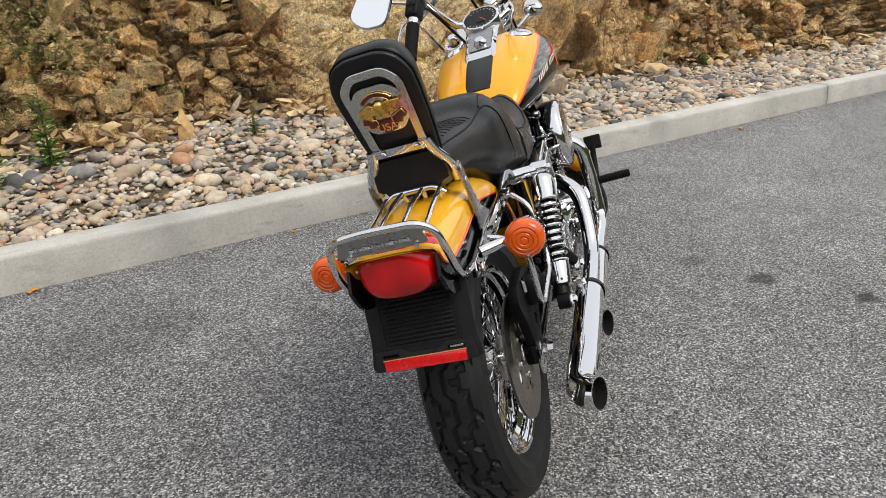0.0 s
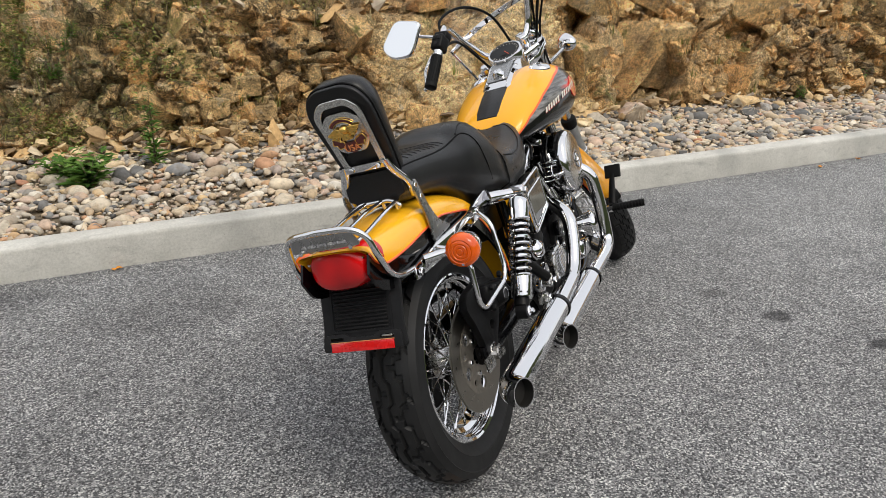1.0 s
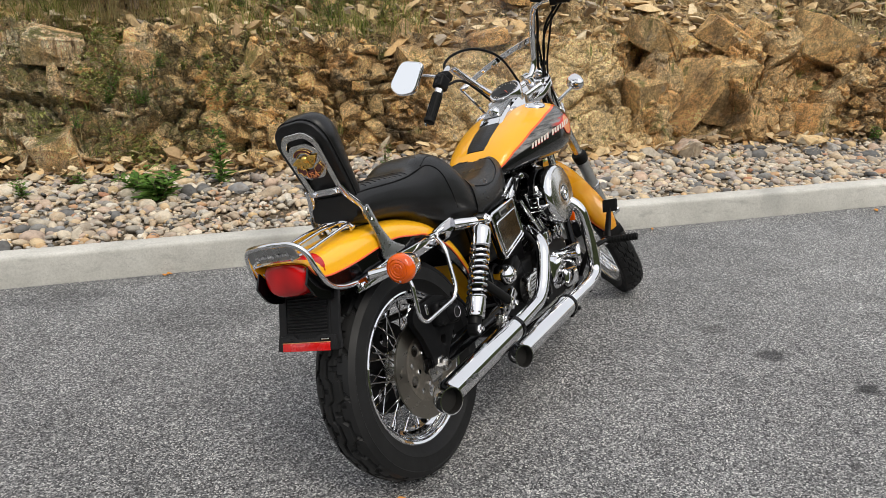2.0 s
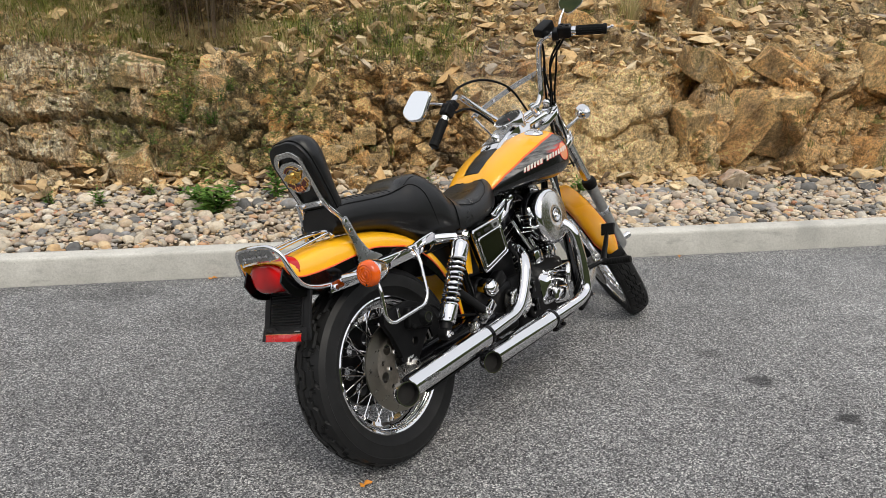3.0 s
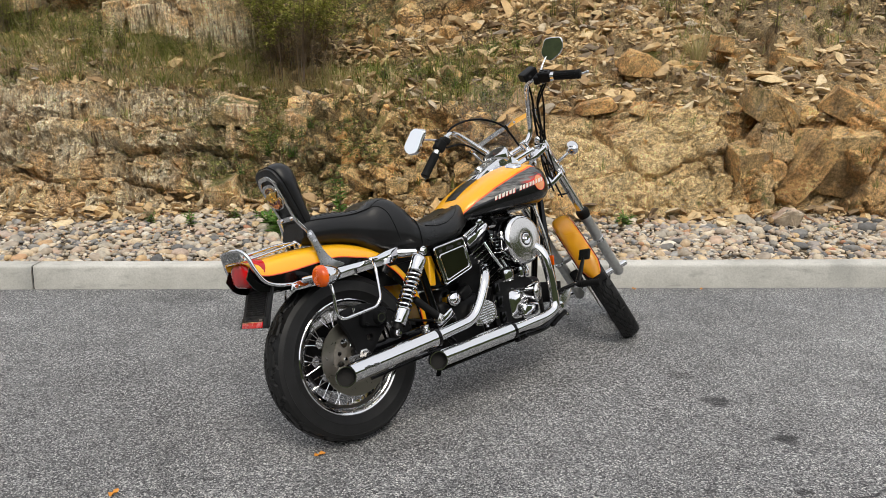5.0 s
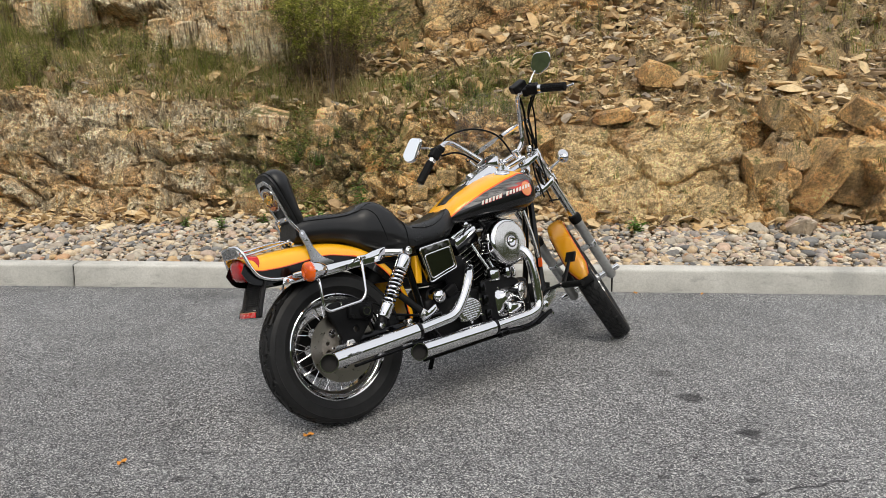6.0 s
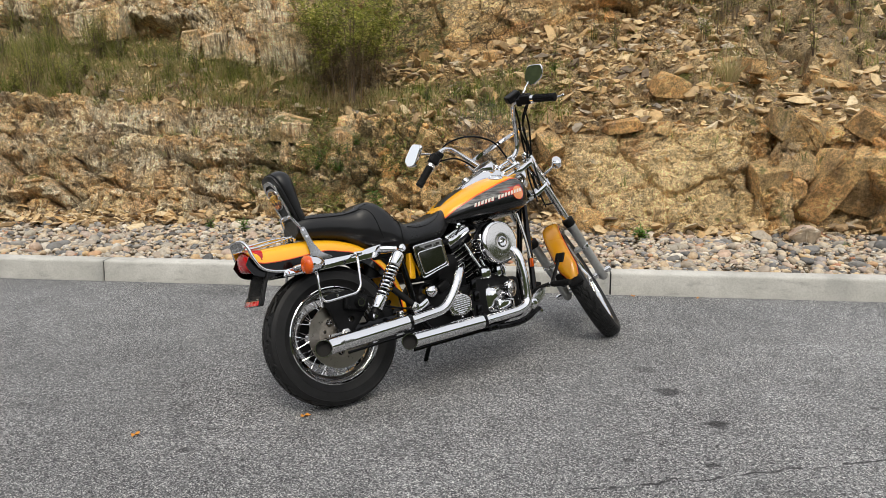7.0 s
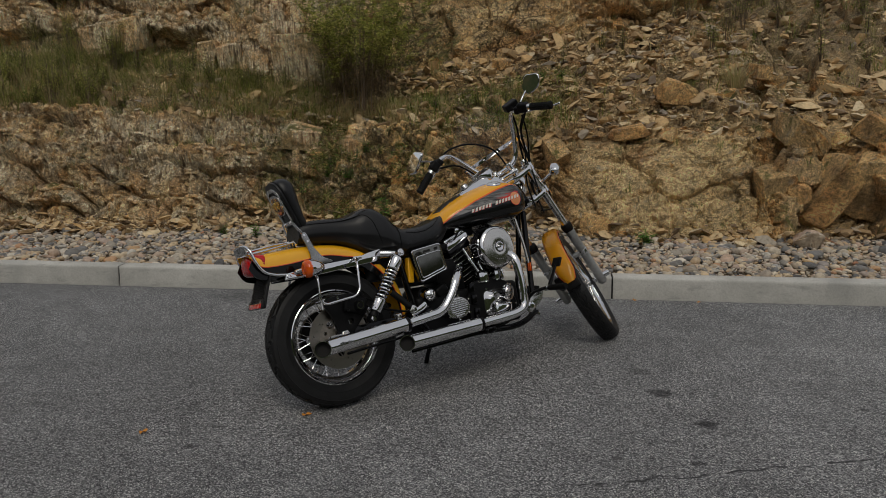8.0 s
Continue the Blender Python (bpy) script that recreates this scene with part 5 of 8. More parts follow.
part("emblem_banner", slab(arc + [(x * 0.77, 0.084 + (y - 0.084) * 0.77) for x, y in reversed(arc)], EM, 0.003, bevel=0.0008), MAROON, bike, "maroon emblem banner")
for g in (1.0, 0.77):
    part("banner_edge", tube([EM @ Vector((x * g, 0.084 + (y - 0.084) * g, 0.003)) for x, y in arc], 0.0011, n=6), GOLD, bike)
part("emblem_shield", slab(soft([(-0.021, 0.062), (0.021, 0.062), (0.018, 0.040), (0, 0.034), (-0.018, 0.040)], 0.003), EM, 0.004, bevel=0.001), MAROON, bike, "maroon emblem shield")
text = bpy.data.curves.new("lettering", "FONT")
text.body, text.size, text.extrude, text.align_x = "USA", 0.0225, 0.0012, "CENTER"
holder_text = bpy.data.objects.new("lettering", text)
letters = bpy.data.meshes.new_from_object(holder_text)
bpy.data.objects.remove(holder_text)
letters.transform(EM @ pose(0, 0.041, 0.0052))
letters.materials.append(PEACH)
lettering = new("lettering", letters)
lettering.parent = bike
part("sissy_crossbar", slab(soft([(-0.062, -0.010), (0.062, -0.010), (0.062, 0.008), (-0.062, 0.008)], 0.004), BACK @ pose(0, 0, 0.009), 0.005, bevel=0.001), CHROME, bike, "chrome sissy bar cross piece")
for x in (-0.037, 0.037):
    bolt(BACK @ Vector((x, -0.001, 0.013)), BACK.to_3x3() @ Vector((0, 0, 1)), 0.007, 0.006, bike)
part("lower_pad", slab(soft([(-0.060, -0.098), (0.060, -0.098), (0.058, -0.008), (-0.058, -0.008)], 0.012), BACK @ pose(0, 0, -0.046), 0.044, bevel=0.008, seg=3), LEATHER, bike, "black leather lower backrest pad")

# ---- seat ----
SEAT = spline([(-0.115, 0.862, 0.775, 0.078), (-0.06, 0.876, 0.766, 0.086), (0.012, 0.880, 0.760, 0.094), (0.123, 0.876, 0.735, 0.112), (0.167, 0.884, 0.710, 0.122), (0.2, 0.902, 0.690, 0.130), (0.237, 0.911, 0.670, 0.136), (0.275, 0.906, 0.652, 0.141),
               (0.318, 0.876, 0.642, 0.147), (0.372, 0.810, 0.636, 0.147), (0.405, 0.788, 0.634, 0.148), (0.45, 0.786, 0.640, 0.149), (0.536, 0.794, 0.654, 0.146), (0.605, 0.812, 0.674, 0.132), (0.665, 0.832, 0.700, 0.105), (0.705, 0.834, 0.745, 0.072), (0.724, 0.812, 0.775, 0.035)], 70)


def seat_ring(row, grow=0.0):
    x, top, low, w = row
    ring = []
    for k in range(40):
        t = 2 * math.pi * k / 40
        c, s = math.cos(t), math.sin(t)
        yy = (w + grow) * math.copysign(abs(c) ** 0.62, c)
        zz = math.copysign(abs(s) ** 0.60, s)
        mid = low + (top - low) * 0.42
        dip = 0.010 * max(0.0, 1 - (yy / (w * 0.6)) ** 2) * (1 if x > 0.40 else 0.4)
        z = mid + ((top - mid + grow) * zz - (dip if s > 0 else 0) if s > 0 else (mid - low + grow) * zz)
        ring.append((x, yy * (0.82 if s < -0.3 else 1.0), z))
    return ring


seat = part("seat", loft(bmesh.new(), [seat_ring(r) for r in SEAT]), LEATHER, bike, "black leather stepped two-up seat", angle=70)


def seat_at(x, f, grow=0.001):
    """A point of the seat's skin, f from -90 (its right flank) to 90 degrees over the top."""
    row = [float(np.interp(x, SEAT[:, 0], SEAT[:, k])) for k in range(4)]
    ring = seat_ring((x, *row[1:]), grow)
    k = (0.25 - f / 360) % 1.0 * 40
    a, b = Vector(ring[int(k) % 40]), Vector(ring[(int(k) + 1) % 40])
    return a + (b - a) * (k % 1.0)


for s in (-1, 1):
    part("piping", tube([seat_at(x, s * f) for x, f in ((-0.10, 48), (-0.05, 58), (0.0, 62), (0.06, 60), (0.12, 52), (0.17, 46), (0.2, 50), (0.225, 62), (0.245, 75), (0.262, 88), (0.274, 100))], 0.0022, 0.015, 6), SATIN, seat, "stitched seat piping")
    part("piping", tube([seat_at(x, s * f) for x, f in ((0.415, 55), (0.46, 66), (0.52, 68), (0.58, 60), (0.62, 46), (0.65, 30), (0.67, 0.5))], 0.0022, 0.015, 6), SATIN, seat, "stitched seat piping")
    part("piping", tube([seat_at(x, s * f) for x, f in ((0.186, 45), (0.23, 36), (0.28, 34), (0.33, 40), (0.36, 52))], 0.0020, 0.015, 6), SATIN, seat)
strap = [[seat_at(x, f, 0.004) for f in range(-118, 119, 6)] for x in (0.372, 0.374, 0.40, 0.402)]
strap = [[seat_at(0.371, f, -0.002) for f in range(-118, 119, 6)]] + strap + [[seat_at(0.403, f, -0.002) for f in range(-118, 119, 6)]]
part("seat_strap", loft(bmesh.new(), strap, False, False), LEATHER, seat, "black leather seat strap")
for k in range(9):
    x = -0.045 + k * 0.021
    part("pleat", tube([seat_at(x + 0.004 * abs(f) / 40, f, 0.0002) for f in range(-44, 45, 8)], 0.0016, n=5), LEATHER, seat)

# ---- fuel tank: painted yellow with a black flank ----
TANK = spline([(0.628, 0.772, 0.755, 0.062), (0.645, 0.803, 0.747, 0.098), (0.68, 0.842, 0.743, 0.124), (0.73, 0.876, 0.741, 0.144), (0.80, 0.910, 0.740, 0.164), (0.88, 0.941, 0.740, 0.180), (0.96, 0.963, 0.742, 0.193), (1.04, 0.974, 0.747, 0.202),
               (1.10, 0.970, 0.755, 0.199), (1.145, 0.955, 0.772, 0.184), (1.175, 0.926, 0.800, 0.148), (1.188, 0.888, 0.835, 0.095)], 56)


def tank_ring(row, grow=0.0):
    x, top, low, w = row
    ring = []
    mid = low + (top - low) * 0.44
    for k in range(56):
        t = 2 * math.pi * k / 56
        c, s = math.cos(t), math.sin(t)
        y = (w + grow) * math.copysign(abs(c) ** 0.72, c)
        z = mid + ((top - mid) if s > 0 else (mid - low)) * math.copysign(abs(s) ** (0.75 if s > 0 else 0.62), s) + grow * s
        ring.append((x, y, z))
    return ring


def flank(x, z, grow=0.0012):
    """The right flank of the tank at x, z."""
    row = [float(np.interp(x, TANK[:, 0], TANK[:, k])) for k in range(4)]
    ring = tank_ring((x, *row[1:]), grow)
    side = sorted((p[2], p[1]) for p in ring if p[1] < -0.3 * row[3])
    return Vector((x, float(np.interp(z, [q[0] for q in side], [q[1] for q in side])), z))


def mat_tank():
    k = Mat("tank_paint", 0.26)
    at = k.node("TexCoord", 3)
    x, y, z = k.node("SeparateXYZ", 0, Vector=at), k.node("SeparateXYZ", 1, Vector=at), k.node("SeparateXYZ", 2, Vector=at)
    u = k.math("DIVIDE", k.math("SUBTRACT", x, 0.63), 0.54)
    line = k.ramp(u, (0.0, 0.12), (0.165, 0.37), (0.38, 0.60), (0.635, 0.81), (0.80, 0.91), (0.88, 0.92), (0.95, 0.85), (1.0, 0.45))
    v = k.math("DIVIDE", k.math("SUBTRACT", z, 0.74), 0.22)
    depth = k.math("SUBTRACT", line, v)
    black = k.ramp(depth, (0.0, 0.0), (0.012, 1.0))
    fade = k.noise(9.0, 5, 0.7, k.node("Mapping", 0, Vector=at, Scale=(1.2, 2, 9), Rotation=(0, radians(32), 0)))
    edge = k.ramp(u, (0.0, 0.20), (0.33, 0.375), (0.67, 0.515), (1.0, 0.59))
    above = k.math("SUBTRACT", v, edge)
    silver = k.math("MULTIPLY", k.ramp(above, (0.0, 0.0), (0.02, 1.0), (0.14, 0.75), (0.34, 0.35)), k.ramp(fade, (0.36, 0.10), (0.60, 1.0)))
    silver = k.math("MULTIPLY", silver, k.ramp(u, (0.02, 0.3), (0.2, 1.0), (0.74, 0.9), (0.86, 0.0)))
    dark = k.mix(silver, (0.003, 0.003, 0.0035), (0.30, 0.29, 0.28))
    flame = k.math("ADD", above, k.math("MULTIPLY", k.math("SUBTRACT", fade, 0.5), 0.5))
    red = k.math("MULTIPLY", k.ramp(flame, (0.0, 0.0), (0.02, 1.0), (0.10, 1.0), (0.16, 0.0)), k.ramp(u, (0.60, 0.0), (0.72, 1.0), (0.86, 1.0), (0.89, 0.0)))
    dark = k.mix(red, dark, (0.62, 0.035, 0.02))
    warm = k.mix(1.0, (0.83, 0.385, 0.012), k.ramp(k.noise(3.0, 3, 0.5), (0.3, 0.97), (0.7, 1.03)), "MULTIPLY")
    col = k.mix(black, warm, dark)
    stripe = k.ramp(k.math("ABSOLUTE", depth), (0.012, 1.0), (0.018, 0.0))
    col = k.mix(stripe, col, (0.74, 0.10, 0.015))
    k.set("Base Color", col).set("Coat Weight", 0.45).set("Coat Roughness", 0.03).set("Specular IOR Level", 0.3)
    return k.m


tank = part("fuel_tank", loft(bmesh.new(), [tank_ring(r) for r in TANK]), mat_tank(), bike, "glossy yellow and black fuel tank with a pinstripe", angle=60)
# emblem disc and lettering as plain bars, laid on the right flank
rings = [[flank(1.074 + g * 0.035 * math.cos(t), 0.860 + g * 0.036 * math.sin(t), 0.0016) for t in [2 * math.pi * k / 28 for k in range(28)]] for g in (1.0, 0.8, 0.6, 0.4, 0.2, 0.02)]
ring = rings[0]
bm = loft(bmesh.new(), rings, False)
part("tank_badge", bm, PEACH, tank, "peach round badge")
part("badge_edge", tube(ring, 0.0016, n=6, closed=True), SCARLET, tank)
for k in range(15):
    if k == 6:
        continue
    f = k / 14
    x, z = 0.812 + f * 0.280, 0.823 + f * 0.050
    hgt, wid = 0.0088 + 0.001 * (k % 2), 0.0118 + 0.0012 * (k % 3)
    for paint, gap, dx, dz in ((SCARLET, 0.0018, 0.0022, -0.002), (CREAM, 0.0026, 0.0, 0.0)):
        bm = bmesh.new()
        quad = [flank(x + dx + a * wid / 2 + b * 0.003, z + dz + b * hgt + a * wid * 0.10, gap) for a, b in ((-1, -1), (1, -1), (1, 1), (-1, 1))]
        bm.faces.new([bm.verts.new(p) for p in quad])
        part("printed_bar", bm, paint, tank)

# console, strap, speedometer, caps
bm = bmesh.new()
rows = []
for x, z, w in ((0.832, 0.920, 0.052), (0.86, 0.944, 0.052), (0.92, 0.976, 0.053), (0.98, 1.002, 0.057), (1.04, 1.020, 0.060), (1.09, 1.012, 0.058), (1.14, 0.980, 0.050)):
    rows.append([(x, y, zz) for y, zz in ((-w, z - 0.055), (-w, z - 0.008), (-w + 0.008, z), (w - 0.008, z), (w, z - 0.008), (w, z - 0.055))])
console = part("console", loft(bm, rows), CHROME, bike, "chrome tank console")
sp = Matrix.Translation((1.040, 0, 1.015)) @ Matrix.Rotation(radians(-29), 4, "Y")
dash = part("speedometer", spin([(0, 0.028), (0.056, 0.028), (0.057, 0.034), (0.063, 0.033), (0.066, 0.024), (0.062, -0.02), (0.05, -0.035), (0, -0.035)], sp, 40), CHROME, bike, "chrome ringed speedometer")
part("dial", spin([(0, 0.0310), (0.056, 0.0310), (0.056, 0.0280)], sp, 40), DIAL, dash, "black dial")
for k in range(19):
    t = radians(-225 + k * 15)
    part("dial_mark", box((0.0075 if k % 2 == 0 else 0.004, 0.0016, 0.0008), sp @ pose(0.048 * math.cos(t), 0.048 * math.sin(t), 0.0318, 0, 0, math.degrees(t))), CREAM, dash)
part("needle", box((0.034, 0.002, 0.001), sp @ pose(-0.012, -0.010, 0.0335, 0, 0, 40)), ORANGE, dash)
part("dial_window", box((0.024, 0.009, 0.001), sp @ pose(-0.022, 0, 0.0325, 0, 0, 90)), INNER, dash)
part("ignition_switch", spin([(0, 0.034), (0.014, 0.032), (0.021, 0.022), (0.022, 0.010), (0.027, 0.006), (0.027, -0.01), (0, -0.01)], Matrix.Translation((0.905, -0.003, 0.957)) @ Matrix.Rotation(radians(-28), 4, "Y"), 28), CHROME, bike, "chrome ignition switch cover")
part("console_inset", slab(soft([(0.0, -0.038), (0.125, -0.042), (0.125, 0.042), (0.0, 0.038)], 0.01), Matrix.Translation((0.868, 0, 0.9505)) @ Matrix.Rotation(radians(-26), 4, "Y"), 0.004), DIMMED, bike, "dark polished console inset")
part("console_foot", box((0.030, 0.080, 0.006), Matrix.Translation((0.848, 0, 0.938)) @ Matrix.Rotation(radians(-41), 4, "Y"), 0.002), CHROME, bike)
bm = loft(bmesh.new(), [[(x, -w, z - 0.022), (x, -w, z - 0.002), (x, -w * 0.7, z + 0.003), (x, w * 0.7, z + 0.003), (x, w, z - 0.002), (x, w, z - 0.022)] for x, z, w in ((0.69, 0.850, 0.040), (0.72, 0.872, 0.041), (0.76, 0.894, 0.042), (0.80, 0.913, 0.043), (0.85, 0.932, 0.043))])
part("tank_strap", bm, LEATHER, bike, "black leather tank strap")
for y in (-0.118, 0.118):
    cm = Matrix.Translation((1.01, y, 0.953)) @ Matrix.Rotation(radians(-6), 4, "Y") @ Matrix.Rotation(radians(18 if y < 0 else -18), 4, "X")
    part("filler_cap", spin([(0, 0.018), (0.025, 0.016), (0.036, 0.010), (0.039, 0.004), (0.039, 0), (0, 0)], cm, 32), CHROME, bike, "chrome filler cap")

# ---- shocks, saddlebag guards, rear signals ----
for s in (-1, 1):
    top, low = Vector((0.326, s * 0.178, 0.652)), Vector((0.130, s * 0.184, 0.378))
    d = (low - top).normalized()
    m = aim(top, d)
    length = (low - top).length
    shock = part("shock_absorber", spin([(0, 0.012), (0.024, 0.012), (0.029, 0.018), (0.030, 0.026), (0.030, 0.078), (0.028, 0.082), (0.024, 0.080), (0.012, 0.075)], m, 32), CHROME, bike, "chrome shock absorber")
    coil = [m @ Vector((0.0265 * math.cos(t), 0.0265 * math.sin(t), 0.074 + (length - 0.164) * t / (2 * math.pi * 9.5))) for t in np.linspace(0, 2 * math.pi * 9.5, 230)]
    part("coil_spring", tube(coil, 0.0050, n=8), CHROME, shock, "chrome coil spring")
    part("damper_rod", tube([m @ Vector((0, 0, 0.07)), m @ Vector((0, 0, length - 0.05))], 0.014, n=16), SATIN, shock)
    part("spring_cover", spin([(0.012, length - 0.098), (0.026, length - 0.098), (0.0295, length - 0.094), (0.0295, length - 0.040), (0.028, length - 0.036), (0, length - 0.036)], m, 32), CHROME, shock, "chrome lower spring cover")
    for k in range(10):
        t = 2 * math.pi * k / 10
        p = m @ Vector((0.0292 * math.cos(t), 0.0292 * math.sin(t), length - 0.047))
        part("cover_hole", spin([(0, 0.0008), (0.003, 0.0008), (0.003, 0)], aim(p, m.to_3x3() @ Vector((math.cos(t), math.sin(t), 0))), 10), INNER, shock)
    part("shock_foot", spin([(0, length - 0.036), (0.020, length - 0.036), (0.022, length - 0.014), (0.016, length - 0.006), (0, length - 0.004)], m, 24), SATIN, shock)
    part("lower_eye", spin([(0.010, 0.018), (0.019, 0.018), (0.021, 0.012), (0.021, -0.012), (0.010, -0.012)], aim(low, (0, s, 0)), 24), SATIN, shock)
    bolt(low + Vector((0, s * 0.012, 0)), (0, s, 0), 0.014, 0.012, shock)
    bolt(low + Vector((0, s * 0.022, 0)), (0, s, 0), 0.008, 0.012, shock)
    part("upper_eye", spin([(0.0, 0.020), (0.014, 0.020), (0.018, 0.016), (0.019, -0.02), (0.0, -0.02)], aim(top + Vector((0.008, 0, 0.010)), (0, s, 0)), 28), CHROME, shock)
    bolt(top + Vector((0.008, s * 0.020, 0.010)), (0, s, 0), 0.011, 0.008, shock)
    part("shock_mount", tube([(0.268, s * 0.110, 0.672), (0.30, s * 0.135, 0.666), (0.332, s * 0.165, 0.660)], (0.022, 0.016), 0.02, 14), CHROME, bike, "chrome shock mount")
    y = s * 0.184
    part("saddlebag_guard", tube([(-0.100, s * 0.112, 0.652), (-0.100, s * 0.150, 0.640), (-0.102, y, 0.600), (-0.106, y, 0.500), (-0.082, y, 0.478), (0.070, y, 0.494), (0.094, y, 0.520), (0.108, s * 0.170, 0.640), (0.128, s * 0.132, 0.668), (0.136, s * 0.112, 0.668)], 0.0062, 0.022, 10), CHROME, bike, "bent chrome saddlebag guard")
    part("guard_clamp", box((0.045, 0.022, 0.018), pose(0.136, s * 0.118, 0.670), 0.006), CHROME, bike)
    sy, sz = (0.197, 0.649) if s < 0 else (0.236, 0.660)
    part("signal_stem", tube([(-0.165, s * 0.106, 0.646), (-0.145, s * 0.140, 0.648), (-0.120, s * (sy - 0.010), sz)], (0.013, 0.009), 0.03, 12), CHROME, bike)
    m = aim((-0.152, s * sy, sz), (-1, s * 0.05, 0.02))
    sig = part("turn_signal", spin([(0, -0.088), (0.012, -0.084), (0.024, -0.070), (0.033, -0.048), (0.0385, -0.022), (0.040, -0.014), (0.040, -0.010), (0, -0.010)], m, 36), CHROME, bike, "chrome turn signal with amber lens")
    part("lens", spin([(0.0, 0.014), (0.006, 0.0135), (0.008, 0.0115), (0.010, 0.0135), (0.015, 0.0130), (0.017, 0.011), (0.019, 0.0128), (0.024, 0.0120), (0.026, 0.0100), (0.028, 0.0115), (0.034, 0.009), (0.0385, 0.003), (0.040, -0.006), (0.040, -0.014), (0.038, -0.014), (0, -0.012)], m, 40), AMBER, sig, "ribbed amber lens")
    part("lens_screw", spin([(0, 0.008), (0.003, 0.008), (0.004, 0.004)], m @ pose(0, -0.030, 0.004), 8), CHROME, sig)
    part("side_reflector", box((0.075, 0.004, 0.020), pose(0.06, s * 0.0935, 0.646, 0, -3, 0), 0.0015), RED_FILM, bike, "red side reflector")

# ---- right side covers ----
CV = Matrix.Translation((0, -0.140, 0)) @ pose(0, 0, 0, 90, 0, 0)
cover = part("battery_cover", slab(soft([(0.402, 0.662), (0.572, 0.684), (0.592, 0.548), (0.432, 0.502)], 0.010), CV, 0.030, bevel=0.005, seg=3), DARKENED, bike, "dark polished battery cover with chrome frame")
part("cover_frame", tube([CV @ Vector((x, z, 0.028)) for x, z in ((0.405, 0.660), (0.570, 0.681), (0.589, 0.550), (0.434, 0.506))], 0.0045, 0.012, 8, True), CHROME, cover)
part("cover_frame", tube([CV @ Vector((x, z, 0.0305)) for x, z in ((0.426, 0.628), (0.566, 0.648), (0.578, 0.560), (0.445, 0.522))], 0.0035, 0.012, 8, True), CHROME, cover)
part("cover_face", slab(soft([(0.428, 0.626), (0.564, 0.646), (0.576, 0.562), (0.447, 0.524)], 0.01), CV @ pose(0, 0, 0.0295), 0.0015), DARKENED, cover, "dark glossy cover face")
for x, w in ((0.437, 0.020), (0.490, 0.042), (0.545, 0.022)):
    z = 0.645 + (x - 0.437) * 0.135
    part("cover_slot", slab(soft([(x - w / 2, z - 0.006 - w * 0.06), (x + w / 2, z - 0.006 + w * 0.06), (x + w / 2, z + 0.006 + w * 0.06), (x - w / 2, z + 0.006 - w * 0.06)], 0.0055), CV @ pose(0, 0, 0.0295), 0.0015), INNER, cover)
part("side_panel", box((0.034, 0.04, 0.125), pose(0.418, -0.098, 0.572, 0, 9, 0), 0.008, 3), YELLOW, bike, "yellow side panel behind the shock")
part("oil_tank", box((0.17, 0.20, 0.20), pose(0.50, 0.0, 0.59), 0.03, 3), SATIN, bike, "black oil tank")
part("frame_cover", box((0.16, 0.16, 0.11), pose(0.335, 0.0, 0.60), 0.02), SATIN, bike)
part("seat_pan", box((0.46, 0.19, 0.03), pose(0.45, 0, 0.652, 0, -3, 0), 0.012), SATIN, bike)

# ---- frame ----
for s in (-1, 1):
    part("frame_rail", tube([(0.36, s * 0.105, 0.66), (0.40, s * 0.115, 0.36), (0.48, s * 0.115, 0.215), (1.02, s * 0.105, 0.185), (1.16, s * 0.085, 0.225), (1.215, s * 0.045, 0.52), (1.255, s * 0.022, 0.80)], 0.016, 0.07, 12), GLOSS, bike, "gloss black frame tube")
part("backbone", tube([(0.36, 0, 0.68), (0.70, 0, 0.74), (1.05, 0, 0.80), (1.25, 0, 0.87)], 0.024, 0.1, 12), GLOSS, bike)
part("steering_head", tube([(1.300, 0, 0.835), (1.235, 0, 0.945)], 0.034, n=24), GLOSS, bike, "black steering head")
part("rear_crossmember", box((0.05, 0.22, 0.09), pose(0.385, 0, 0.34), 0.012), GLOSS, bike)
part("side_stand", tube([(0.62, 0.12, 0.20), (0.62, 0.20, 0.13), (0.60, 0.318, -0.092)], 0.012, 0.05, 10), GLOSS, bike, "black side stand")
part("stand_foot", box((0.05, 0.035, 0.008), pose(0.595, 0.322, -0.094, 17, 0, 0), 0.003), GLOSS, bike)

# ---- engine ----
part("crankcase", box((0.42, 0.20, 0.22), pose(0.86, 0.0, 0.325), 0.035, 4), SATIN, bike, "black engine crankcase")
part("gear_cover", slab(soft([(0.72, 0.245), (0.99, 0.235), (1.03, 0.30), (0.99, 0.43), (0.90, 0.47), (0.76, 0.46), (0.70, 0.36)], 0.03), Matrix.Translation((0, -0.095, 0)) @ pose(0, 0, 0, 90, 0, 0), 0.030, bevel=0.008, seg=3), SATIN, bike, "black gear case cover")
for x, z in ((0.735, 0.27), (0.80, 0.248), (0.90, 0.246), (0.985, 0.262), (1.012, 0.31), (0.978, 0.42), (0.895, 0.458), (0.80, 0.452), (0.735, 0.425), (0.715, 0.35)):
    bolt((x, -0.126, z), (0, -1, 0), 0.005, 0.005, bike, STEEL)
part("gearbox", box((0.24, 0.21, 0.20), pose(0.545, 0.0, 0.335), 0.03, 4), SATIN, bike, "black gearbox")
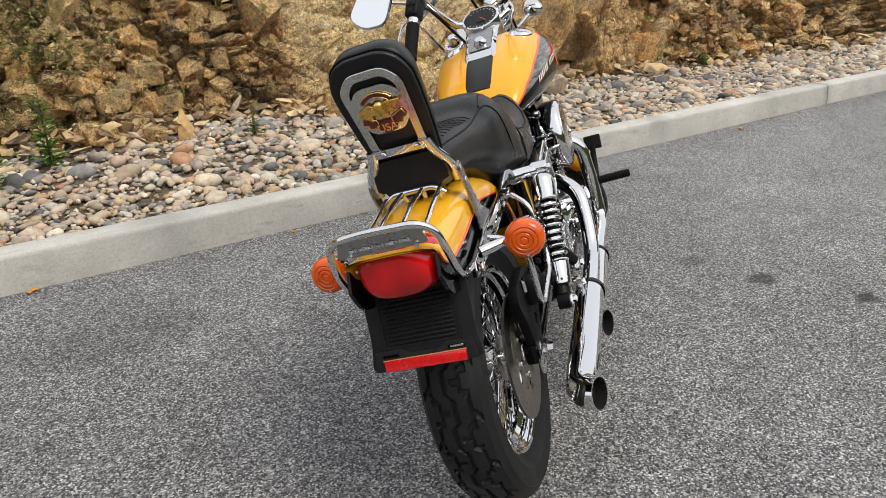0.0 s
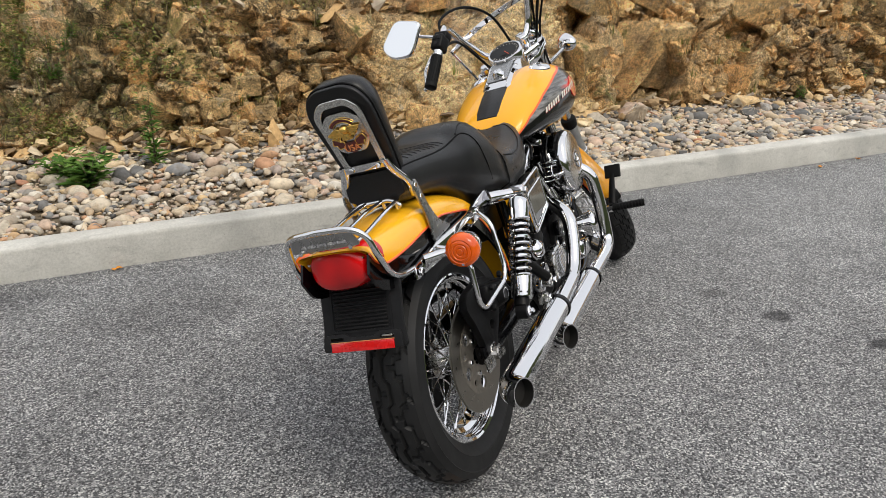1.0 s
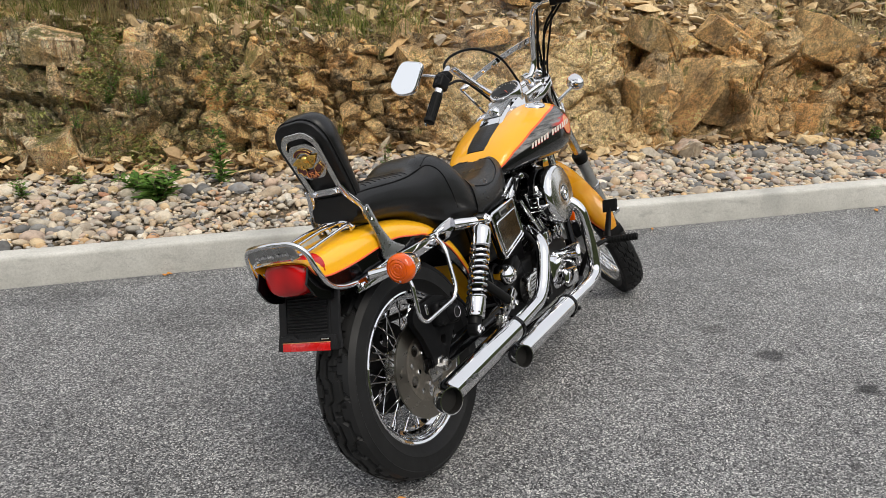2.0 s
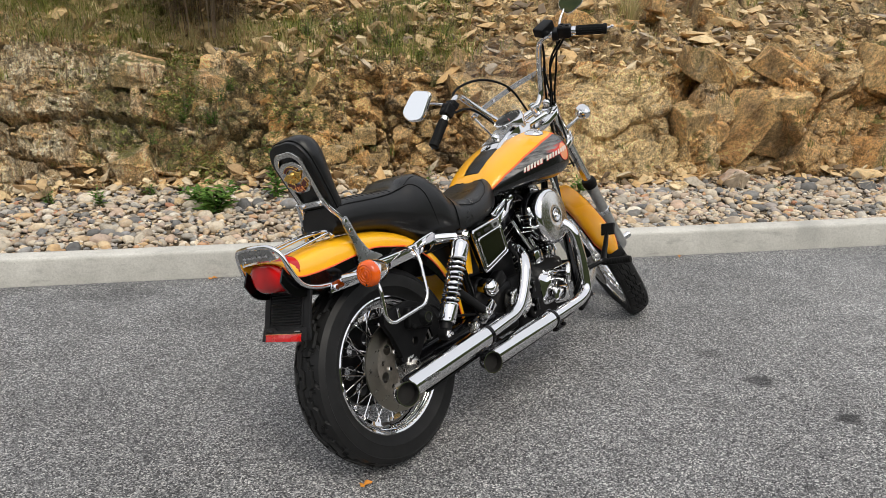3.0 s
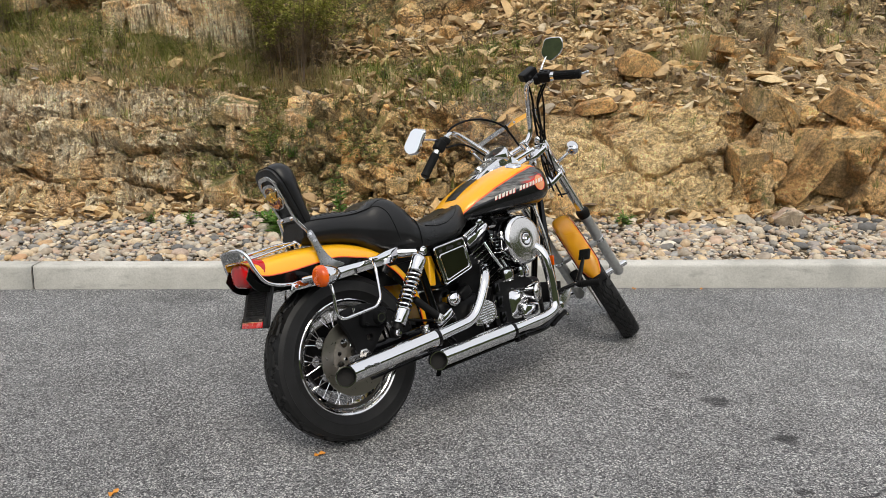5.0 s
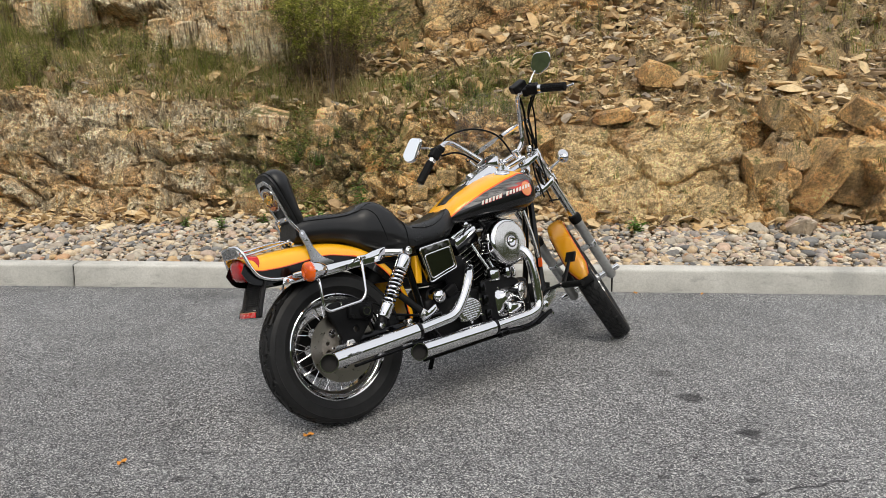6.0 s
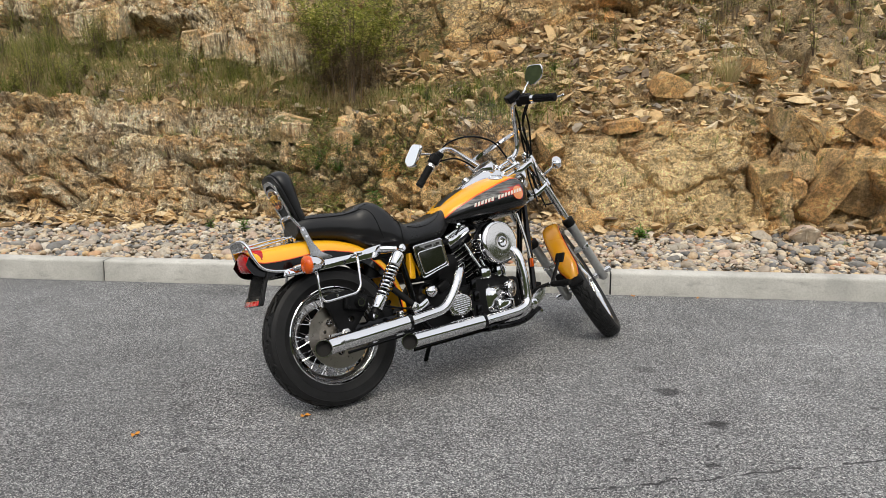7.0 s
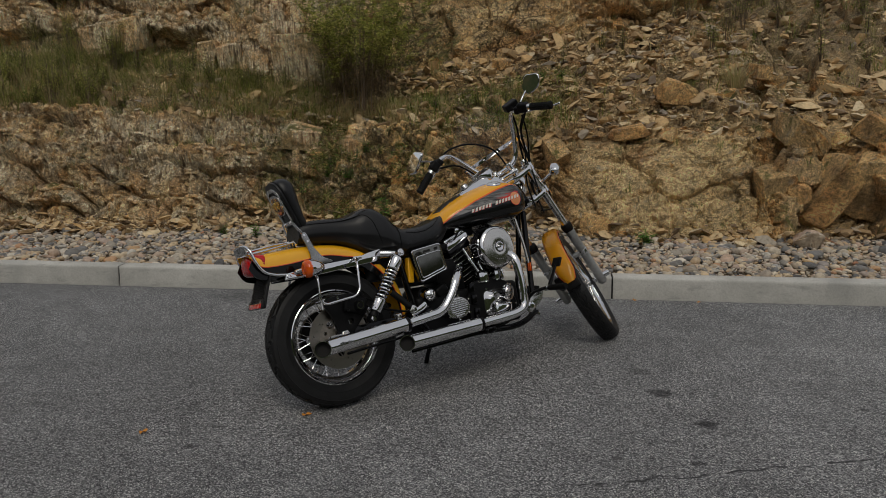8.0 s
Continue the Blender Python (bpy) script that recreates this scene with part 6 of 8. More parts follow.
part("primary_case", slab(soft([(0.42, 0.24), (0.98, 0.21), (1.05, 0.30), (1.0, 0.43), (0.60, 0.46), (0.42, 0.40)], 0.06), Matrix.Translation((0, 0.16, 0)) @ pose(0, 0, 0, 90, 0, 0), 0.055, bevel=0.012, seg=3), CHROME, bike, "chrome primary case")
# added black filler that hides the bright gap behind the cylinders
part("engine_mount", box((0.17, 0.15, 0.20), pose(0.665, 0.0, 0.50), 0.02), SATIN, bike, "black filler block added behind the cylinders")
# finned end cover of the gearbox
fin = part("end_cover", slab(soft([(0.572, 0.300), (0.655, 0.290), (0.700, 0.318), (0.702, 0.372), (0.655, 0.402), (0.590, 0.398), (0.562, 0.350)], 0.022), Matrix.Translation((0, -0.112, 0)) @ pose(0, 0, 0, 90, 0, 0), 0.042, bevel=0.008, seg=3), STEEL, bike, "polished finned gearbox cover")
for k in range(9):
    z = 0.308 + k * 0.0102
    w = 0.108 - 0.014 * abs(k - 4) * (1 if abs(k - 4) > 2 else 0.5)
    part("cover_fin", box((w, 0.006, 0.0058), pose(0.634, -0.156, z, 0, -4, 0), 0.002), CHROME, fin)
for x, z in ((0.572, 0.308), (0.628, 0.288), (0.695, 0.312), (0.700, 0.382), (0.640, 0.408), (0.575, 0.392)):
    bolt((x, -0.150, z), (0, -1, 0), 0.007, 0.008, fin)
part("starter_end", spin([(0, 0.056), (0.018, 0.054), (0.030, 0.044), (0.036, 0.028), (0.037, 0.016), (0.037, -0.04), (0, -0.04)], aim((0.490, -0.100, 0.437), (0, -1, 0)), 32), CHROME, bike, "chrome starter end cap")
part("starter_body", spin([(0, 0.03), (0.042, 0.03), (0.046, 0.02), (0.046, -0.12), (0, -0.12)], aim((0.487, -0.06, 0.437), (0, -1, 0)), 28), SATIN, bike)
part("solenoid_cover", box((0.070, 0.05, 0.05), pose(0.575, -0.100, 0.448, 0, -25, 0), 0.016, 3), SATIN, bike, "black engine mount cover")
# chrome cam cover that narrows toward the flared horn face
rings = []
for y, cx, cz, w, h, e in ((-0.116, 0.872, 0.338, 0.064, 0.070, 0.40), (-0.128, 0.872, 0.338, 0.060, 0.064, 0.45), (-0.134, 0.874, 0.342, 0.050, 0.052, 0.6), (-0.140, 0.878, 0.352, 0.036, 0.036, 0.9), (-0.150, 0.884, 0.366, 0.026, 0.026, 1.0)):
    rings.append([(cx + w * math.copysign(abs(math.cos(t)) ** e, math.cos(t)), y, cz + h * math.copysign(abs(math.sin(t)) ** e, math.sin(t))) for t in [2 * math.pi * k / 32 for k in range(32)]])
part("cam_cover", loft(bmesh.new(), rings), CHROME, bike, "chrome tapering cam cover", angle=30)
for x, z in ((0.828, 0.288), (0.826, 0.412), (0.938, 0.284), (0.88, 0.276)):
    bolt((x, -0.141, z), (0, -1, 0), 0.006, 0.006, bike)
for x, z in ((0.742, 0.43), (0.748, 0.37), (0.752, 0.30)):
    part("case_rib", box((0.03, 0.02, 0.05), pose(x, -0.130, z, 0, 6, 0), 0.006), GLOSS, bike)
# horn-shaped chrome cover
hm = aim((0.882, -0.100, 0.392), (0.05, -0.098, -0.016))
horn = part("horn_cover", spin([(0.020, 0.0), (0.023, 0.035), (0.032, 0.070), (0.043, 0.096), (0.046, 0.104), (0.046, 0.110), (0.044, 0.113), (0.0, 0.113)], hm, 40), CHROME, bike, "flared chrome cover")
part("horn_face", spin([(0, 0.1155), (0.010, 0.1155), (0.012, 0.1140), (0.020, 0.1155), (0.022, 0.1140), (0.030, 0.1155), (0.032, 0.1140), (0.040, 0.1152), (0.042, 0.112)], hm, 36), BRUSHED, horn, "ringed steel face")
part("tappet_block", box((0.06, 0.05, 0.055), pose(0.83, -0.115, 0.475), 0.01), CHROME, bike)
part("tappet_block", box((0.06, 0.05, 0.055), pose(0.93, -0.115, 0.475), 0.01), CHROME, bike)
part("lower_trim", box((0.11, 0.03, 0.07), pose(0.905, -0.155, 0.298, 0, 8, 0), 0.018, 3), CHROME, bike, "chrome lower engine trim")
part("regulator", box((0.05, 0.13, 0.10), pose(1.205, 0.0, 0.33, 0, 12, 0), 0.006), SATIN, bike, "black finned regulator")
for k in range(7):
    part("regulator_fin", box((0.014, 0.004, 0.098), pose(1.235, -0.054 + k * 0.018, 0.325, 0, 12, 0), 0.001, 1), SATIN, bike)


def cylinder(foot, lean):
    """A finned cylinder with head and rocker box; lean in degrees ahead."""
    m = Matrix.Translation((foot, 0, 0.425)) @ Matrix.Rotation(radians(lean), 4, "Y")
    cyl = part("cylinder", spin([(0, 0), (0.058, 0), (0.058, 0.27), (0, 0.27)], m, 32), SATIN, bike, "black finned cylinder")
    for k in range(15):
        z = 0.052 + k * 0.0122
        w = 0.150 if k < 10 else 0.165
        part("fin", slab(soft([(-w / 2, -w / 2), (w / 2, -w / 2), (w / 2, w / 2), (-w / 2, w / 2)], 0.036, 4), m @ pose(0, 0, z), 0.0034), GLOSS if k % 2 else STEEL, cyl)
    part("cylinder_head", box((0.150, 0.165, 0.040), m @ pose(0, 0, 0.245), 0.012, 2), GLOSS, cyl)
    rk = part("rocker_box", box((0.158, 0.190, 0.040), m @ pose(0, 0, 0.282), 0.010, 3), CHROME, cyl, "chrome rocker box")
    part("rocker_lid", box((0.140, 0.168, 0.026), m @ pose(0, 0, 0.308), 0.010, 3), CHROME, rk)
    for x in (-0.062, 0.062):
        for y in (-0.088, 0.088):
            bolt(m @ Vector((x, y, 0.300)), m.to_3x3() @ Vector((0, 0, 1)), 0.007, 0.009, rk)
    return m


rear_m, front_m = cylinder(0.846, -24), cylinder(0.905, 22)
for x0, x1, z1 in ((0.818, 0.752, 0.640), (0.842, 0.800, 0.655), (0.918, 0.975, 0.640), (0.942, 1.010, 0.635)):
    a, b = Vector((x0, -0.128, 0.485)), Vector((x1, -0.098, z1))
    rod = part("pushrod_tube", tube([a, b], 0.0085, n=14), CHROME, bike, "chrome pushrod tube")
    part("pushrod_collar", tube([a, a + (b - a) * 0.16], 0.0125, n=14), SATIN, rod)
    part("pushrod_sleeve", tube([a + (b - a) * 0.40, a + (b - a) * 0.46], 0.0115, n=14), CHROME, rod)
part("carburettor", box((0.10, 0.10, 0.09), pose(0.895, -0.075, 0.615), 0.02, 3), SATIN, bike, "black carburettor")
part("coil_cover", box((0.13, 0.05, 0.06), pose(0.80, -0.04, 0.735), 0.015), SATIN, bike)
part("spark_lead", tube([(0.80, -0.06, 0.74), (0.74, -0.11, 0.735), (0.70, -0.115, 0.69)], 0.005, 0.04, 8), SATIN, bike)
part("fuel_line", tube([(0.82, -0.05, 0.755), (0.84, -0.11, 0.72), (0.865, -0.10, 0.66)], 0.006, 0.03, 8), SATIN, bike)
part("choke_knob", spin([(0, 0.014), (0.010, 0.012), (0.012, 0.0), (0.006, -0.02)], aim((0.700, -0.145, 0.735), (-0.2, -1, 0)), 16), CHROME, bike)

# ---- air cleaner ----
am = aim((0.912, -0.118, 0.618), (0.02, -1, 0.02))
air = part("air_cleaner", spin([(0, 0.0), (0.088, 0.0), (0.1056, 0.008), (0.1111, 0.022), (0.1122, 0.052), (0.1111, 0.064), (0.1067, 0.072), (0.0990, 0.076), (0.0957, 0.074)], am, 64), CHROME, bike, "round chrome air cleaner")
part("cleaner_face", spin([(0.0968, 0.0735), (0.0950, 0.0780), (0.0760, 0.0815), (0.0500, 0.0842), (0.0310, 0.0855), (0.0300, 0.0850), (0.0295, 0.0810)], am, 72), BRUSHED, air, "brushed steel face")
part("face_groove", spin([(0.0300, 0.0822), (0.0240, 0.0822)], am, 48), INNER, air, "dark groove round the centre boss")
part("cleaner_boss", spin([(0.0260, 0.0815), (0.0255, 0.0868), (0.0215, 0.0880), (0.0180, 0.0862), (0.0, 0.0862)], am, 48), CHROME, air, "chrome centre boss")
for k in range(7):
    t = radians(238 + k * 10.5)
    part("face_mark", box((0.0042, 0.0060, 0.0008), am @ pose(0.066 * math.cos(t), 0.066 * math.sin(t), 0.0829, 0, 0, math.degrees(t) + 90)), DIMMED, air)
bolt(am @ Vector((0, 0, 0.0866)), am.to_3x3() @ Vector((0, 0, 1)), 0.0085, 0.006, air)
for k in range(5):
    part("intake_vane", box((0.020, 0.050, 0.005), pose(0.812 - 0.006 * abs(k - 2), -0.135, 0.585 + k * 0.016, 0, 0, 12), 0.002), CHROME, air)
part("backing_plate", spin([(0, -0.012), (0.114, -0.012), (0.116, -0.004), (0.114, 0.004), (0, 0.004)], am, 48), GLOSS, air, "gloss black backing plate")
part("breather", tube([(0.94, -0.14, 0.515), (0.945, -0.15, 0.475)], 0.006, n=10), CHROME, bike)

# ---- exhaust: two header pipes and two turned-out mufflers ----
p1 = part("exhaust_pipe", tube([(0.735, -0.085, 0.545), (0.66, -0.165, 0.532), (0.606, -0.222, 0.502), (0.555, -0.232, 0.425), (0.488, -0.232, 0.346), (0.27, -0.230, 0.322)], 0.0225, 0.055, 20), CHROME, bike, "chrome rear exhaust pipe")
p2 = part("exhaust_pipe", tube([(0.970, -0.085, 0.585), (0.970, -0.165, 0.590), (0.990, -0.218, 0.545), (1.000, -0.226, 0.40), (0.992, -0.226, 0.285), (0.925, -0.224, 0.262), (0.69, -0.215, 0.248)], 0.0230, 0.05, 20), CHROME, bike, "chrome front exhaust pipe")


def muffler(start, knee, out, rise, label):
    """A straight can whose last part bends outward to an open mouth."""
    a, b = Vector(start), Vector(knee)
    d0, side = (b - a).normalized(), Vector(out).normalized()
    bend = [b + d0 * (rise * math.sin(t)) + side * (rise * (1 - math.cos(t))) for t in [radians(q) for q in range(0, 73, 6)]]
    d = (bend[-1] - bend[-2]).normalized()
    mouth = bend[-1] + d * 0.010
    line = [a] + bend + [mouth]
    body = part("muffler", tube(line, 0.0355, 0.0, 32, caps=False), CHROME, bike, label, angle=60)
    part("muffler_mouth", tube([mouth - d * 0.03, mouth], 0.0338, n=28, caps=False), INNER, body, "near-black inside of the muffler mouth")
    part("mouth_lip", spin([(0.0335, 0.0), (0.0335, 0.002), (0.0362, 0.002), (0.0362, 0.0)], aim(mouth - d * 0.001, d), 32, ring=True), CHROME, body)
    part("baffle", spin([(0, 0), (0.0337, 0)], aim(mouth - d * 0.028, d), 24), INNER, body)
    part("muffler_clamp", spin([(0.0362, -0.008), (0.0385, -0.006), (0.0385, 0.006), (0.0362, 0.008), (0.034, 0.0)], aim(a + d0 * 0.006, d0), 32, ring=True), GLOSS, body, "black clamp ring")
    part("muffler_collar", spin([(0.0228, -0.014), (0.029, -0.009), (0.0355, 0.0), (0.0355, 0.004)], aim(a, d0), 32), CHROME, body)
    return body


m1 = muffler((0.285, -0.230, 0.323), (-0.118, -0.221, 0.291), (0, -1, 0.08), 0.044, "chrome turned-out rear muffler")
m2 = muffler((0.706, -0.216, 0.250), (0.298, -0.216, 0.237), (0, -1, 0.05), 0.044, "chrome turned-out front muffler")
for k in range(7):
    part("engraved_mark", box((0.0075, 0.001, 0.006 + 0.003 * (k % 3)), pose(-0.015 - k * 0.010, -0.2600, 0.300, 0, -5, 0)), DIMMED, m1)
part("muffler_strap", box((0.34, 0.012, 0.012), pose(0.14, -0.205, 0.258, 0, -4, 0), 0.003), GLOSS, bike, "black muffler support strip")
part("muffler_bracket", box((0.028, 0.03, 0.035), pose(0.255, -0.205, 0.362, 0, 0, 10), 0.008), STEEL, bike)
bolt((0.255, -0.221, 0.365), (0, -1, 0), 0.008, 0.008, bike)
part("muffler_support", box((0.42, 0.014, 0.016), pose(0.52, -0.185, 0.196, 0, -2, 0), 0.003), GLOSS, bike)
part("pipe_bracket", box((0.07, 0.02, 0.028), pose(0.76, -0.205, 0.207, 0, -4, 0), 0.006), GLOSS, bike)
for x in (0.735, 0.785):
    bolt((x, -0.216, 0.207), (0, -1, 0), 0.008, 0.008, bike, SATIN)

# ---- pegs, brake pedal ----
part("passenger_peg", tube([(0.262, -0.168, 0.482), (0.285, -0.178, 0.455), (0.332, -0.200, 0.398)], 0.0150, 0.0, 14), GRIP, bike, "folded black rubber passenger peg")
part("peg_clevis", box((0.030, 0.030, 0.040), pose(0.340, -0.198, 0.385, 0, 35, 0), 0.008), STEEL, bike)
bolt((0.345, -0.214, 0.383), (0, -1, 0), 0.010, 0.010, bike)
part("peg_bracket", box((0.10, 0.02, 0.035), pose(0.395, -0.165, 0.375, 0, -25, 0), 0.006), CHROME, bike)
for s in (-1, 1):
    part("forward_bracket", tube([(1.060, s * 0.125, 0.255), (1.095, s * 0.165, 0.345), (1.165, s * 0.215, 0.362)], 0.016, 0.03, 10, flat=0.6), SATIN, bike, "black forward control bracket")
    peg = part("foot_peg", tube([(1.178, s * 0.225, 0.358), (1.190, s * 0.345, 0.358)], 0.0145, n=16), GRIP, bike, "black rubber foot peg")
    for k in range(9):
        part("peg_rib", spin([(0.0145, -0.002), (0.0165, -0.001), (0.0165, 0.001), (0.0145, 0.002)], aim((1.1795 + k * 0.0012, s * (0.240 + k * 0.0120), 0.358), (0.1, s, 0)), 16, ring=True), GRIP, peg)
    part("peg_joint", box((0.026, 0.026, 0.026), pose(1.168, s * 0.214, 0.358), 0.007), CHROME, bike)
arm = part("brake_pedal", tube([(1.185, -0.222, 0.372), (1.215, -0.228, 0.425), (1.242, -0.234, 0.478)], (0.016, 0.010), 0.0, 10, flat=0.6), SATIN, bike, "black steel brake pedal arm")
part("pedal_pad", box((0.052, 0.062, 0.013), pose(1.250, -0.236, 0.487, 0, -62, 0), 0.005, 3), GRIP, arm, "black rubber pedal pad")
part("control_plate", slab(soft([(1.03, 0.262), (1.055, 0.245), (1.14, 0.30), (1.165, 0.352), (1.14, 0.362), (1.06, 0.318)], 0.012), Matrix.Translation((0, -0.185, 0)) @ pose(0, 0, 0, 90, 0, 0), 0.008, bevel=0.002), STEEL, bike, "polished control plate")
part("control_boss", spin([(0, 0.02), (0.010, 0.02), (0.012, 0.012), (0.022, 0.010), (0.024, 0), (0, 0)], aim((1.055, -0.192, 0.282), (0, -1, 0)), 24), CHROME, bike)
part("floor_bracket", box((0.12, 0.02, 0.018), pose(1.06, -0.17, 0.225, 0, -22, 0), 0.005), SATIN, bike)
bolt((1.105, -0.182, 0.232), (0, -1, 0), 0.009, 0.01, bike)
part("marker_reflector", box((0.010, 0.022, 0.046), pose(1.172, -0.098, 0.486, 0, 8, 0), 0.003), AMBER, bike, "amber reflector on the down tube")
part("cable_rod", tube([(1.150, -0.07, 0.76), (1.168, -0.085, 0.62), (1.175, -0.09, 0.51)], 0.008, 0.04, 10), STEEL, bike)

# ---- front end, turned to its left ----
WF = STEER @ aim((0.086, 0, -0.700), (0, -1, 0))
front = wheel("front_wheel", WF, 0.352, 0.102, 0.284, 0.066, front_tread, 40, 0.036, 0.045, "front wheel with chrome rim and wire spokes")
part("front_disc", slab(circle(0, 0, 0.146, 64), STEER @ aim((0.086, 0.062, -0.700), (0, 1, 0)), 0.005, [circle(0, 0, 0.10, 48)]), DISC, front, "steel front brake disc")
part("front_carrier", slab(circle(0, 0, 0.101, 48), STEER @ aim((0.086, 0.058, -0.700), (0, 1, 0)), 0.005, [circle(0.07 * math.cos(k * 1.2566), 0.07 * math.sin(k * 1.2566), 0.018, 16) for k in range(5)]), ALLOY, front)
TW, TX = 0.122, 0.086
LEVER = {1: Vector((0.046, 0.004, -0.020)), -1: Vector((0.040, -0.038, -0.020))}   # tips of the hand levers from the grip ends
for s in (-1, 1):
    y = s * TW
    part("fork_tube", tube([(TX, y, 0.145), (TX, y, -0.36)], 0.0205, n=24), STEEL, bike, "polished fork tube", STEER)
    part("fork_cap", spin([(0, 0.166), (0.014, 0.164), (0.020, 0.155), (0.021, 0.145)], pose(TX, y, 0), 20), CHROME, bike, m=STEER)
    part("fork_cover", spin([(0.0285, 0.105), (0.0295, 0.10), (0.0295, -0.03), (0.0285, -0.035), (0.02, -0.035)], pose(TX, y, 0), 28), STEEL, bike, "steel fork cover", STEER)
    part("dust_boot", spin([(0.021, -0.298), (0.030, -0.301), (0.0335, -0.308), (0.0335, -0.330), (0.031, -0.335), (0.031, -0.343), (0.028, -0.348)], pose(TX, y, 0), 28), GRIP, bike, "black rubber dust boot", STEER)
    leg = part("fork_slider", spin([(0.0, -0.342), (0.0275, -0.344), (0.0285, -0.360), (0.0265, -0.380), (0.0260, -0.66), (0.0285, -0.675), (0.0285, -0.725), (0.018, -0.742), (0, -0.744)], pose(TX, y, 0), 28), ALLOY, bike, "satin alloy fork slider", STEER)
    part("slider_band", spin([(0.0262, -0.508), (0.0305, -0.506), (0.0305, -0.490), (0.0262, -0.488)], pose(TX, y, 0), 28), CHROME, bike, m=STEER)
    part("fender_lug", box((0.040, 0.05, 0.022), pose(TX - 0.005, y - s * 0.04, -0.500), 0.006), ALLOY, bike, m=STEER)
    part("axle_end", spin([(0.0, 0.062), (0.010, 0.062), (0.015, 0.058), (0.017, 0.045), (0.017, 0.0), (0, 0)], aim((TX, y, -0.700), (0, s, 0)), 20), CHROME, bike, "chrome axle end", STEER)
    part("axle_spacer", tube([(TX, s * 0.05, -0.700), (TX, y, -0.700)], 0.017, n=16), CHROME, bike, m=STEER)
    part("triple_clamp", spin([(0.0285, 0.022), (0.037, 0.020), (0.037, -0.020), (0.0285, -0.022)], pose(TX, y, 0.112), 28, ring=True), CHROME, bike, m=STEER)
    part("triple_clamp", spin([(0.0285, 0.018), (0.036, 0.016), (0.036, -0.016), (0.0285, -0.018)], pose(TX, y, -0.052), 28, ring=True), CHROME, bike, m=STEER)
    # front signal
    part("signal_stem", tube([(TX - 0.012, y, -0.012), (TX - 0.022, s * 0.165, 0.002), (0.062, s * 0.235, 0.014)], (0.0085, 0.0065), 0.03, 12), CHROME, bike, m=STEER)
    m = aim((0.085, s * 0.245, 0.016), (1, 0, 0))
    fs = part("turn_signal", spin([(0, -0.062), (0.012, -0.059), (0.023, -0.048), (0.031, -0.030), (0.0345, -0.008), (0.035, 0.0), (0, 0.0)], m, 32), CHROME, bike, "chrome bullet front turn signal", STEER)
    part("lens", spin([(0, 0.018), (0.02, 0.016), (0.030, 0.010), (0.035, 0.002), (0.035, -0.001), (0, -0.001)], m, 32), AMBER, fs, "amber lens")
    # handlebar controls
    g0, g1 = Vector((-0.062, s * 0.292, 0.434)), Vector((-0.150, s * 0.427, 0.372))
    d = (g1 - g0).normalized()
    gm = aim(g0, d)
    gl = (g1 - g0).length
    grip = part("grip", spin([(0, 0.048), (0.0190, 0.048), (0.0195, 0.052), (0.0190, gl - 0.018), (0.0215, gl - 0.014), (0.0215, gl - 0.002), (0.018, gl), (0, gl)], gm, 28), GRIP, bike, "black ribbed rubber grip", STEER)
    for k in range(14):
        t = 2 * math.pi * k / 14
        part("grip_rib", tube([gm @ Vector((0.0193 * math.cos(t), 0.0193 * math.sin(t), 0.056)), gm @ Vector((0.0190 * math.cos(t), 0.0190 * math.sin(t), gl - 0.02))], 0.0016, n=5), GRIP, grip)
    part("grip_collar", spin([(0.0130, 0.030), (0.0185, 0.031), (0.0185, 0.048), (0.013, 0.049)], gm, 24), CHROME, bike, "chrome grip collar", STEER)
    sw = part("switch_housing", box((0.044, 0.050, 0.058), gm @ pose(0, 0, 0.000), 0.010, 3), SATIN, bike, "black switch housing", STEER)
    for bx, bz in ((-0.010, -0.012), (0.010, -0.012), (0.0, 0.012)):
        part("switch_button", box((0.010, 0.006, 0.014), gm @ pose(bx, 0.0255, bz), 0.002), PLASTIC, sw)
    part("lever_perch", box((0.052, 0.040, 0.030), gm @ pose(-0.004 * s, -0.012, -0.036), 0.008, 3), SATIN, bike, "black lever perch", STEER)
    part("hand_lever", tube([g0 + Vector((0.042, -s * 0.02, -0.030)), g0 + Vector((0.058, s * 0.03, -0.048)), g0 + Vector((0.030, s * 0.085, -0.062)), g1 + Vector((0.056, -s * 0.010, -0.012)), g1 + LEVER[s]], (0.0062, 0.0048), 0.02, 10), CHROME, bike, "chrome hand lever", STEER)
    part("lever_ball", spin([(0, 0.0075), (0.0053, 0.0053), (0.0075, 0), (0.0053, -0.0053), (0, -0.0075)], Matrix.Translation(g1 + LEVER[s]), 14), CHROME, bike, m=STEER)
    # mirror
    mc = Vector((0.000, s * 0.392, 0.508))
    part("mirror_stem", tube([g0 + Vector((0.020, -s * 0.008, 0.018)), g0 + Vector((0.050, s * 0.020, 0.036)), mc + Vector((0.012, -s * 0.030, -0.012))], (0.0055, 0.0045), 0.02, 10), CHROME, bike, "thin chrome mirror stem", STEER)
    az, el = (radians(217), radians(17)) if s > 0 else (radians(246), radians(4))
    turned = (BIKE @ STEER).to_3x3().inverted()
    mm = aim(mc, turned @ Vector((math.cos(az) * math.cos(el), math.sin(az) * math.cos(el), math.sin(el))), turned @ Vector((0, 0, 1)))
    if s > 0:
        shape = soft([(-0.034, 0.068), (0.074, 0.068), (0.056, -0.052), (-0.020, -0.070), (-0.074, -0.038)], 0.028)
    else:
        shape = soft([(-0.042, 0.050), (0.046, 0.058), (0.053, -0.010), (-0.006, -0.060), (-0.055, -0.030)], 0.024)
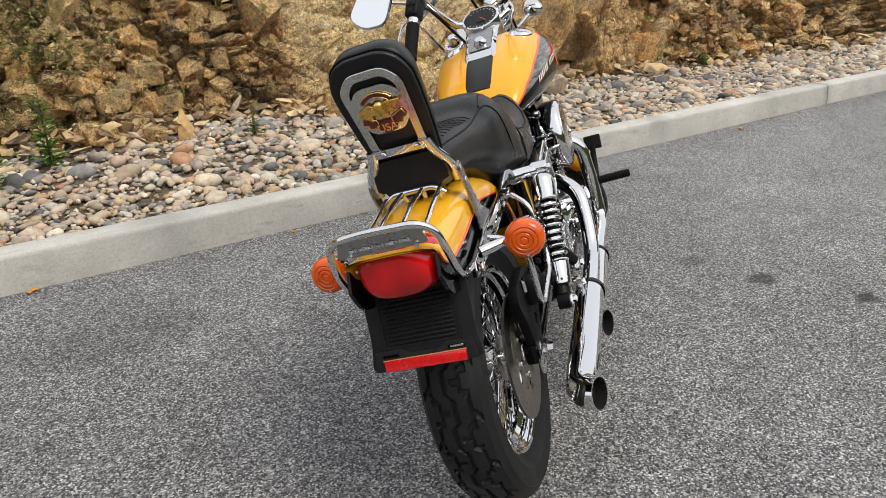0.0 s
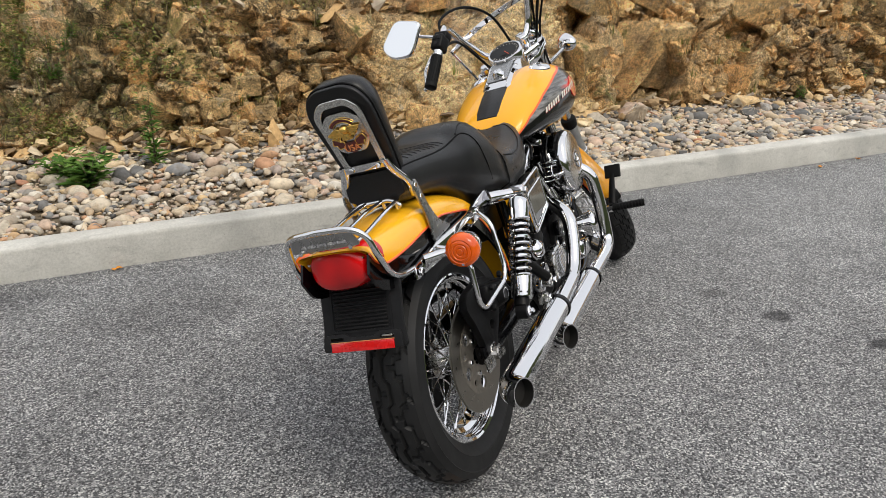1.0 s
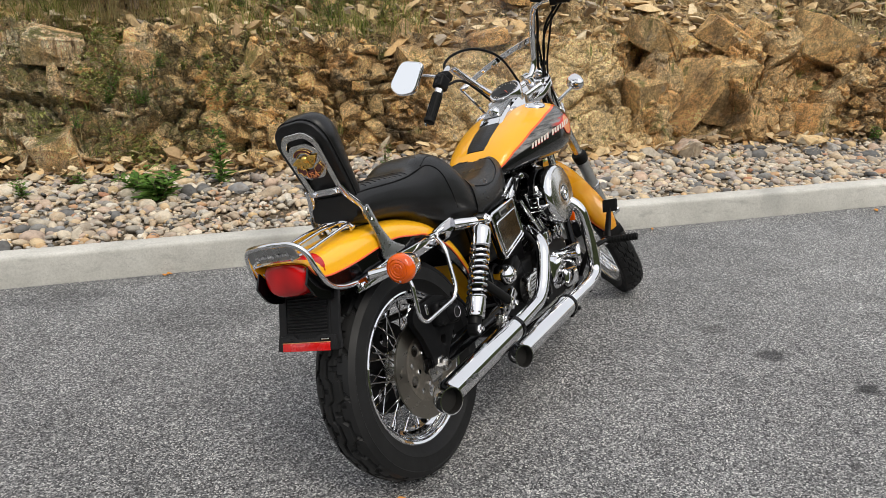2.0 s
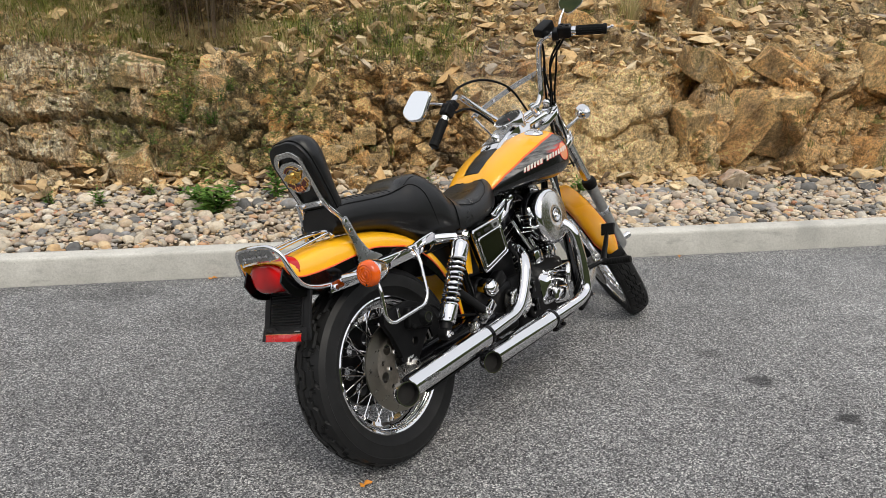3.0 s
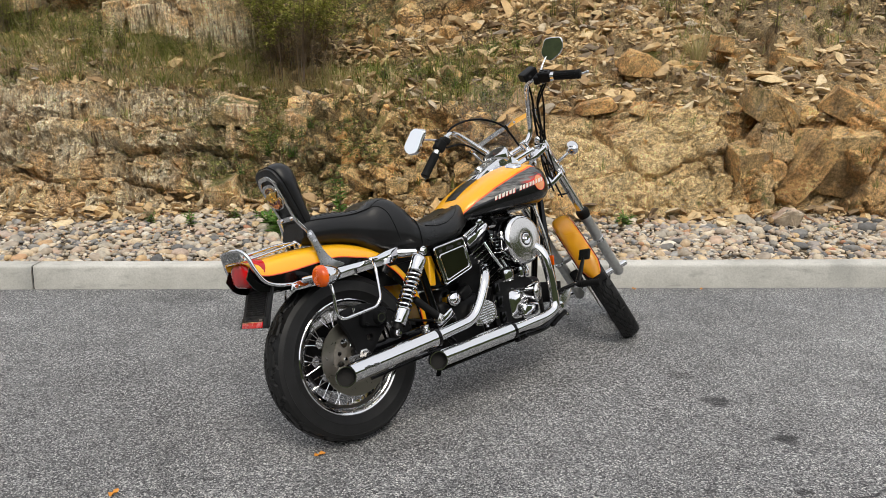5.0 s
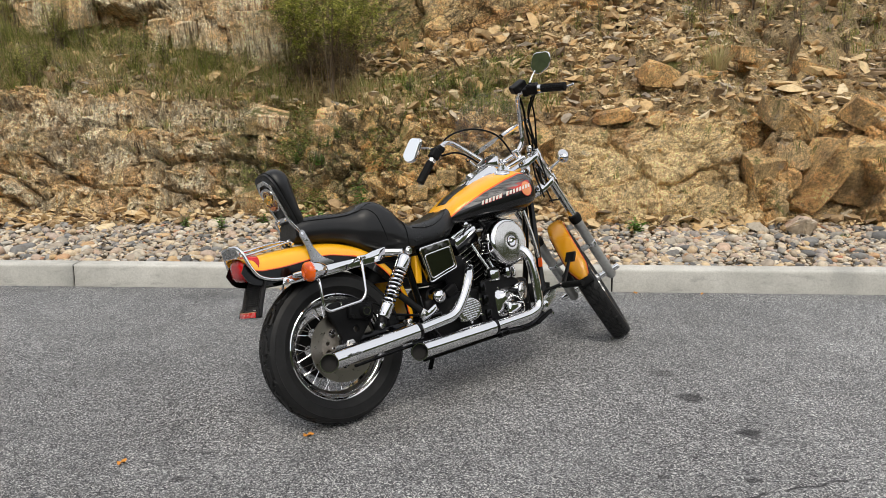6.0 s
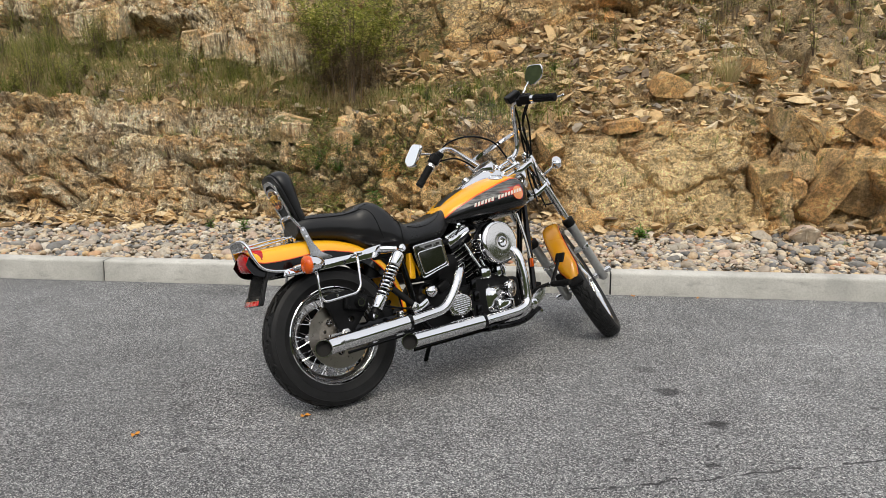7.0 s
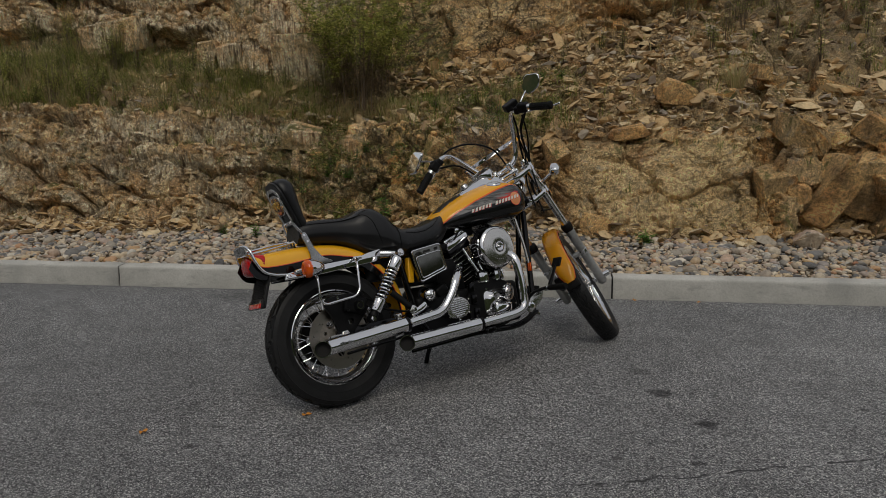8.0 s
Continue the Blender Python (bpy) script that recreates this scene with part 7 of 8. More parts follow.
    mir = part("mirror", slab(shape, mm @ pose(0, 0, -0.016), 0.018, bevel=0.007, seg=3), CHROME, bike, "chrome framed mirror", STEER)
    part("mirror_glass", slab([(x * 0.93, y * 0.92) for x, y in shape], mm @ pose(0, 0, 0.0018), 0.001), MIRROR, mir, "mirror glass")
part("tree_top", slab(soft([(0.035, -0.15), (0.12, -0.14), (0.12, 0.14), (0.035, 0.15), (-0.03, 0.05), (-0.03, -0.05)], 0.03), pose(0, 0, 0.098), 0.026, bevel=0.005), CHROME, bike, "chrome upper fork clamp", STEER)
part("tree_low", slab(soft([(0.045, -0.15), (0.115, -0.14), (0.115, 0.14), (0.045, 0.15), (-0.03, 0.05), (-0.03, -0.05)], 0.03), pose(0, 0, -0.066), 0.026, bevel=0.005), CHROME, bike, "chrome lower fork clamp", STEER)
bar = [(-0.115, 0.373, 0.396), (-0.062, 0.292, 0.434), (-0.020, 0.238, 0.446), (0.050, 0.208, 0.424), (0.072, 0.170, 0.335), (0.055, 0.108, 0.205), (0.030, 0.052, 0.178)]
part("handlebar", tube(bar + [(x, -y, z) for x, y, z in reversed(bar)], 0.0130, 0.055, 18), CHROME, bike, "chrome pull-back handlebar", STEER)
for y in (-0.048, 0.048):
    part("riser", spin([(0, 0.075), (0.019, 0.075), (0.020, 0.07), (0.017, 0.0), (0, 0)], pose(0.024, y, 0.118), 20), CHROME, bike, "chrome riser", STEER)
    part("riser_clamp", box((0.046, 0.034, 0.040), pose(0.032, y, 0.185), 0.008, 3), CHROME, bike, m=STEER)
part("master_cylinder", box((0.052, 0.080, 0.040), pose(0.006, -0.238, 0.470, 0, -12, 22), 0.007, 3), SATIN, bike, "black brake fluid reservoir", STEER)
part("indicator_bar", box((0.030, 0.16, 0.022), pose(-0.012, 0, 0.150, 0, 20, 0), 0.008, 3), CHROME, bike, "chrome indicator light bar", STEER)
part("headlamp", spin([(0, -0.085), (0.03, -0.08), (0.058, -0.055), (0.072, -0.015), (0.074, 0.02), (0.072, 0.028), (0, 0.034)], STEER @ aim((0.175, 0, 0.035), (0.87, 0, -0.5)), 36), CHROME, bike, "chrome headlamp")
# cables
for pts, r in (([(0.035, -0.225, 0.455), (0.060, -0.205, 0.36), (0.085, -0.150, 0.22), (0.100, -0.100, 0.06), (0.075, -0.06, -0.10)], 0.0055), ([(-0.02, -0.285, 0.405), (0.035, -0.215, 0.33), (0.070, -0.175, 0.22), (0.030, -0.075, 0.04), (-0.05, -0.05, -0.08)], 0.0048),
               ([(-0.03, -0.290, 0.400), (0.040, -0.200, 0.30), (0.090, -0.160, 0.16), (0.050, -0.09, 0.0), (-0.03, -0.07, -0.14)], 0.0045), ([(0.0, -0.262, 0.392), (0.055, -0.232, 0.29), (0.075, -0.150, 0.12), (0.02, -0.110, -0.02)], 0.0045),
               ([(0.065, -0.175, 0.30), (0.105, -0.148, 0.10), (0.118, -0.145, -0.10), (0.075, -0.120, -0.17), (0.0, -0.06, -0.13)], 0.0045),
               ([(-0.035, 0.262, 0.420), (0.035, 0.225, 0.448), (0.105, 0.090, 0.410), (0.125, -0.01, 0.30), (0.085, -0.03, 0.15)], 0.0052), ([(-0.045, 0.272, 0.405), (0.020, 0.205, 0.360), (0.050, 0.130, 0.205), (0.020, 0.085, 0.06)], 0.0050),
               ([(0.115, 0.09, -0.06), (0.13, 0.12, -0.25), (0.105, 0.145, -0.48), (0.09, 0.11, -0.62)], 0.0048)):
    part("control_cable", tube([Vector(p) for p in spline(pts, 26)], r, n=8), GRIP, bike, "black control cable", STEER)
part("cable_tie", spin([(0.010, -0.008), (0.016, -0.006), (0.016, 0.006), (0.010, 0.008)], aim((0.088, -0.160, 0.17), (0.1, -0.2, 1)), 14, ring=True), GRIP, bike, m=STEER)

# front fender
rings = []
for k in range(41):
    t = radians(36 + (149 - 36) * k / 40)
    end = min(1.0, min(k + 1.2, 41.2 - k) / 5) ** 0.5
    ring = []
    for q in range(17):
        u = q / 8 - 1
        f = abs(u) * math.pi / 2
        w = 0.050 * end * math.sin(f) ** 0.85 * math.copysign(1, u)
        r = 0.398 - 0.034 * (1 - math.cos(f) ** 0.6)
        ring.append((TX + r * math.cos(t), w, -0.700 + r * math.sin(t)))
    rings.append(ring)
bm = loft(bmesh.new(), rings, False, False)
bmesh.ops.solidify(bm, geom=bm.faces[:], thickness=-0.004)
ff = part("front_fender", bm, YELLOW, bike, "glossy yellow front fender", STEER)
for q in (0, 16):
    part("pinstripe", tube([r[q] for r in rings], 0.0028, n=6), ORANGE, ff, "orange pinstripe")
    part("fender_trim", tube([(TX + (x - TX) * 0.965, y, -0.7 + (z + 0.7) * 0.965) for x, y, z in [r[q] for r in rings]], 0.0075, n=8, flat=0.8), GLOSS, ff, "black fender edge")
tip = rings[-1]
part("fender_tip", box((0.05, 0.085, 0.030), Matrix.Translation((TX - 0.365 * math.cos(radians(28)), 0, -0.7 + 0.372 * math.sin(radians(28)))) @ Matrix.Rotation(radians(-62), 4, "Y"), 0.012, 3), SATIN, ff)
part("front_caliper", box((0.10, 0.05, 0.07), pose(TX - 0.085, 0.085, -0.58, 0, 35, 0), 0.014, 3), SATIN, bike, "black front brake caliper", STEER)

# clear fly screen with its chrome brace
sheet = []
for k in range(19):
    v = k / 18
    w = 0.20 * math.sqrt(max(0.0, 1 - (max(0.0, v - 0.30) / 0.70) ** 2)) + 0.004
    w = min(w, 0.150 + 0.35 * v)
    sheet.append([(0.235 - 0.150 * v - 0.9 * (w * u) ** 2, w * u, 0.13 + 0.42 * v) for u in np.linspace(-1, 1, 25)])
bm = loft(bmesh.new(), sheet, False, False)
bmesh.ops.solidify(bm, geom=bm.faces[:], thickness=0.003)
screen = part("fly_screen", bm, CLEAR, bike, "clear plastic fly screen", STEER)
screen.visible_shadow = False
brace = part("screen_brace", loft(bmesh.new(), [[(0.166 - 0.9 * y * y + a, y, 0.272 + b) for a, b in ((-0.003, -0.011), (0.0, -0.011), (0.0, 0.011), (-0.003, 0.011))] for y in np.linspace(-0.20, 0.20, 21)]), CHROME, bike, "chrome fly screen brace", STEER)
for y in (-0.188, -0.07, 0.07, 0.188):
    bolt((0.162 - 0.9 * y * y, y, 0.272), (-1, 0, 0), 0.007, 0.006, brace)
for s in (-1, 1):
    part("screen_arm", tube([(0.185 - 0.03, s * 0.19, 0.272), (0.12, s * 0.150, 0.10)], 0.005, n=8), CHROME, bike, m=STEER)

# ---- plants of the bank ----
def blade_mesh(name, rows, material):
    """Thin bent blades. rows: foot, azimuth, length, lean, width."""
    n = len(rows)
    a = np.array(rows, float)
    foot, az, length, lean, width = a[:, :3], a[:, 3], a[:, 4], a[:, 5], a[:, 6]
    out = np.stack([np.cos(az), np.sin(az), np.zeros(n)], 1)
    side = np.stack([-np.sin(az), np.cos(az), np.zeros(n)], 1)
    vs = []
    for f, w in ((0, 1.0), (0.35, 0.9), (0.7, 0.6), (1.0, 0.08)):
        p = foot + out * (lean * length * f**1.8)[:, None]
        p[:, 2] += length * (f - 0.25 * lean * f * f)
        vs += [p - side * (width * w / 2)[:, None], p + side * (width * w / 2)[:, None]]
    V = np.stack(vs, 1).reshape(-1, 3)
    base = (np.arange(n) * 8)[:, None]
    F = np.concatenate([base + np.array([[k, k + 1, k + 3, k + 2]]) for k in (0, 2, 4)])
    return mesh_np(name, V, F, material, True)


def leaf_mesh(name, rows, material):
    """Folded leaves. rows: place, azimuth, rise in radians, length, width."""
    a = np.array(rows, float)
    n = len(a)
    p, az, rise, length, width = a[:, :3], a[:, 3], a[:, 4], a[:, 5], a[:, 6]
    d = np.stack([np.cos(az) * np.cos(rise), np.sin(az) * np.cos(rise), np.sin(rise)], 1)
    side = np.stack([-np.sin(az), np.cos(az), np.zeros(n)], 1)
    up = np.cross(d, side)
    mid = p + d * (length * 0.45)[:, None]
    tip = p + d * length[:, None] - np.array([0, 0, 0.15]) * length[:, None]
    fold = -up * (width * 0.18)[:, None]
    V = np.stack([p, mid - side * (width / 2)[:, None] - fold, mid + fold * 0.5, mid + side * (width / 2)[:, None] - fold, tip], 1).reshape(-1, 3)
    base = (np.arange(n) * 5)[:, None]
    F = np.concatenate([base + np.array([f]) for f in ([0, 2, 1], [0, 3, 2], [1, 2, 4], [2, 3, 4])])
    return mesh_np(name, V, F, material)


def bank_at(x, s):
    return flatV[int(np.searchsorted(xs, x).clip(0, nx_ - 1)), int(np.searchsorted(ss, s).clip(0, ns_ - 1))]


pr = random.Random(21)


def tuft(rows, x, y, z, n, height, spread, lean=0.6, width=0.006):
    for _ in range(n):
        a = pr.uniform(0, 6.28)
        r = spread * pr.random() ** 0.5
        rows.append((x + r * math.cos(a), y + r * math.sin(a), z - 0.015, a + pr.gauss(0, 0.5), height * pr.uniform(0.45, 1.1), lean * pr.uniform(0.2, 1.3), width * pr.uniform(0.6, 1.3)))


green_rows, straw_rows = [], []
for _ in range(1250):
    x = pr.uniform(-5.5, 0.95)
    s = 1.12 + 1.9 * pr.random() ** 0.9
    p = bank_at(x, s)
    keep = noise.noise((x * 0.9, s * 1.2, 4.0)) > -0.42
    if not keep:
        continue
    tuft(green_rows if pr.random() < 0.55 else straw_rows, p[0], p[1], p[2], 20, pr.uniform(0.10, 0.30) * (1.5 if x < -1.9 else 1.0), 0.10, 1.1, 0.0055)
for _ in range(150):
    x = pr.gauss(3.0, 0.38) if pr.random() < 0.6 else pr.gauss(1.9, 0.30)
    p = bank_at(x, pr.uniform(1.15, 2.0))
    tuft(green_rows if pr.random() < 0.7 else straw_rows, p[0], p[1], p[2], 20, pr.uniform(0.10, 0.24), 0.09)
for _ in range(420):
    x = pr.uniform(0.8, 10) if pr.random() < 0.6 else pr.uniform(5.2, 10)
    p = bank_at(x, pr.uniform(1.1, 3.3))
    tuft(straw_rows if pr.random() < 0.6 else green_rows, p[0], p[1], p[2], 12, pr.uniform(0.08, 0.26), 0.07)
for _ in range(150):
    x = pr.uniform(-5, 8)
    p = bank_at(x, pr.uniform(3.9, 5.4))
    tuft(green_rows if pr.random() < 0.55 else straw_rows, p[0], p[1], p[2], 18, pr.uniform(0.12, 0.35), 0.12)
for _ in range(130):
    x = pr.uniform(-3, 7)
    p = bank_at(x, pr.uniform(0.1, 1.0))
    tuft(straw_rows if pr.random() < 0.5 else green_rows, p[0], p[1] - 0.02, p[2], 8, pr.uniform(0.05, 0.16), 0.04)
tagged(new("grass", blade_mesh("grass", green_rows, GREEN)), "green tufts of grass on the rocky bank", "grass", kind="stuff")
tagged(new("dry_grass", blade_mesh("dry_grass", straw_rows, STRAW)), "straw-coloured dry grass on the rocky bank", "grass", kind="stuff")

# low leafy cover and moss cushions
cover = []
for _ in range(11000):
    if pr.random() < 0.78:
        x, s = pr.uniform(-5, 1.1), 1.1 + 2.0 * pr.random()
    else:
        x, s = pr.gauss(2.9, 0.5), pr.uniform(1.15, 2.1)
    if noise.noise((x * 1.7, s * 2.1, 8.0)) < -0.05:
        continue
    p = bank_at(x, s)
    cover.append((p[0] + pr.gauss(0, 0.03), p[1] + pr.gauss(0, 0.03), p[2] + pr.uniform(0, 0.14), pr.uniform(0, 6.28), pr.uniform(-0.2, 1.0), pr.uniform(0.02, 0.05), pr.uniform(0.008, 0.02)))
for _ in range(6500):
    x, s = pr.gauss(1.25, 0.55), pr.uniform(0.02, 1.15)
    if noise.noise((x * 2.3, s * 3.1, 5.0)) < 0.10:
        continue
    p = bank_at(x, s)
    cover.append((p[0] + pr.gauss(0, 0.025), p[1] - 0.055 + pr.gauss(0, 0.03), p[2] + pr.uniform(0, 0.06), pr.uniform(0, 6.28), pr.uniform(-0.2, 1.0), pr.uniform(0.02, 0.05), pr.uniform(0.010, 0.024)))
tagged(new("ground_cover", leaf_mesh("ground_cover", cover, GREEN)), "low green leafy ground cover between the rocks", "plants", kind="stuff")


def weed(name, x, y, z, stems, height, spread, leaf, label, category, top=0.0, bare=0.0, stem_material=None, tint=None):
    """An upright plant: stems with leaves set along them."""
    base = new(name)
    base.location = (x, y, z)
    tagged(base, label, category, "plants of the bank")
    stem_rows, leaf_rows = [], []
    for _ in range(stems):
        a, lean = pr.uniform(0, 6.28), pr.uniform(0.05, 1.0) * spread
        h = height * pr.uniform(0.65, 1.0)
        r = (0.42 if stems >= 70 else 0.12) * spread * height * pr.random() ** 0.5
        fx, fy = r * math.cos(a), r * math.sin(a)
        stem_rows += [(fx, fy, 0, a, h, lean, 0.004 + 0.004 * height), (fx, fy, 0, a + 1.57, h, 0.02, 0.003)]
        n = int(leaf[0] * pr.uniform(0.8, 1.2))
        for k in range(n):
            f = bare + (1 - bare) * (k + pr.random()) / n
            q = lean * h * f**1.8
            size = leaf[1] * (1 - 0.55 * f) * pr.uniform(0.7, 1.2)
            wob = 0.07 * f if stems >= 70 else 0.0
            leaf_rows.append((fx + q * math.cos(a) + pr.gauss(0, wob), fy + q * math.sin(a) + pr.gauss(0, wob), pr.gauss(0, wob) + h * (f - 0.25 * lean * f * f), pr.uniform(0, 6.28), pr.uniform(0.0, 0.7), size, size * leaf[2]))
    for nm, me in (("stem", blade_mesh("stem", stem_rows, stem_material or TWIG)), ("foliage", leaf_mesh("foliage", leaf_rows, tint or GREEN))):
        ob = new(nm, me)
        ob.parent = base
        tagged(ob, kind="stuff")
    return base


BUSH_GREEN = mat_leaf("bush_leaf", (0.10, 0.12, 0.025), (0.38, 0.41, 0.09), (0.75, 0.70, 0.23))
LUSH = mat_leaf("lush_leaf", (0.06, 0.13, 0.025), (0.13, 0.26, 0.05), (0.24, 0.38, 0.09))
DEAD = mat_leaf("withered_leaf", (0.10, 0.075, 0.060), (0.24, 0.18, 0.12), (0.40, 0.31, 0.17))


def bush_plant(x, y, z, stems, height, width, label):
    """A many-stemmed bush: withered leaves low on the twigs, clumps of fresh ones on the upper outer twigs."""
    base = new("bush")
    base.location = (x, y, z)
    tagged(base, label, "bush", "plants of the bank")
    wood, fresh, dry = [], [], []
    for _ in range(stems):
        a, h = pr.uniform(0, 6.28), height * pr.uniform(0.55, 1.0)
        lean = pr.uniform(0.05, 0.95) * width / height
        r = 0.46 * width * pr.random() ** 0.5
        fx, fy = r * math.cos(a), r * math.sin(a)
        wood.append((fx, fy, 0, a, h, lean, 0.008))
        for _ in range(17):
            f = pr.uniform(0.12, 0.98)
            q = lean * h * f**1.8
            px, py, pz = fx + q * math.cos(a), fy + q * math.sin(a), h * (f - 0.25 * lean * f * f)
            ta, tl, tn = pr.uniform(0, 6.28), pr.uniform(0.10, 0.27), pr.uniform(0.3, 1.1)
            wood.append((px, py, pz, ta, tl, tn, 0.004))
            full = f + 0.55 * noise.noise((px * 2.6 + 3.1, py * 2.6, pz * 2.6)) > 0.38
            for _ in range(15 if full else 13):
                g = pr.uniform(0.25, 1.0)
                w = tn * tl * g**1.8
                size = pr.uniform(0.030, 0.062) if full else pr.uniform(0.016, 0.040)
                row = (px + w * math.cos(ta) + pr.gauss(0, 0.012), py + w * math.sin(ta) + pr.gauss(0, 0.012), pz + tl * (g - 0.25 * tn * g * g) + pr.gauss(0, 0.012),
                       pr.uniform(0, 6.28), pr.uniform(-0.3, 0.8), size, size * 0.36)
                (fresh if full else dry).append(row)
    for nm, me, lb in (("twig", blade_mesh("twig", wood, TWIG), "dark brown twigs"), ("foliage", leaf_mesh("foliage", fresh, BUSH_GREEN), "yellow-green leaves"), ("withered_foliage", leaf_mesh("withered_foliage", dry, DEAD), "withered purple-brown leaves")):
        ob = new(nm, me)
        ob.parent = base
        tagged(ob, lb, kind="stuff")
    return base


# the bush above the ledge, dry grass at its foot, tall weeds beside it
bush_plant(1.22, 3.04, 1.28, 62, 1.42, 0.78, "dense bush with dark twigs below and yellow-green leaves above")
skirt = []
for _ in range(26):
    p = bank_at(1.24 + pr.gauss(0, 0.42), pr.uniform(1.15, 1.8))
    tuft(skirt, p[0], p[1], p[2], 26, pr.uniform(0.18, 0.42), 0.10, 0.9, 0.005)
tagged(new("dry_skirt", blade_mesh("dry_skirt", skirt, STRAW)), "dry straw-coloured grass below the bush", "grass", kind="stuff")
for _ in range(40):
    p = bank_at(pr.uniform(-5.0, -1.75), pr.uniform(0.95, 3.2))
    weed("weed", p[0], p[1], p[2] - 0.02, 13, pr.uniform(0.35, 0.72), 0.42, (24, 0.055, 0.32), "tall dark-stemmed weed with yellow-green tips in the grass", "weed", bare=pr.uniform(0.3, 0.6), tint=BUSH_GREEN)
for _ in range(18):
    p = bank_at(pr.gauss(1.15, 0.38), pr.uniform(0.15, 1.05))
    weed("weed", p[0], p[1] - 0.05, p[2] - 0.01, 8, pr.uniform(0.08, 0.20), 0.8, (9, 0.045, 0.40), "small green weed rooted in the mossy rock", "weed", tint=pr.choice((LUSH, GREEN)))
for _ in range(22):
    p = bank_at(pr.gauss(2.75, 0.33), pr.uniform(1.35, 2.25))
    weed("weed", p[0], p[1], p[2] - 0.02, 14, pr.uniform(0.14, 0.30), 0.8, (14, 0.045, 0.34), "low bright green weed among the rock chips", "weed", tint=pr.choice((LUSH, GREEN)))
for x, s, n, h, bare, label in ((5.35, 2.5, 9, 0.62, 0.25, "tall weed with small green leaves on the talus"), (5.6, 2.6, 8, 0.75, 0.3, "tall dark-stemmed weed on the talus"), (5.95, 2.5, 8, 0.60, 0.3, "tall weed with yellowing leaves on the talus"),
                                (6.4, 2.4, 8, 0.55, 0.3, "bushy weed on the talus"), (4.15, 2.55, 8, 0.45, 0.2, "weed with thin dark stems among the chips"), (3.9, 2.7, 7, 0.50, 0.2, "weed with thin dark stems among the chips"),
                                (3.45, 2.4, 7, 0.40, 0.2, "green weed among the chips"), (4.8, 2.9, 7, 0.42, 0.2, "green weed among the chips"), (2.9, 1.5, 16, 0.30, 0.05, "low bright green shrub on the ledge"), (3.25, 1.45, 16, 0.28, 0.05, "low grey-green shrub on the ledge"),
                                (2.55, 1.6, 12, 0.26, 0.05, "low green shrub on the ledge"), (-1.6, 2.2, 14, 0.55, 0.3, "tall weeds with yellow-green tips above the ledge"), (-2.0, 2.4, 14, 0.60, 0.3, "tall weeds with yellow-green tips above the ledge"),
                                (-1.1, 2.0, 12, 0.40, 0.2, "tall weeds above the ledge"), (-2.5, 2.1, 14, 0.5, 0.2, "tall weeds above the ledge"), (-0.3, 2.7, 12, 0.42, 0.2, "weeds between the upper outcrops"), (-3.1, 2.2, 14, 0.55, 0.2, "tall weeds above the ledge"),
                                (6.9, 1.25, 10, 0.22, 0.1, "small green weed on the rock lip"), (2.1, 1.0, 9, 0.24, 0.05, "green weed in a rock crack"), (3.15, 0.95, 8, 0.20, 0.05, "green weed in a rock crack")):
    p = bank_at(x, s)
    weed("weed", p[0], p[1], p[2] - 0.02, n, h, 0.45, (16, 0.05, 0.3), label, "weed", bare=bare)
for x, y, z, n, h, sp, leaf, label in ((1.83, 1.33, 0.15, 4, 0.50, 0.14, (30, 0.12, 0.26), "tall narrow-leaved weed growing from the gravel"), (1.45, 0.98, 0.14, 22, 0.27, 0.95, (7, 0.15, 0.42), "broad-leaved green plant on the gravel"),
                                       (1.30, 1.16, 0.15, 14, 0.20, 0.9, (7, 0.11, 0.45), "low green plant on the gravel"), (2.95, 1.20, 0.14, 9, 0.30, 0.30, (12, 0.06, 0.25), "flowering green weed at the gravel edge"),
                                       (4.14, 1.20, 0.15, 16, 0.14, 0.95, (8, 0.09, 0.30), "dark green rosette plant beside the rock foot"), (0.62, 1.25, 0.15, 9, 0.16, 0.6, (8, 0.07, 0.35), "small bright green weed on the gravel"),
                                       (0.9, 1.5, 0.16, 7, 0.12, 0.8, (7, 0.06, 0.4), "small green weed on the gravel"), (5.72, 1.02, 0.15, 6, 0.07, 0.8, (6, 0.04, 0.35), "tiny green weed between pebbles"),
                                       (0.25, 1.35, 0.16, 9, 0.13, 0.7, (8, 0.05, 0.3), "tufted green weed at the rock foot"), (-2.3, 1.45, 0.17, 9, 0.12, 0.9, (7, 0.06, 0.4), "small green plant at the rock foot"), (-2.05, 1.55, 0.2, 8, 0.10, 0.9, (7, 0.06, 0.4), "small green plant at the rock foot"),
                                       (7.4, 1.25, 0.2, 9, 0.14, 0.9, (7, 0.06, 0.4), "small green plant at the rock foot"), (8.4, 1.4, 0.25, 9, 0.2, 0.9, (7, 0.06, 0.4), "small green plant at the rock foot")):
    weed("weed", x, y, z, n, h, sp, leaf, label, "weed", tint=LUSH)
for _ in range(34):
    p = bank_at(pr.uniform(-4.5, 0.4), pr.uniform(1.3, 3.0))
    weed("weed", p[0], p[1], p[2] - 0.02, 12, pr.uniform(0.25, 0.5), 0.6, (16, 0.065, 0.35), "leafy green weed standing in the grass of the bank", "weed", bare=0.2)
for _ in range(34):
    p = bank_at(pr.uniform(4.9, 9.5), pr.uniform(1.7, 3.0))
    weed("weed", p[0], p[1], p[2] - 0.02, 9, pr.uniform(0.30, 0.75), 0.6, (14, 0.06, 0.36), "thin dark-stemmed weed with small leaves on the talus", "weed", bare=pr.uniform(0.15, 0.4))
clump = []
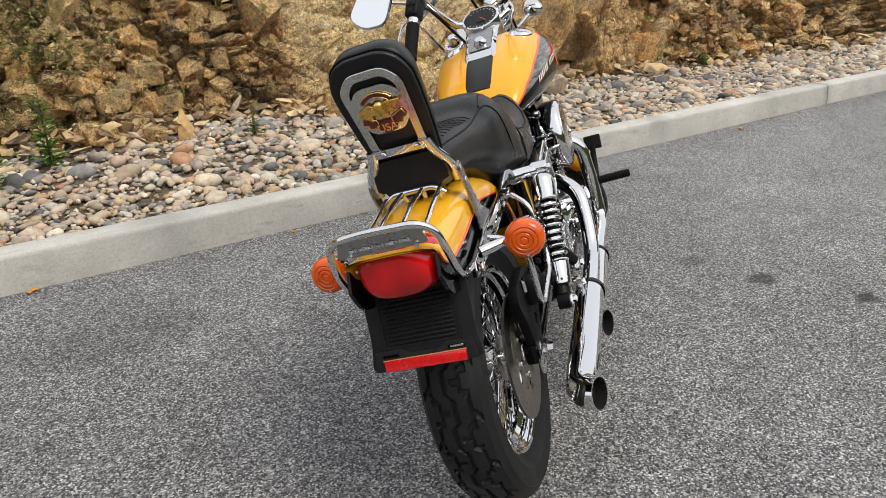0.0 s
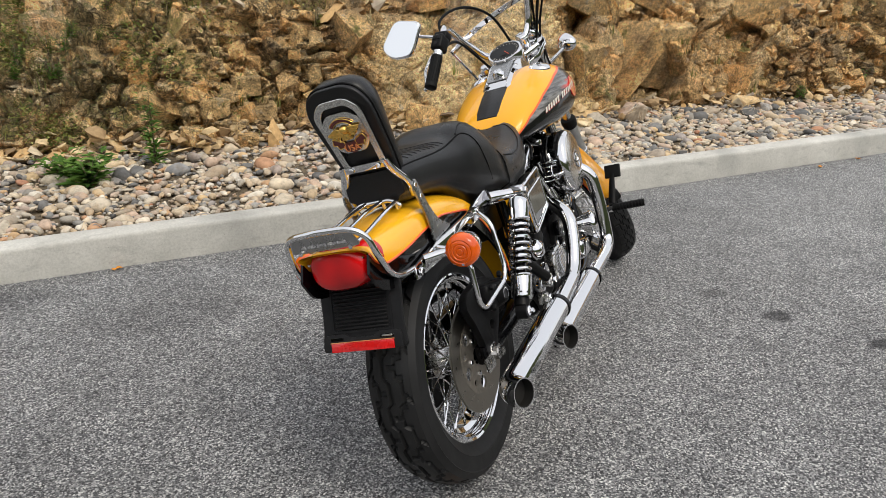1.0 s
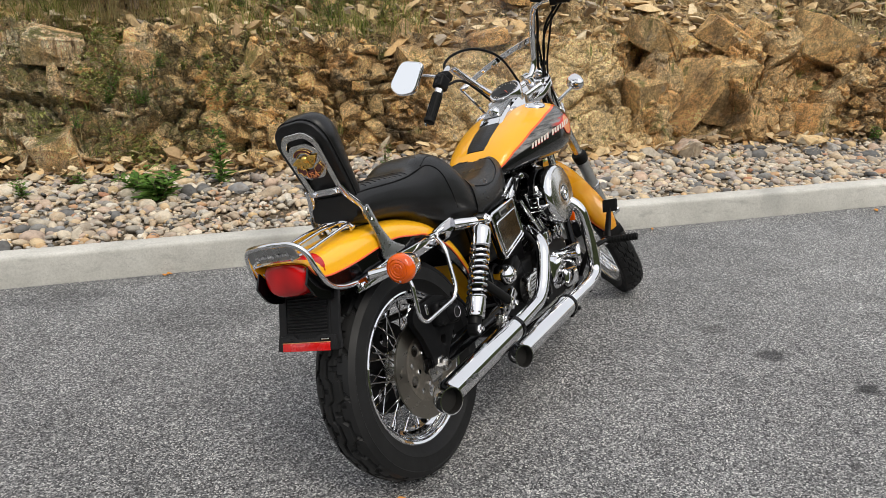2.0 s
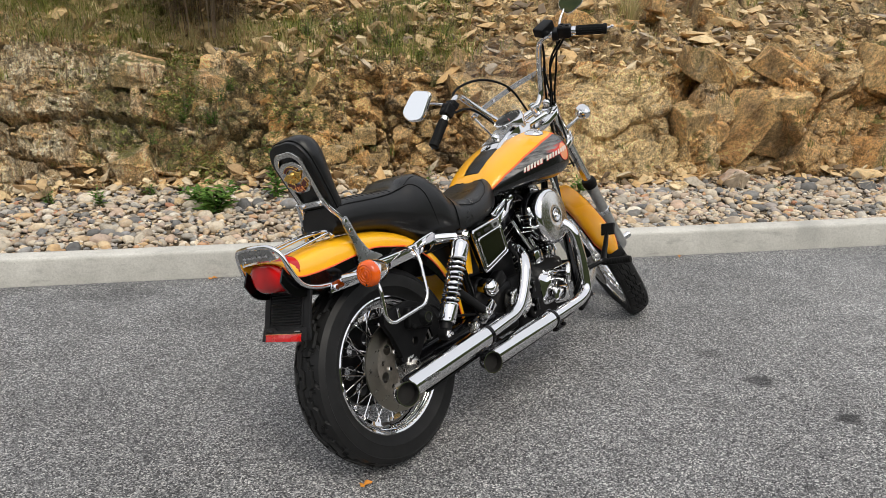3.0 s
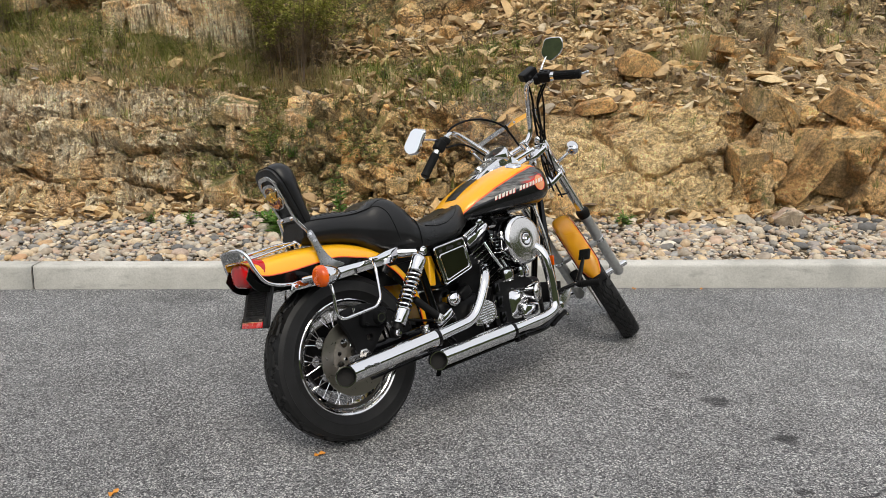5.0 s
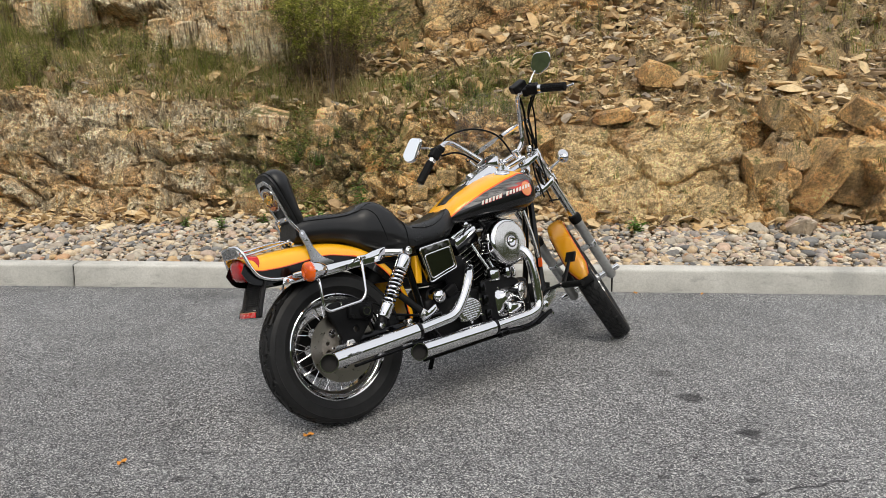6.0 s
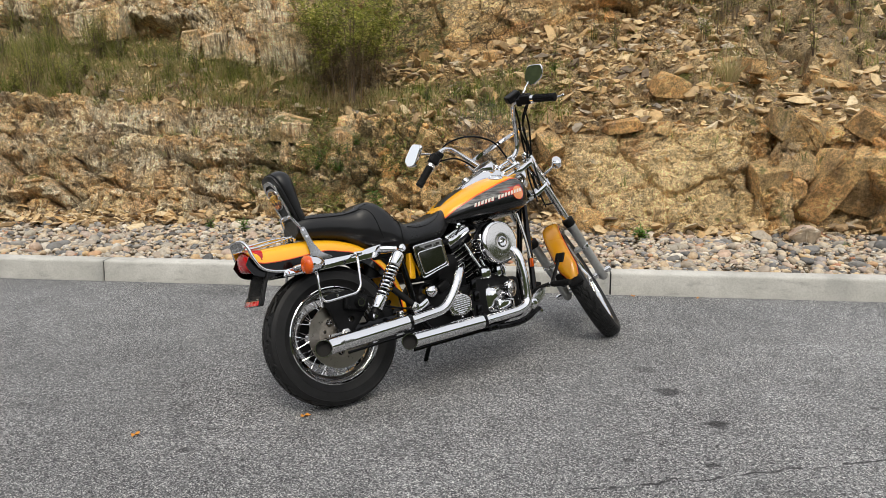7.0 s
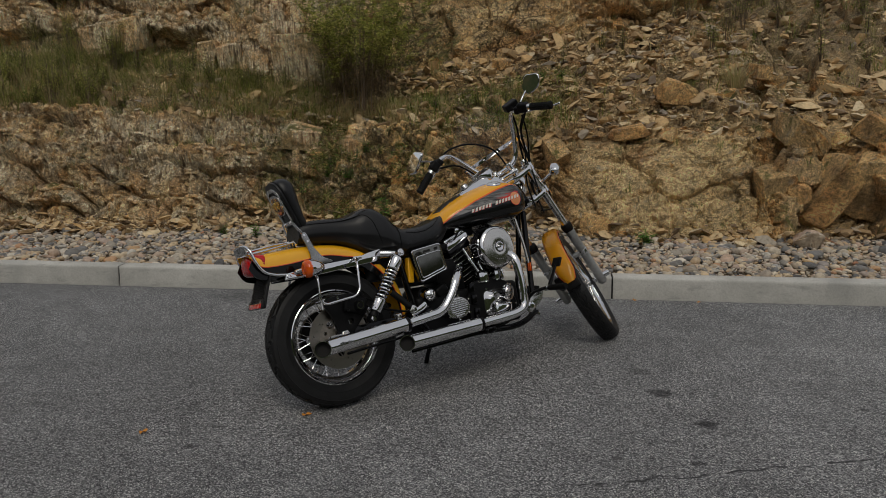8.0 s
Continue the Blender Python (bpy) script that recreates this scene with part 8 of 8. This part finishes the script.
tuft(clump, 0, 0, 0, 170, 0.36, 0.09, 0.75, 0.007)
spiky = new("grass_clump", blade_mesh("grass_clump", clump, STRAW))
spiky.location = tuple(bank_at(5.18, 1.62))
tagged(spiky, "spiky clump of grey-green grass on the talus", "grass clump")

# fallen leaves and litter on the asphalt
LEAF_LITTER = Mat("fallen_leaf", 0.7, 0, (0.62, 0.25, 0.03)).m
for x, y, a, size in ((2.237, -2.119, 0.4, 0.040), (1.586, -2.372, 1.2, 0.038), (1.525, -0.03, 0.2, 0.045), (2.62, -0.06, 2.0, 0.03), (6.05, -0.10, 0.5, 0.05), (6.5, -0.05, 1.5, 0.035), (4.35, -0.05, 0.9, 0.03), (3.92, -0.04, 2.2, 0.03), (8.0, -0.07, 0.3, 0.05)):
    bm = bmesh.new()
    pts = []
    for k in range(14):
        t = 2 * math.pi * k / 14
        r = size * (0.55 + 0.35 * math.cos(t) ** 2 + 0.16 * math.cos(5 * t + a)) * 0.6
        pts.append(bm.verts.new((r * math.cos(t), r * math.sin(t) * 0.75, 0.004 + 0.010 * abs(math.sin(t * 1.5 + a)))))
    mid = bm.verts.new((0, 0, 0.005))
    for k in range(14):
        bm.faces.new((mid, pts[k], pts[(k + 1) % 14]))
    me = bpy.data.meshes.new("fallen_leaf")
    bm.to_mesh(me)
    bm.free()
    me.materials.append(LEAF_LITTER)
    ob = new("fallen_leaf", me)
    ob.matrix_world = pose(x, y, 0.001, 0, 0, math.degrees(a))
    tagged(ob, "curled orange-yellow fallen leaf on the asphalt", "leaf", "fallen leaves")

# ---- countable loose stones of the bed and the bank ----
bed = bpy.data.objects["gravel_bed"]
bank = bpy.data.objects["rock_face"]
for rows, shapes, name, material, smooth, owner in ((near_pebbles, ROUND + BROKEN, "pebble", PEBBLE, True, bed), (near_chips, BROKEN, "stone", CHIP, False, bank), (near_blocks, BLOCKS + BROKEN, "block", ROCK_BLOCK, False, bank)):
    meshes = [mesh_np(name, v, f, material, smooth) for v, f in shapes]
    for k, m in rows:
        piece = new(name, meshes[k])
        piece.parent = owner
        piece.matrix_basis = m
